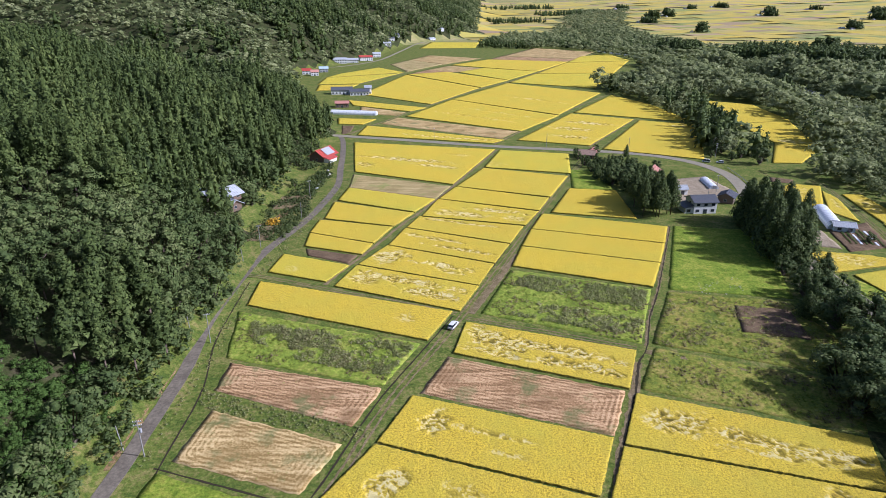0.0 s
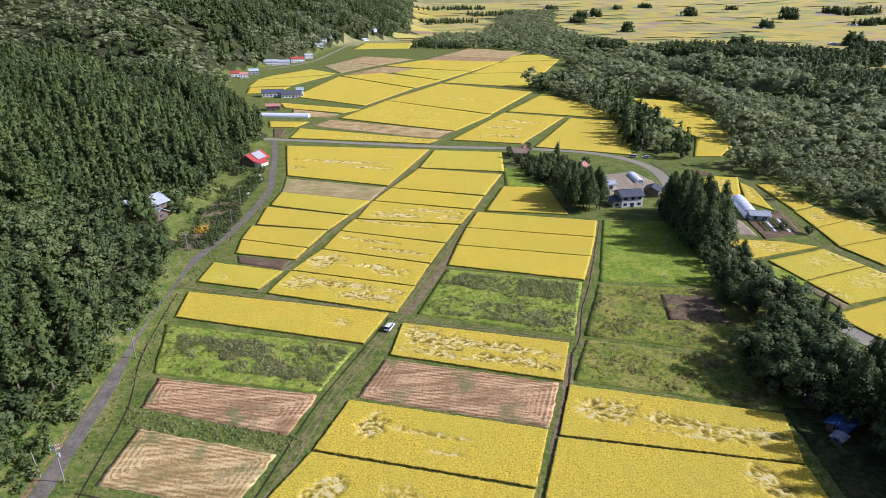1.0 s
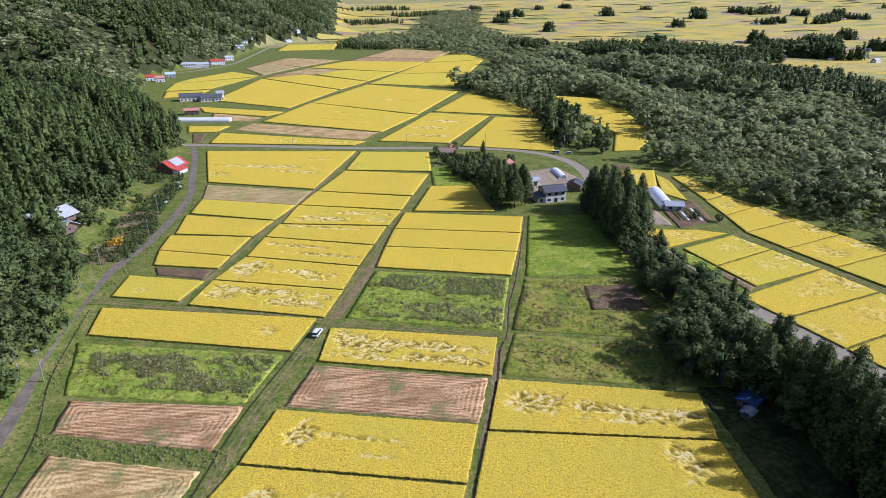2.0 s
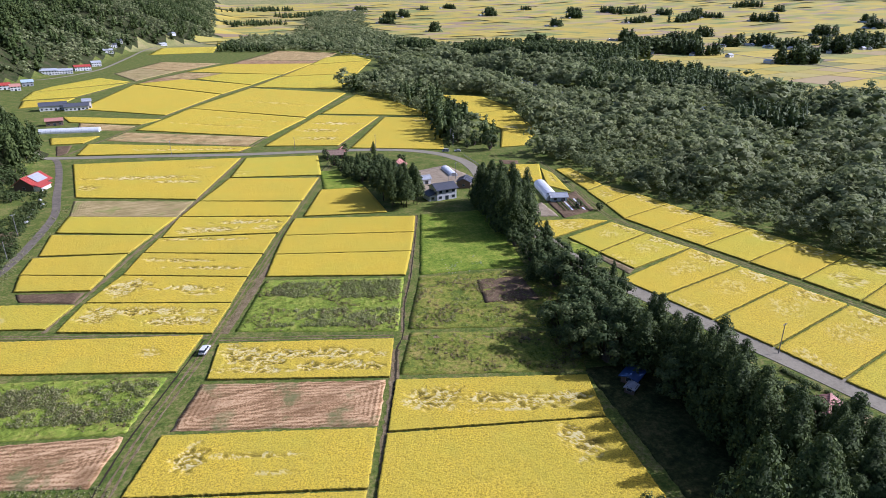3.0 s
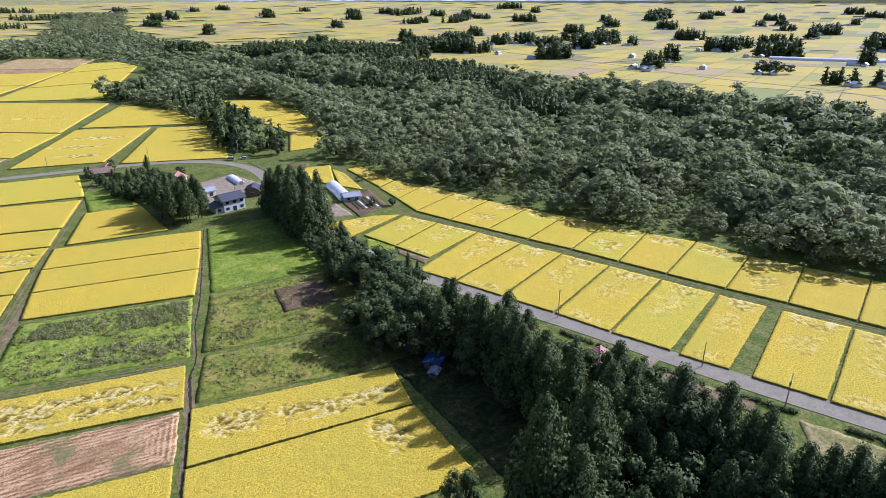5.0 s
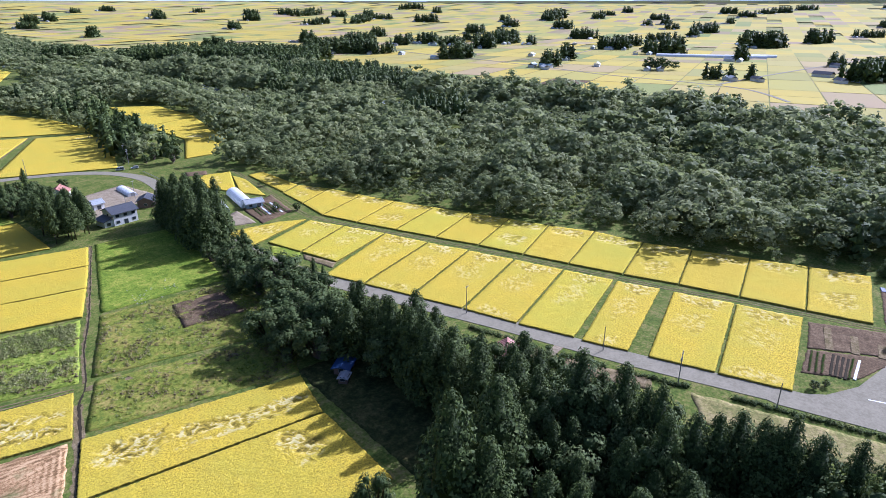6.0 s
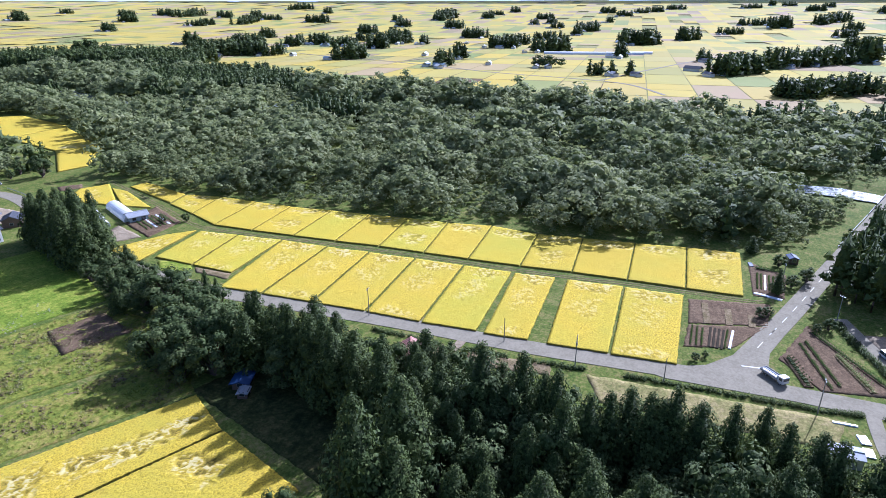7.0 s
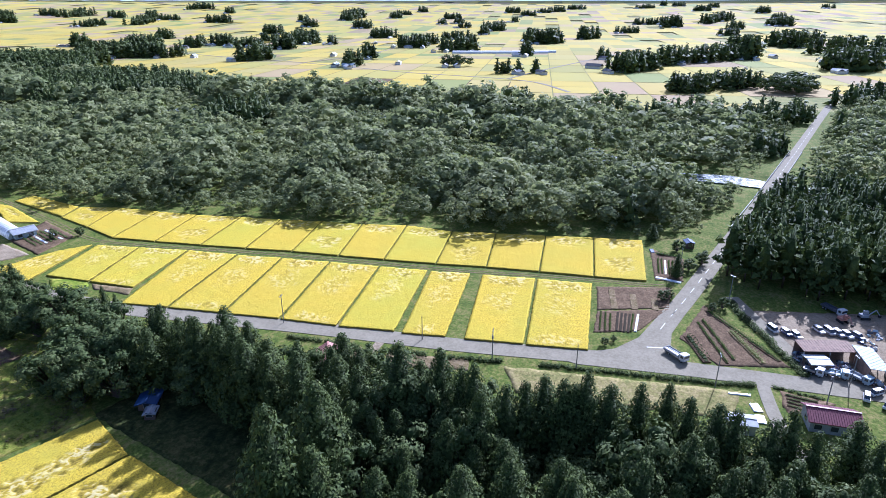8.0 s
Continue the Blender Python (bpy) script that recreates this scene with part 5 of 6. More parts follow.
for x, y, turn, w, d, roof in ((895, 545, 20, 26, 9, ROOF_BLUE), (1094, 673, 20, 22, 10, ROOF_BLUE), (968, 468, 20, 16, 9, ROOF_BLUE), (1018, 153, 70, 26, 11, ROOF_DARK), (1050, 124, 70, 10, 8, ROOF_GREY), (1245, 1166, 10, 12, 8, ROOF_GREY), (1290, 1098, 10, 14, 8, ROOF_GREY),
                               (1385, 690, 20, 14, 9, ROOF_GREY), (975, 365, 30, 14, 9, ROOF_GREY), (905, 262, 40, 10, 8, WHITE_WALL), (940, 226, 40, 12, 7, WHITE_WALL), (1330, 470, 30, 12, 8, ROOF_GREY), (1500, 800, 30, 20, 10, ROOF_GREY), (1720, 820, 30, 20, 10, ROOF_BLUE),
                               (1240, -190, 20, 20, 11, ROOF_GREY), (1180, -260, 20, 14, 9, ROOF_BLUE), (1350, -120, 20, 22, 9, ROOF_GREY), (1100, -260, 20, 18, 9, WHITE_WALL), (960, 900, 20, 16, 9, ROOF_GREY), (980, 1010, 20, 20, 9, WHITE_WALL), (1180, 1400, 20, 20, 9, WHITE_WALL)):
    farm_hut(x, y, turn, w, d, 4.2, roof)
for k, (x, y, ln) in enumerate(((1262, 455, 60), (1274, 425, 60), (1286, 395, 55), (1305, 345, 50), (1320, 322, 46), (1345, 310, 44))):
    bm = bmesh.new()
    prism(bm, [(9 * math.cos(a * math.pi / 8), 5.5 * math.sin(a * math.pi / 8)) for a in range(9)], -ln / 2, ln / 2)
    ob = part("polytunnel", bm, FILM)
    ob.matrix_world = pose(x, y, 0, 0, 0, 15)
    tagged(ob, "long white plastic polytunnel on the plain", "greenhouse", "white polytunnels")

# a pale rim of hazy distance far behind everything: haze added as a glowing wall
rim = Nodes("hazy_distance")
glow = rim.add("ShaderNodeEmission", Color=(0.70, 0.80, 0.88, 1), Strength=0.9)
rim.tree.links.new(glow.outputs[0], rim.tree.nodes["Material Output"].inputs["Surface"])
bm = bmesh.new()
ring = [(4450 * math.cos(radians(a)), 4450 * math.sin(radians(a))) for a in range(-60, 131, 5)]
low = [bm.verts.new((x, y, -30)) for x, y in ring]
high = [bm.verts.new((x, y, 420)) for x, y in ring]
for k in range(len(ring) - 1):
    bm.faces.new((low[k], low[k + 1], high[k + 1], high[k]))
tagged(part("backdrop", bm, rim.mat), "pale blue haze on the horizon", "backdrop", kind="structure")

# ---------------------------------------------------------------- river and bridge
river_line = [q for q in RIVER if -401 < q[1] < 1400]
ribbon("water", river_line, 17, 0.9, WATER, thick=0.3, ragged=1.5, step=6, label="shallow white-rippled river between wooded banks", category="river")
bridge = thing("bridge", Matrix.Identity(4), "concrete road bridge with pale parapets", "bridge")
way_b = Vector((0.977, -0.213, 0))
side_b = Vector((0.213, 0.977, 0))
start = Vector((346, -43, 0))
for off in (-3.5, 3.5):
    bm = bmesh.new()
    a, c = start + side_b * off, start + way_b * 130 + side_b * off
    m = Matrix.Translation((a + c) / 2) @ Matrix.Rotation(math.atan2(way_b.y, way_b.x), 4, "Z")
    bmesh.ops.create_cube(bm, size=1, matrix=m @ Matrix.Translation((0, 0, 0.45)) @ Matrix.Diagonal((130, 0.3, 0.9, 1)))
    part("parapet", bm, CONCRETE, bridge)
    bm = bmesh.new()
    bmesh.ops.create_cube(bm, size=1, matrix=m @ Matrix.Translation((0, 0, -0.75)) @ Matrix.Diagonal((130, 0.6, 1.2, 1)))
    part("girder", bm, CONCRETE, bridge)
for s in (18, 50, 85, 115):
    bm = bmesh.new()
    m = Matrix.Translation(start + way_b * s) @ Matrix.Rotation(math.atan2(way_b.y, way_b.x), 4, "Z")
    bmesh.ops.create_cube(bm, size=1, matrix=m @ Matrix.Translation((0, 0, -3.5)) @ Matrix.Diagonal((1.4, 5.5, 6.0, 1)))
    part("pier", bm, CONCRETE, bridge)


# ---------------------------------------------------------------- buildings
def window(root, x, y, z, w, h, turn):
    """A framed window: face outwards along the turned -y side."""
    m = pose(x, y, z, 0, 0, turn)
    fr = part("window", boxed(-w / 2 - 0.08, w / 2 + 0.08, -0.07, 0.02, -h / 2 - 0.08, h / 2 + 0.08), STEEL, root)
    fr.matrix_local = m
    part("pane", boxed(-w / 2, w / 2, -0.10, -0.06, -h / 2, h / 2), GLASS, fr)
    return fr


def gable_roof(root, w, d, h, rise, eaves, roof, name="roof", seams=0, at=None):
    """A pitched roof whose ridge runs along x, with ridge cap and standing seams."""
    bm = bmesh.new()
    t = 0.22
    e2 = d / 2 + eaves
    drop = rise * eaves / (d / 2)
    prism(bm, [(-e2, h - drop), (0, h + rise), (e2, h - drop), (e2, h - drop + t), (0, h + rise + t), (-e2, h - drop + t)], -w / 2 - eaves, w / 2 + eaves)
    bmesh.ops.rotate(bm, verts=bm.verts, cent=(0, 0, 0), matrix=Matrix.Rotation(radians(90), 3, "Z"))
    ob = part(name, bm, roof, root)
    if at:
        ob.matrix_local = at
    part("ridge_cap", boxed(-w / 2 - eaves, w / 2 + eaves, -0.22, 0.22, h + rise + t - 0.10, h + rise + t + 0.10), roof, ob)
    slope = math.atan2(rise + drop, e2)
    for k in range(seams):
        x = -w / 2 - eaves + (k + 0.5) * (w + 2 * eaves) / seams
        for s in (-1, 1):
            seam = part("seam", boxed(-0.05, 0.05, 0, math.hypot(e2, rise + drop), 0, 0.08), roof, ob)
            seam.matrix_local = Matrix.Translation((x, 0, h + rise + t)) @ Matrix.Rotation(-slope if s > 0 else math.pi + slope, 4, "X") if s > 0 else Matrix.Translation((x, 0, h + rise + t)) @ Matrix.Rotation(math.pi, 4, "Z") @ Matrix.Rotation(-slope, 4, "X")
    return ob


def walls(root, w, d, h, rise, mat, name="wall"):
    """Walls with gable ends, ridge along x."""
    bm = bmesh.new()
    prism(bm, [(-d / 2, -0.4), (d / 2, -0.4), (d / 2, h), (0, h + rise), (-d / 2, h)], -w / 2, w / 2)
    bmesh.ops.rotate(bm, verts=bm.verts, cent=(0, 0, 0), matrix=Matrix.Rotation(radians(90), 3, "Z"))
    return part(name, bm, mat, root)


def house(name, x, y, turn, w, d, h, rise, wall, roof, label, category="house", rows=1, eaves=0.7, seams=10, group="", door=True):
    root = thing(name, pose(x, y, float(land(x, y)), 0, 0, turn), label, category, group)
    walls(root, w, d, h, rise, wall)
    gable_roof(root, w, d, h, rise, eaves, roof, seams=seams)
    n = max(1, int(w / 3.2))
    for s, face in ((-1, 0), (1, 180)):
        for row in range(rows):
            for k in range(n):
                px = -w / 2 + (k + 0.5) * w / n
                if door and row == 0 and k == n // 2 and s < 0:
                    ob = part("door", boxed(-0.9, 0.9, -0.06, 0.04, 0, 2.05), GLASS, root)
                    ob.matrix_local = pose(px, s * d / 2, 0)
                    part("door_frame", boxed(-1.0, 1.0, -0.04, 0.03, 2.05, 2.2), STEEL, ob)
                    continue
                window(root, px, s * d / 2, 1.5 + 2.8 * row, 1.5, 1.2, face)
    for s, face in ((-1, 270), (1, 90)):
        for row in range(rows):
            window(root, s * w / 2, 0, 1.5 + 2.8 * row, 1.3, 1.1, face)
    return root


def greenhouse(x, y, turn, w, ln, h, label, ribs=12):
    """A hooped plastic greenhouse along its y."""
    root = thing("greenhouse", pose(x, y, float(land(x, y)), 0, 0, turn), label, "greenhouse", "plastic greenhouses")
    arch = [(w / 2 * math.cos(a * math.pi / 12), h * math.sin(a * math.pi / 12) ** 0.8) for a in range(13)]
    part("film_cover", prism(bmesh.new(), arch, -ln / 2, ln / 2), FILM, root)
    for k in range(ribs):
        yk = -ln / 2 + (k + 0.5) * ln / ribs
        bm = bmesh.new()
        for (x0, z0), (x1, z1) in zip(arch, arch[1:]):
            rod(bm, (x0 * 1.005, yk, z0 * 1.005), (x1 * 1.005, yk, z1 * 1.005), 0.05, sides=5)
        part("hoop", bm, STEEL, root)
    for s in (-1, 1):
        part("end_door", boxed(-0.9, 0.9, s * ln / 2 - 0.06, s * ln / 2 + 0.06, 0, 2.0), GREY_WALL, root)
    return root


# the farm below the curve of the road
farm = house("farmhouse", 121.2, 272.5, 5, 10.8, 9.0, 5.6, 1.9, WHITE_WALL, ROOF_DARK, "two-storey white farmhouse with a dark tiled roof", rows=2, eaves=0.8, seams=14)
lean = part("annex", boxed(-9.2, -5.42, -3.6, 3.5, -0.3, 2.7), WHITE_WALL, farm, "low white annex")
bm = bmesh.new()
prism(bm, [(-9.9, 2.5), (-5.42, 3.9), (-5.42, 4.1), (-9.9, 2.7)], -4.2, 4.1)
part("annex_roof", bm, ROOF_DARK, lean)
window(farm, -7.4, -3.6, 1.3, 1.6, 1.3, 0)
house("shed", 140, 287, 55, 8, 7, 3.4, 1.6, BROWN_WALL, ROOF_DARK, "dark shed with a gable roof beside the farmhouse", "shed")
house("storehouse", 122, 300, 4, 5, 4.5, 3.0, 1.4, WHITE_WALL, ROOF_GREY, "small white storehouse behind the farmhouse", "storehouse", eaves=0.5, seams=5)
house("barn", 117, 331, 60, 9, 8, 3.8, 2.4, WHITE_WALL, ROOF_PINK, "white gabled barn with a faded red metal roof", "barn", eaves=0.6)
house("hut", 91, 379, -10, 9, 8, 2.8, 1.8, BROWN_WALL, ROOF_RUST, "old hut with a rusty hipped roof among trees", "hut", eaves=1.0)
greenhouse(143.5, 317, -6, 5.0, 18, 1.9, "low plastic tunnel behind the farmhouse")
greenhouse(163, 264, -20, 6.5, 32, 3.0, "hooped white plastic greenhouse")
greenhouse(174, 260, -17, 6.8, 28, 3.2, "hooped white plastic greenhouse")
house("shed", 172, 246, -17, 8, 6, 2.6, 1.2, ROOF_BLUE, ROOF_GREY, "pale blue shed at the end of a greenhouse", "shed")
plot("yard", [(113, 322), (148, 334), (152, 300), (114, 283)], GRAVEL, "gravel farmyard with patches of grass", "yard")
plot("garden", [(166, 246), (189, 256), (180, 226), (160, 221)], SOIL, "vegetable plot of brown soil beside greenhouses", "garden", rows=1.6, turn=0.5, z=0.2)
plot("yard", [(150, 240), (163, 246), (159, 224), (150, 228)], GRAVEL, "gravel yard before the greenhouses", "yard")
# under the hill
red = house("farmhouse", -74, 372, 68, 15, 10, 3.4, 3.4, BROWN_WALL, ROOF_RED, "old farmhouse with a steep red metal roof", eaves=1.0, seams=16)
part("roof_panel", prism(bmesh.new(), [(-5.2, 3.80), (-0.5, 7.00), (-0.5, 7.08), (-5.2, 3.88)], -5.5, 3.5), GREY_WALL, red, "weathered grey roof panel").matrix_local = pose(0, 0, 0, 0, 0, 90)
ann = part("annex", boxed(-7.5, 1, -9, -5.02, -0.3, 2.4), WHITE_WALL, red)
part("annex_roof", prism(bmesh.new(), [(-9.6, 2.1), (-4.6, 3.7), (-4.6, 3.9), (-9.6, 2.3)], -1.6, 8.2), ROOF_RED, ann).matrix_local = pose(0, 0, 0, 0, 0, 90)
house("farmhouse", -97, 260, 62, 11, 9, 2.8, 2.4, BROWN_WALL, ROOF_GREY, "grey-roofed house half hidden in the wood", eaves=1.2)
house("farmhouse", -93, 254, 152, 7, 7, 2.6, 2.0, BROWN_WALL, ROOF_GREY, "lower grey-roofed wing of a house in the wood", eaves=1.0)
house("shed", -103, 249, 100, 8, 6, 2.6, 1.8, BROWN_WALL, ROOF_GREY, "small grey-roofed shed in the wood", "shed")
# up the valley
FAR_VILLAGE = "houses up the valley"
for x, y, turn, w, d, h, wall, roof in ((-166, 1020, 10, 22, 10, 6, WHITE_WALL, ROOF_GREY), (-148, 1034, 10, 20, 9, 5, WHITE_WALL, ROOF_GREY), (-131, 1078, 20, 22, 10, 6, WHITE_WALL, ROOF_RED), (-120, 1150, 20, 14, 9, 6, WHITE_WALL, ROOF_GREY), (-118, 1340, 20, 18, 9, 6, WHITE_WALL, ROOF_GREY),
                                        (-116, 1440, 20, 14, 9, 6, WHITE_WALL, ROOF_DARK), (-112, 1510, 20, 18, 9, 6, WHITE_WALL, ROOF_DARK), (-30, 1665, 60, 26, 10, 6, WHITE_WALL, ROOF_GREY), (-6, 1745, 60, 20, 10, 6, WHITE_WALL, ROOF_GREY), (-186, 862, 15, 12, 8, 5, WHITE_WALL, ROOF_RED), (-172, 845, 15, 10, 8, 5, WHITE_WALL, ROOF_PINK), (-168, 890, 15, 12, 8, 5, GREY_WALL, ROOF_BLUE)):
    house("farmhouse", x, y, turn, w, d, h, 2.4, wall, roof, "far white house with a pitched roof beside the road", rows=2, seams=0, group=FAR_VILLAGE)
house("farmhouse", -108, 668, 8, 22, 11, 4.5, 2.6, WHITE_WALL, ROOF_DARK, "long dark-roofed farmhouse at the edge of paddies", group=FAR_VILLAGE)
house("farmhouse", -88, 660, 8, 20, 9, 4.0, 2.2, WHITE_WALL, ROOF_DARK, "dark-roofed wing of a valley farm", group=FAR_VILLAGE)
house("storehouse", -80, 668, 8, 7, 7, 7.0, 1.8, WHITE_WALL, ROOF_GREY, "tall white storehouse of a valley farm", "storehouse", group=FAR_VILLAGE)
house("shed", -94, 578, 8, 12, 8, 4, 1.5, BROWN_WALL, ROOF_PINK, "open farm shed with a faded roof", "shed", group=FAR_VILLAGE)
greenhouse(-78, 538, 80, 7, 42, 3.4, "long grey plastic greenhouse beside paddies")
# along the country road
house("hut", 136.5, 73.5, 35, 8, 5.5, 2.8, 1.5, WHITE_WALL, ROOF_PINK, "small hut with a faded red roof", "hut", eaves=0.6)
house("shed", 105, 104, 30, 5.5, 4, 2.0, 0.5, BROWN_WALL, TARP, "low shed covered with a blue tarpaulin", "shed", eaves=0.6, seams=0)
house("shed", 101.5, 100, 30, 3, 2.4, 1.5, 0.3, BROWN_WALL, GREY_WALL, "small grey lean-to beside the blue shed", "shed", eaves=0.3, seams=0)
house("storehouse", 158, -46, 97, 10, 6.5, 3.0, 1.4, GREY_WALL, ROOF_WINE, "building with a wine-red ribbed metal roof", "storehouse", eaves=0.6, seams=22)
house("shed", 149, -27, 99, 6, 4, 2.6, 0.4, GREY_WALL, ROOF_GREY, "flat grey-roofed shed among trees", "shed", eaves=0.3, seams=0)
house("shed", 265, -12, 20, 4, 3, 2.2, 0.5, BROWN_WALL, TARP, "small shed with a blue cover", "shed", eaves=0.3, seams=0)
# the scrap yard
plot("yard", [(177, -48), (214, -33), (228, -76), (182, -84)], GRAVEL, "grey gravel yard of a scrap dealer", "yard", rough=0.05)


def open_shed(x, y, turn, w, d, h, roof, label):
    """A flat tin roof on posts, closed at its back."""
    root = thing("open_shed", pose(x, y, 0, 0, 0, turn), label, "shed")
    bm = boxed(-w / 2, w / 2, -d / 2, d / 2, 0, 0.14)
    ob = part("roof", bm, roof, root)
    ob.matrix_local = Matrix.Translation((0, 0, h)) @ Matrix.Rotation(radians(4), 4, "X")
    for k in range(int(w / 0.8)):
        part("rib", boxed(-w / 2 + 0.4 + k * 0.8, -w / 2 + 0.46 + k * 0.8, -d / 2, d / 2, 0.14, 0.2), roof, ob)
    part("back_wall", boxed(-w / 2 + 0.1, w / 2 - 0.1, d / 2 - 0.3, d / 2 - 0.15, 0, h), ROOF_RUST, root)
    for px in (-w / 2 + 0.2, 0, w / 2 - 0.2):
        part("post", boxed(px - 0.1, px + 0.1, -d / 2 + 0.1, -d / 2 + 0.3, 0, h - 0.35), STEEL, root)
    return root


open_shed(190.5, -49, -70, 14, 5.5, 3.8, ROOF_RUST, "long open shed with a brown tin roof")
open_shed(188, -59, 10, 12, 5.0, 3.8, ROOF_BLUE, "open shed with a pale blue-grey tin roof")
house("shed", 184, -46.5, -70, 5, 4.4, 2.6, 0.3, BROWN_WALL, WHITE_WALL, "small white flat-roofed shed in the scrap yard", "shed", eaves=0.4, seams=0)
house("office_hut", 184, -65, 10, 7, 4, 2.8, 0.3, GREY_WALL, ROOF_BLUE, "pale blue site office with wide windows", "hut", eaves=0.4, seams=0)


def heap(name, x, y, r, h, n, mats, label, category):
    """A heap of tumbled scrap pieces."""
    root = thing(name, Matrix.Translation((x, y, 0)), label, category)
    for k in range(n):
        a, q = random.uniform(0, 6.28), random.uniform(0, 1) ** 0.6
        sx, sy, sz = random.uniform(0.3, 1.6), random.uniform(0.2, 0.8), random.uniform(0.1, 0.6)
        ob = part("scrap_piece", boxed(-sx / 2, sx / 2, -sy / 2, sy / 2, -sz / 2, sz / 2, bevel=0.03), random.choice(mats), root)
        ob.matrix_local = pose(math.cos(a) * q * r, math.sin(a) * q * r * 0.6, sz / 2 + h * (1 - q) * random.uniform(0.3, 1), random.uniform(-35, 35), random.uniform(-35, 35), random.uniform(0, 180))
    return root


SCRAP = (STEEL, ROOF_BLUE, WHITE_WALL, ROOF_DARK, GREY_WALL, ROOF_RUST, CAR_BLUE)
for x, y, r, h, n in ((187, -53.5, 3.2, 1.8, 46), (184.5, -51, 2.8, 1.4, 36), (190, -43, 2.4, 0.8, 22), (181, -60, 2.5, 1.0, 20), (186, -49, 2.0, 1.2, 22), (187.5, -42, 1.8, 0.7, 14), (203, -62, 3.5, 1.0, 20), (210, -65, 3.5, 1.0, 16)):
    heap("scrap_heap", x, y, r, h, n, SCRAP, "heap of mixed scrap metal and machinery", "scrap heap")


# ---------------------------------------------------------------- vehicles
def wheel(root, x, y, r=0.32):
    w = part("wheel", rod(bmesh.new(), (x - 0.11, y, r), (x + 0.11, y, r), r, sides=14), RUBBER, root)
    part("rim", rod(bmesh.new(), (x - 0.12, y, r), (x + 0.12, y, r), r * 0.6, sides=12), STEEL, w)


def car(x, y, turn, paint, label, ln=4.3, w=1.7, h=1.5, van=False):
    """A passenger car, its nose towards +y."""
    root = thing("car", pose(x, y, 0.14 + float(land(x, y)), 0, 0, turn), label, "car", "parked vehicles")
    a = ln / 2
    bm = bmesh.new()
    prism(bm, [(-w / 2, 0.25), (w / 2, 0.25), (w / 2, 0.75), (w / 2 - 0.1, 0.9), (-w / 2 + 0.1, 0.9), (-w / 2, 0.75)], -a, a)
    bmesh.ops.bevel(bm, geom=bm.edges[:], offset=0.08, segments=2, affect="EDGES")
    part("body", bm, paint, root)
    f0, f1 = (a - 0.35, a - 0.9) if van else (a - 1.0, a - 1.6)
    bm = bmesh.new()
    lo = [bm.verts.new(v) for v in ((-w / 2 + 0.08, -a + 0.12, 0.88), (w / 2 - 0.08, -a + 0.12, 0.88), (w / 2 - 0.08, f0, 0.88), (-w / 2 + 0.08, f0, 0.88))]
    hi = [bm.verts.new(v) for v in ((-w / 2 + 0.22, -a + 0.4, h), (w / 2 - 0.22, -a + 0.4, h), (w / 2 - 0.22, f1, h), (-w / 2 + 0.22, f1, h))]
    bm.faces.new(hi)
    for k in range(4):
        bm.faces.new((lo[k], lo[(k + 1) % 4], hi[(k + 1) % 4], hi[k]))
    bmesh.ops.recalc_face_normals(bm, faces=bm.faces)
    cab = part("glasshouse", bm, GLASS, root)
    part("roof_panel", boxed(-w / 2 + 0.18, w / 2 - 0.18, -a + 0.36, f1 + 0.04, h - 0.02, h + 0.05, bevel=0.02), paint, cab)
    for s in (-1, 1):
        part("pillar", rod(bmesh.new(), (s * (w / 2 - 0.14), 0, 0.88), (s * (w / 2 - 0.2), 0, h), 0.06, sides=6), paint, cab)
        part("headlight", boxed(s * (w / 2 - 0.35) - 0.18, s * (w / 2 - 0.35) + 0.18, a - 0.06, a + 0.03, 0.58, 0.74), FILM, root)
        part("tail_light", boxed(s * (w / 2 - 0.25) - 0.12, s * (w / 2 - 0.25) + 0.12, -a - 0.03, -a + 0.05, 0.6, 0.8), ROOF_RED, root)
        for q in (-a + 0.8, a - 0.85):
            wheel(root, s * (w / 2 - 0.08), q)
    return root


def truck(x, y, turn, ln, w, label, bed=STEEL, load=False, cab_paint=None):
    """A flatbed lorry, its cab towards +y."""
    root = thing("truck", pose(x, y, 0.14, 0, 0, turn), label, "truck", "parked vehicles")
    a = ln / 2
    part("chassis", boxed(-w * 0.3, w * 0.3, -a, a - 0.5, 0.55, 0.85), RUBBER, root)
    cab = part("cab", boxed(-w / 2, w / 2, a - 1.7, a, 0.5, 2.35, bevel=0.12), cab_paint or CAR_WHITE, root)
    part("windscreen", boxed(-w / 2 + 0.15, w / 2 - 0.15, a - 0.03, a + 0.03, 1.35, 2.1), GLASS, cab)
    for s in (-1, 1):
        part("side_window", boxed(s * w / 2 - 0.03, s * w / 2 + 0.03, a - 1.2, a - 0.35, 1.35, 2.05), GLASS, cab)
        part("side_board", boxed(s * w / 2 - 0.05, s * w / 2 + 0.05, -a, a - 1.9, 0.95, 1.45), bed, root)
        for q in (-a + 1.0, -a + 2.0, a - 0.9):
            wheel(root, s * (w / 2 - 0.15), q, 0.42)
    part("bed_floor", boxed(-w / 2, w / 2, -a, a - 1.9, 0.86, 0.96), bed, root)
    part("head_board", boxed(-w / 2, w / 2, a - 1.95, a - 1.85, 0.95, 2.1), bed, root)
    part("tail_board", boxed(-w / 2, w / 2, -a - 0.05, -a + 0.05, 0.95, 1.45), bed, root)
    if load:
        for k in range(5):
            part("load_bar", boxed(-w / 2 + 0.25 + k * 0.4, -w / 2 + 0.45 + k * 0.4, -a + 0.2, a - 2.1, 0.97, 1.2 + 0.15 * (k % 2)), random.choice((STEEL, WHITE_WALL, ROOF_GREY)), root)
    return root


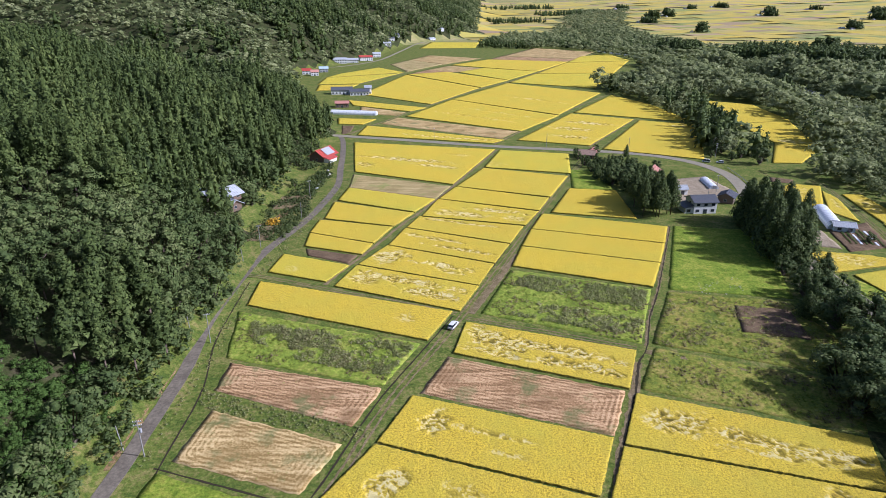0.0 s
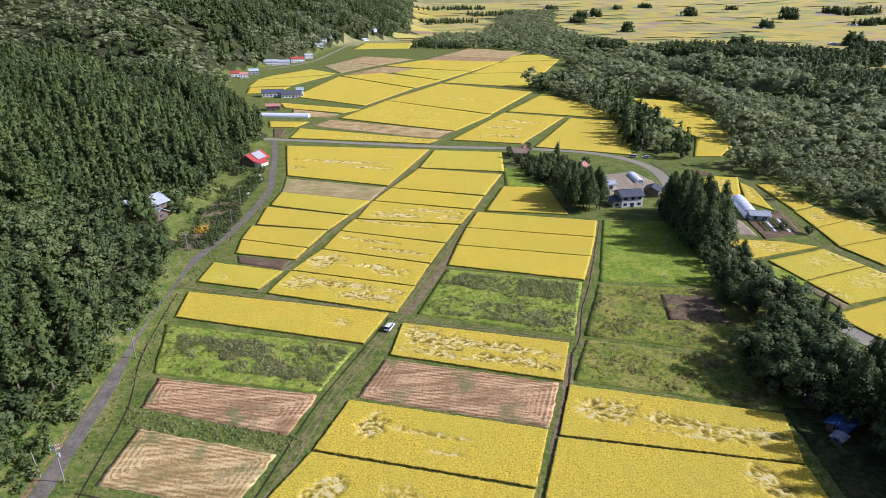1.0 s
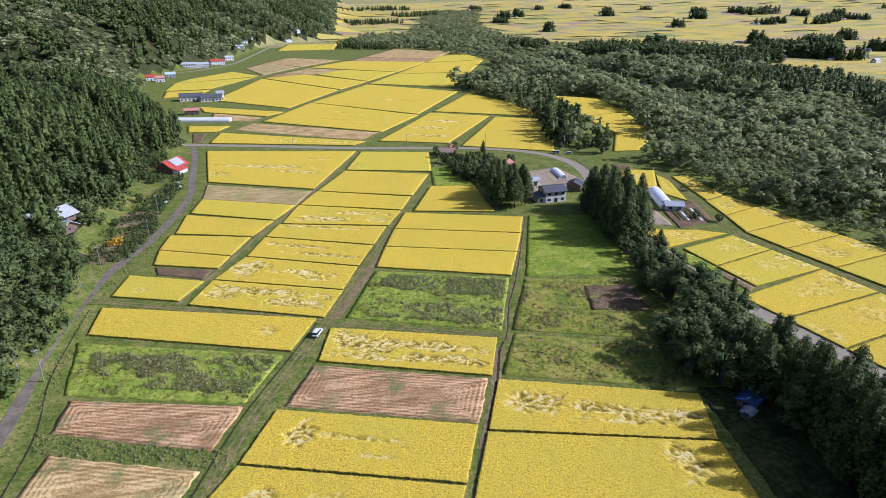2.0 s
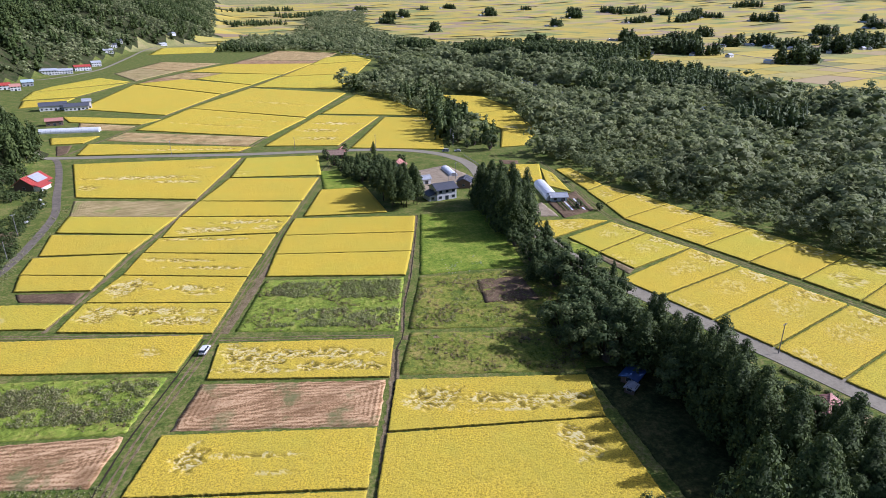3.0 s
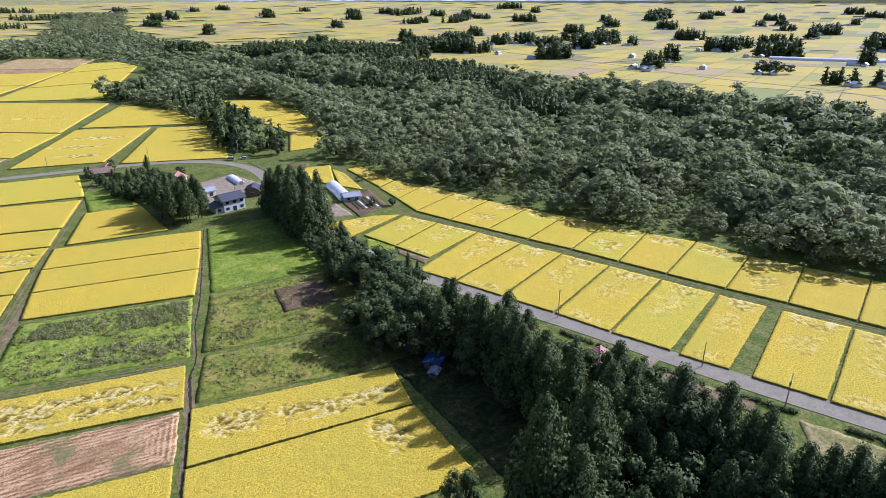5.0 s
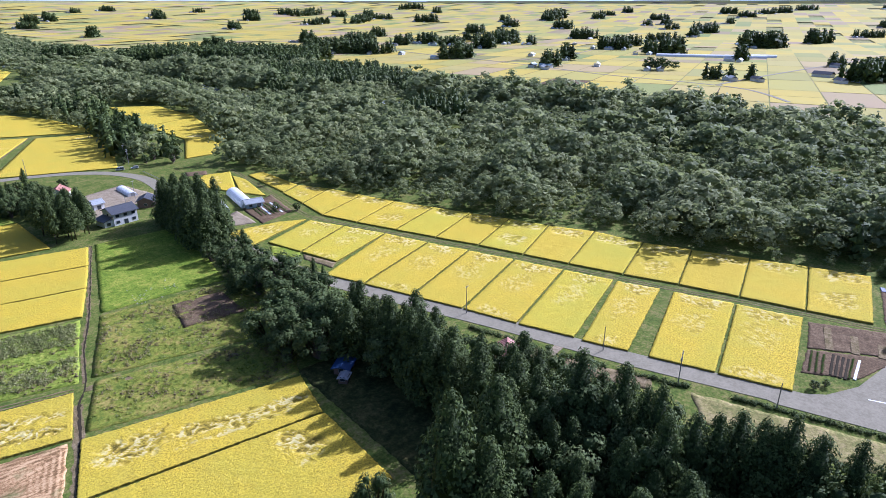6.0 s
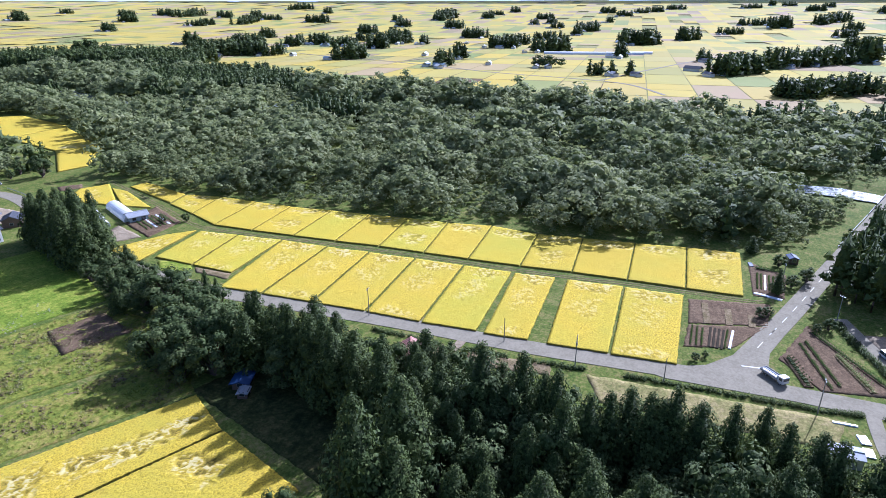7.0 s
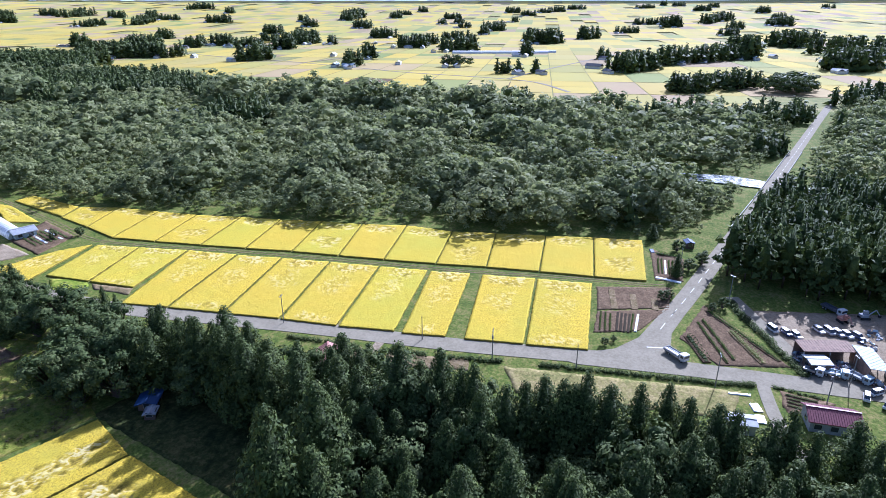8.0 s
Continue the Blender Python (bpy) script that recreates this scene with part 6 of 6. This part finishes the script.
car(3.3, 160.5, -24, CAR_WHITE, "white station wagon parked on the farm track", 4.5, 1.75, 1.55)
car(162, 367, 60, CAR_WHITE, "white van stopped at the curve of the road", 4.6, 1.7, 1.9, True)
car(169.5, 364.5, 60, CAR_WHITE, "white car stopped behind a van", 4.2, 1.7, 1.5)
truck(175.8, -12, 140, 7.2, 2.2, "white flatbed truck loaded with steel", bed=GREY_WALL, load=True)
for x, y, turn, paint, van in ((202, -37.5, 122, CAR_WHITE, True), (201.2, -41, 120, CAR_BLUE, False), (200.4, -43.6, 120, CAR_WHITE, False), (206.5, -50, 120, CAR_WHITE, False), (206.8, -52.6, 118, CAR_WHITE, True), (206.5, -55, 120, CAR_SILVER, False), (206.3, -57.2, 120, CAR_WHITE, False), (206.6, -60, 125, CAR_BLUE, False)):
    car(x, y, turn, paint, ("white minivan" if van else "white car" if paint is CAR_WHITE else "silver car" if paint is CAR_SILVER else "dark blue car") + " parked in a row at the yard", 4.0, 1.6, 1.75 if van else 1.5, van)
truck(222.5, -56, 130, 7.5, 2.3, "white dump truck with a dark bed", bed=ROOF_DARK)
truck(181.5, -50, 175, 7.0, 2.3, "pale blue crane truck in the scrap yard", bed=ROOF_BLUE, cab_paint=ROOF_BLUE)
truck(180.5, -45.5, 160, 4.6, 1.8, "small white truck in the scrap yard")
truck(181.5, -56, 140, 5.5, 2.2, "pale green truck in the scrap yard", bed=ROOF_GREY, cab_paint=ROOF_BLUE)
for x, y, turn in ((173, -56, 80), (176, -58.5, 40), (171, -60, 60), (174.5, -62, 70)):
    car(x, y, turn, CAR_WHITE, "white car beside the country road", 3.6, 1.5, 1.6, True)


def digger(x, y, turn, paint, label):
    root = thing("excavator", pose(x, y, 0.1, 0, 0, turn), label, "excavator")
    for s in (-1, 1):
        part("track", boxed(s * 0.9 - 0.25, s * 0.9 + 0.25, -1.5, 1.5, 0, 0.7, bevel=0.2), RUBBER, root)
    part("body", boxed(-1.0, 1.0, -1.4, 0.8, 0.75, 1.6, bevel=0.12), paint, root)
    cab = part("cab", boxed(-0.9, 0.05, -0.2, 1.1, 1.6, 2.6, bevel=0.1), paint, root)
    part("pane", boxed(-0.8, -0.05, 1.08, 1.14, 1.75, 2.45), GLASS, cab)
    part("boom", rod(bmesh.new(), (0.4, 0.7, 1.4), (0.4, 2.8, 3.2), 0.2, 0.16), paint, root)
    part("stick", rod(bmesh.new(), (0.4, 2.8, 3.2), (0.4, 4.2, 1.4), 0.15, 0.12), paint, root)
    part("bucket", boxed(0.0, 0.8, 3.9, 4.6, 0.7, 1.4, bevel=0.1), RUBBER, root)
    return root


digger(216, -57.5, 120, ROOF_PINK, "faded orange excavator in the yard")
digger(221, -64, 200, GREY_WALL, "grey excavator standing in tree shade")


# ---------------------------------------------------------------- poles
def pole(x, y, h=9.5, arms=2, turn=0.0, label="concrete utility pole with crossarms", lean=0.0):
    root = thing("utility_pole", pose(x, y, float(land(x, y)), 0, lean, turn), label, "utility pole", "utility poles")
    part("post", rod(bmesh.new(), (0, 0, -0.3), (0, 0, h), 0.15, 0.095, 10), POLE, root)
    for k in range(arms):
        z = h - 0.4 - 0.9 * k
        arm = part("crossarm", boxed(-0.9, 0.9, -0.06, 0.06, z - 0.06, z + 0.06), STEEL, root)
        for px in (-0.8, -0.3, 0.35, 0.8):
            part("insulator", rod(bmesh.new(), (px, 0, z + 0.06), (px, 0, z + 0.3), 0.07, 0.05, 7), WHITE_WALL, arm)
    if arms > 1:
        part("transformer", rod(bmesh.new(), (0.35, 0.1, h - 3.2), (0.35, 0.1, h - 2.3), 0.26, sides=10), GREY_WALL, root)
    return root


for x, y, arms, turn in ((-66, 151, 1, 20), (-63.5, 104, 2, 10), (-72, 224, 1, 20), (-65.5, 289, 1, 20), (-63.5, 260, 0, 0), (-6, 425, 1, 70), (70, 407, 1, 80), (122, 395, 1, 60), (172, 378, 2, 30), (176, 392, 1, 30), (155.5, 34, 2, 10), (159.5, 12, 0, 0), (151, 99, 1, 10), (165, -22, 1, 10), (168, -47, 2, 20), (218, -26, 1, 60), (177, -53, 1, 20), (237, -10, 1, 10), (158, 56, 0, 0), (141, 302, 1, 20), (129, 284, 0, 0)):
    pole(x, y, 9.5 if arms else 7.5, arms, turn)
for x, y in ((-69, 106), (-73.5, 156), (-73.5, 207)):
    pole(x, y, 6.5, 0, 0, "slender stay pole beside the lane", -4)


# ---------------------------------------------------------------- gardens, hedges, weeds
def tuft_shape(leaves, seed):
    """A clump of weeds one metre high."""
    r = np.random.default_rng(seed)
    a, q = r.uniform(0, 6.28, leaves), np.sqrt(r.uniform(0, 1, leaves))
    z = r.uniform(0.15, 0.9, leaves) * (1 - 0.5 * q * q)
    c = np.stack([np.cos(a) * q * 0.7, np.sin(a) * q * 0.7, z], -1)
    s = r.uniform(0.12, 0.3, (leaves, 1))
    u = r.standard_normal((leaves, 3))
    u /= np.linalg.norm(u, axis=1)[:, None]
    w = np.stack([np.cos(a) * 0.5, np.sin(a) * 0.5, r.uniform(0.2, 1.2, leaves)], -1)
    lean = unit(c * (0.9, 0.9, 0.5) + (0, 0, 0.7) + 0.2 * r.standard_normal((leaves, 3)))
    verts = wound(np.stack([c - u * s * 0.5, c + u * s * 0.5, c + w * s], 1), lean).reshape(-1, 3)
    # filler core, its low tone painting shade deep in the clump
    core = ball(3, 5, 0.36, seed)
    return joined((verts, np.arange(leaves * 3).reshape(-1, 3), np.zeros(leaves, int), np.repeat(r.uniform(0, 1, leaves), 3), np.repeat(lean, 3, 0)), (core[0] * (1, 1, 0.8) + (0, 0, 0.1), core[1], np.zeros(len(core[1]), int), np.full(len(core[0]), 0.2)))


TUFTS = [tuft_shape(46, 300 + k) for k in range(5)]


def weeds(name, poly, gap, h0, h1, material, label, cut=-0.2, grain=6.0, category="weeds"):
    xs0, ys0 = [q[0] for q in poly], [q[1] for q in poly]
    x, y = scatter(min(xs0), max(xs0), min(ys0), max(ys0), gap)
    sel = inside(x, y, poly) & (waves(x, y, grain, len(name)) + RNG.uniform(-0.4, 0.4, len(x)) > cut)
    n = int(np.sum(sel))
    return wood(name, TUFTS, x[sel], y[sel], RNG.uniform(h0, h1, n), RNG.uniform(0.9, 1.4, n), [material], label, category)


weeds("tall_weeds", [(-58, 163), (-8, 149), (-14, 134), (-40, 142), (-54, 152)], 0.95, 0.6, 1.4, WEED_LEAF, "rank grey-green weeds on the fallow paddy", -0.35)
weeds("tall_weeds", [(27, 199), (69, 185), (64, 172), (24, 189)], 0.95, 0.5, 1.4, WEED_LEAF, "rank grey-green weeds on the fallow paddy", -0.5, 7.0)
weeds("tall_weeds", [(22, 179), (62, 165), (58, 154), (19, 169)], 0.95, 0.5, 1.4, WEED_LEAF, "rank grey-green weeds on the fallow paddy", -0.15, 7.0)
for poly in ([(-63, 169), (-7, 151), (-15, 131), (-58, 144)], [(25, 202), (70, 186), (57, 152), (13, 169)], [(76, 184), (112, 177), (115, 133), (61, 151)], [(60, 148), (107, 130), (96, 113), (51, 130)]):
    weeds("fresh_weeds", poly, 1.4, 0.3, 0.8, WEED_LIME, "lime-green grasses on the fallow ground", -0.25, 9.0)
    weeds("dry_weeds", poly, 1.5, 0.5, 1.1, WEED_BROWN, "dry brown seed heads on the fallow ground", 0.25, 6.0)
weeds("low_weeds", [(76, 184), (112, 177), (115, 133), (62, 151)], 1.5, 0.3, 0.9, WEED_LEAF, "yellow-green weeds on rough ground", 0.15, 5.0)
weeds("low_weeds", [(60, 148), (107, 130), (96, 113), (51, 130)], 1.5, 0.2, 0.6, WEED_LEAF, "low weeds on rough ground", 0.3, 5.0)
weeds("verge_weeds", [(-62, 100), (-62, 150), (-66, 190), (-60, 230), (-48, 320), (-55, 330), (-66, 240), (-70, 190), (-66, 150), (-64, 100)], 1.3, 0.2, 0.7, WEED_LEAF, "tufted grass along the lane", 0.0, 4.0)
weeds("bank_weeds", [(-60, 128), (-16, 113), (-18, 108), (-58, 121)], 1.1, 0.3, 0.8, WEED_LEAF, "green weeds on the bank between cut fields", -0.6, 4.0)
ribbon("bank", [(-85, 223), (-80, 245), (-74, 262), (-70, 275), (-67, 291)], 4.0, 0.1, EARTH, ragged=0.8, step=2, label="bare trodden earth of the lane gardens", category="bank")
weeds("garden_bushes", [(-82, 228), (-66, 232), (-62, 262), (-64, 300), (-62, 340), (-72, 340), (-78, 300), (-84, 262)], 1.8, 0.6, 2.4, LEAF, "garden shrubs and vegetables beside the lane", -0.45, 5.0)
plot("garden", [(-84, 250), (-70, 252), (-72, 232), (-84, 230)], DIRT, "dry garden plot below the wood", "garden")
plot("garden", [(-84, 292), (-66, 296), (-65, 276), (-82, 272)], DIRT, "dry garden plot below the wood", "garden")
weeds("flowering_bush", [(-76, 250), (-72, 250), (-72, 255), (-76, 255)], 0.9, 1.5, 2.4, YELLOW_LEAF, "bush covered in yellow flowers", -2, category="bush")


def hedge(points, w, h, label="clipped green hedge beside the road"):
    line = smooth_line(points, 0.8)
    xs, ys = [], []
    for p in line:
        for k in range(3):
            xs.append(p.x + random.uniform(-w, w) / 2)
            ys.append(p.y + random.uniform(-w, w) / 2)
    n = len(xs)
    ob = wood("hedge", TUFTS, np.array(xs), np.array(ys), RNG.uniform(0.85, 1.1, n) * h, np.full(n, w / h * 0.8), [LEAF], label, "hedge")
    del ob["kind"]
    return tagged(ob, group="roadside hedges")


hedge([(144.5, 92), (146.5, 78), (147, 71)], 1.4, 1.1)
hedge([(148.5, 63), (150.5, 52)], 1.4, 1.1)
hedge([(151, 48), (155, 32)], 1.4, 1.1)
hedge([(157.5, 21), (162, 0), (166, -20), (169, -31)], 1.4, 1.1)
hedge([(170, -36), (169, -46)], 1.0, 0.7)
hedge([(218, -26.5), (210, -29), (194, -36.5), (179, -43.5)], 1.8, 1.2)
for x, y, h in ((211, -6, 4.0), (213, -8, 3.5), (175, 7, 2.6), (178, 5, 2.0), (258, -8, 5), (240, -13, 5), (247, -17, 6), (212, -24, 4), (209, -21, 3), (175, 232, 4), (182, 225, 4)):
    tree("broadleaf", x, y, h, 1.3, "small leafy bush beside a field")
tree("cedar", 116.6, 381, 8, 0.9, "small conifer beside the country road")
tree("broadleaf", 100, 392, 6, 1.0, "leafy tree beside an old hut")
tree("cedar", 268, 2, 7, 1.3, "clipped round-topped garden conifer")
tree("cedar", 232, -9, 9, 1.0, "small conifer beside the cross road")


def bed(x0, y0, x1, y1, w, material, label, tall=0.0, leaf=None):
    """A raised garden bed from point to point, with plants where tall is given."""
    a, b2 = Vector((x0, y0, 0)), Vector((x1, y1, 0))
    ln = (b2 - a).length
    root = thing("garden_bed", Matrix.Translation(a) @ Matrix.Rotation(math.atan2(y1 - y0, x1 - x0), 4, "Z"), label, "garden bed", "vegetable beds")
    part("ridge", prism(bmesh.new(), [(-w / 2, 0.05), (w / 2, 0.05), (w / 2 - 0.15, 0.32), (-w / 2 + 0.15, 0.32)], 0, ln), material, root).matrix_local = pose(0, 0, 0, 0, 0, -90)
    if tall:
        n = max(4, int(ln / (0.55 * w)))
        v, f, i2, t, lean = TUFTS[0]
        V, F = [], []
        for k in range(n):
            m = RNG.uniform(0.7, 1.2)
            V.append(v * (0.75 * w * m, 0.75 * w * m, tall * m) + ((k + 0.5) * ln / n, RNG.uniform(-0.1, 0.1), 0.25))
            F.append(f + k * len(v))
        ob = new("crop", mesh_of("crop", np.concatenate(V), np.concatenate(F), [leaf or KUDZU], tone={"tone": np.tile(t, n)}))
        ob.parent = root
    return root


plot("tilled_plot", [(213.5, 15.5), (222, -8), (206, -8.5), (196, 12.5)], SOIL, "tilled brown vegetable field with long ridges", "tilled field", 0.8, rows=2.4, turn=radians(-70), z=0.14)
plot("tilled_plot", [(195, 12.3), (205, -8.3), (187, -1), (181, 11)], SOIL, "tilled brown vegetable field with crops", "tilled field", 0.8, z=0.14)
for k in range(3):
    bed(195 - 0.2 * k, 11.2 - 1.5 * k, 183 + 0.3 * k, 9.6 - 1.4 * k, 0.8, SOIL, "row of cabbages on brown soil", 0.5)
for k in range(4):
    bed(196.5, 6.2 - 1.2 * k, 184.5, 5.0 - 1.1 * k, 0.8, CHANNEL, "garden bed under black plastic mulch")
bed(197, 1.6, 185.5, 1.0, 0.7, SOIL, "row of leafy greens", 0.5)
bed(197.5, 0.2, 186, -0.2, 0.8, FILM, "garden bed under white plastic film")
for k in range(3):
    bed(212.5 - k, 10.5 - 7 * k, 198.5 + 2 * k, 7.5 - 6 * k, 2.2, DIRT, "dry pale ridge in a tilled field")
plot("tilled_plot", [(257, 2), (250, -11), (229, -11.5), (226.5, -2.5)], SOIL, "kitchen garden of dark brown soil", "garden", 0.8, z=0.14)
for k, (mat, tall) in enumerate(((SOIL, 0.6), (SOIL, 0.5), (FILM, 0), (SOIL, 0.5), (SOIL, 0.7), (FILM, 0), (SOIL, 0.5))):
    bed(247 - 0.2 * k, -1.8 - 1.3 * k, 233, -3.2 - 1.2 * k, 0.8, mat, "garden bed under white plastic film" if mat is FILM else "row of green vegetables", tall)
bed(229, -2.5, 227.5, -11, 1.4, FILM, "white plastic sheet over a garden bed")
bed(252, -1, 251.5, -8, 2.0, SOIL, "dense patch of tall green vegetables", 1.2)
bed(256.5, 1.5, 253, 0.5, 1.6, TARP, "blue tarpaulin over a garden bed")
plot("tilled_plot", [(187, -12.5), (212, -18.5), (182, -40.5), (175.5, -23)], SOIL, "triangular vegetable garden of brown soil", "garden", 0.9, z=0.13)
bed(189, -14.5, 176, -20, 2.4, SOIL, "thick row of dark leafy vegetables", 1.1, LEAF)
bed(199, -17, 177.5, -25, 1.0, SOIL, "row of bright green vegetables", 0.7)
bed(201, -18.4, 180, -26.7, 1.0, SOIL, "row of bright green vegetables", 0.7)
bed(208, -19.8, 184, -38, 1.6, SOIL, "row of staked vegetables", 1.0)
bed(197, -26, 181, -34, 2.2, DIRT, "row of dry bean stakes", 1.2, WEED_LEAF)
plot("garden", [(145.5, 77), (148, 70), (141, 67), (139, 75)], DIRT, "small garden plot before the hut", "garden")
for k in range(3):
    bed(145 - 1.2 * k, 75.5, 146.5 - 1.4 * k, 70.5, 0.8, SOIL, "short row of green vegetables", 0.6)
plot("meadow", [(148, 62), (153, 40), (148, 38), (141, 60)], DIRT, "bare dry plot between the trees and the road", "plot")
plot("meadow", [(153.5, 30), (165, -28), (152, -26), (143, 24)], MOWN, "yellowish mown grass strip beside the road", "meadow")
plot("garden", [(169, -37), (168, -49), (159, -38.5), (162, -37)], SOIL, "garden of dark soil and low greens", "garden")
for k in range(4):
    bed(167.5 - 1.5 * k, -38, 167 - 1.5 * k, -41 - 1.3 * (3 - k), 0.8, SOIL, "row of low green vegetables", 0.4)
bed(160.5, -30.5, 157.5, -31.5, 2.2, FILM, "white plastic sheet over a garden bed")
bed(156, -31.5, 153, -32, 2.2, FILM, "white plastic sheet over a garden bed")
bed(163, -25, 164, -30, 0.8, FILM, "white plastic sheet over a garden bed")

weeds("garden_bushes", [(-88, 342), (-66, 345), (-64, 356), (-84, 362), (-84, 400), (-72, 412), (-90, 400)], 2.4, 1.0, 3.0, LEAF, "shrubs crowding round an old farmhouse", -0.4, 5.0)
for k in range(7):
    bed(171 + 1.9 * k, 247 - 0.5 * k, 166 + 1.9 * k, 230 - 0.5 * k, 1.1, (SOIL, DIRT, FILM)[k % 3], "garden bed under white plastic film" if k % 3 == 2 else "row of vegetables in a farm garden", 0.0 if k % 3 == 2 else 0.5)


def guard_rail(points, label="grey steel guard rail along the road bend"):
    root = thing("guard_rail", Matrix.Identity(4), label, "guard rail")
    line = smooth_line(points, 2.0)
    bm = bmesh.new()
    for p, q in zip(line, line[1:]):
        rod(bm, (p.x, p.y, 0.72), (q.x, q.y, 0.72), 0.16, sides=6)
    part("rail", bm, STEEL, root)
    for p in line[::2]:
        part("post", rod(bmesh.new(), (p.x, p.y, 0), (p.x, p.y, 0.85), 0.07, sides=6), STEEL, root)
    return root


guard_rail([(168.5, 352), (167.2, 335), (165, 318), (160, 300)])
guard_rail([(291, -27), (318, -33), (344, -39)], "grey steel guard rail before the bridge")
guard_rail([(290, -34), (317, -40), (343, -46.5)], "grey steel guard rail before the bridge")


def stone(x, y, r, material, label):
    v, f = ball(5, 8, r, abs(int(x * 7 + y)))
    ob = new("garden_stone", mesh_of("garden_stone", v * (1, 1, 0.7), f, [material], smooth=True))
    ob.matrix_world = Matrix.Translation((x, y, float(land(x, y)) + r * 0.4))
    return tagged(ob, label, "stone", "garden stones")


for k in range(9):
    stone(-66 + random.uniform(-4, 3), 305 + 5 * k + random.uniform(-2, 2), random.uniform(0.5, 1.0), WHITE_WALL, "pale rounded stone in the lane garden")
for x, y, h in ((-79, 345, 5), (-86, 352, 6), (-88, 366, 7), (-84, 402, 6), (-66, 352, 4), (-85, 385, 7), (-78, 310, 5), (-86, 240, 6), (-88, 268, 7), (-80, 275, 4)):
    tree("broadleaf", x, y, h, 1.2, "leafy tree beside an old farmhouse")
tree("cedar", -91, 243, 15, 0.7, "tall narrow cedar before a grey-roofed house")
house("shed", 96, 385, 65, 8, 6, 2.8, 1.6, BROWN_WALL, ROOF_PINK, "small shed with a faded pink roof beside the road", "shed", eaves=0.6)
weeds("verge_weeds", [(78, 186), (100, 250), (134, 244), (114, 181)], 1.5, 0.15, 0.4, WEED_LIME, "tufts of fresh grass in the meadow", -0.1, 7.0)
weeds("verge_weeds", [(-62, 190), (-7, 152), (-22, 92), (-34, 88), (-60, 101)], 2.2, 0.15, 0.4, WEED_LIME, "tufts of grass on the levees", 0.2, 5.0)
# marks on the country road
ribbon("stop_line", [(178.2, -4.2), (180.0, -10.2)], 0.45, 0.142, PAINT_WHITE, 0.02, parent=CROSS)
weeds("pale_grasses", [(90, 198), (106, 196), (101, 181), (87, 184)], 1.3, 0.25, 0.5, PALE_BLOOM, "pale flowering grasses in the meadow", 0.25, 4.0)
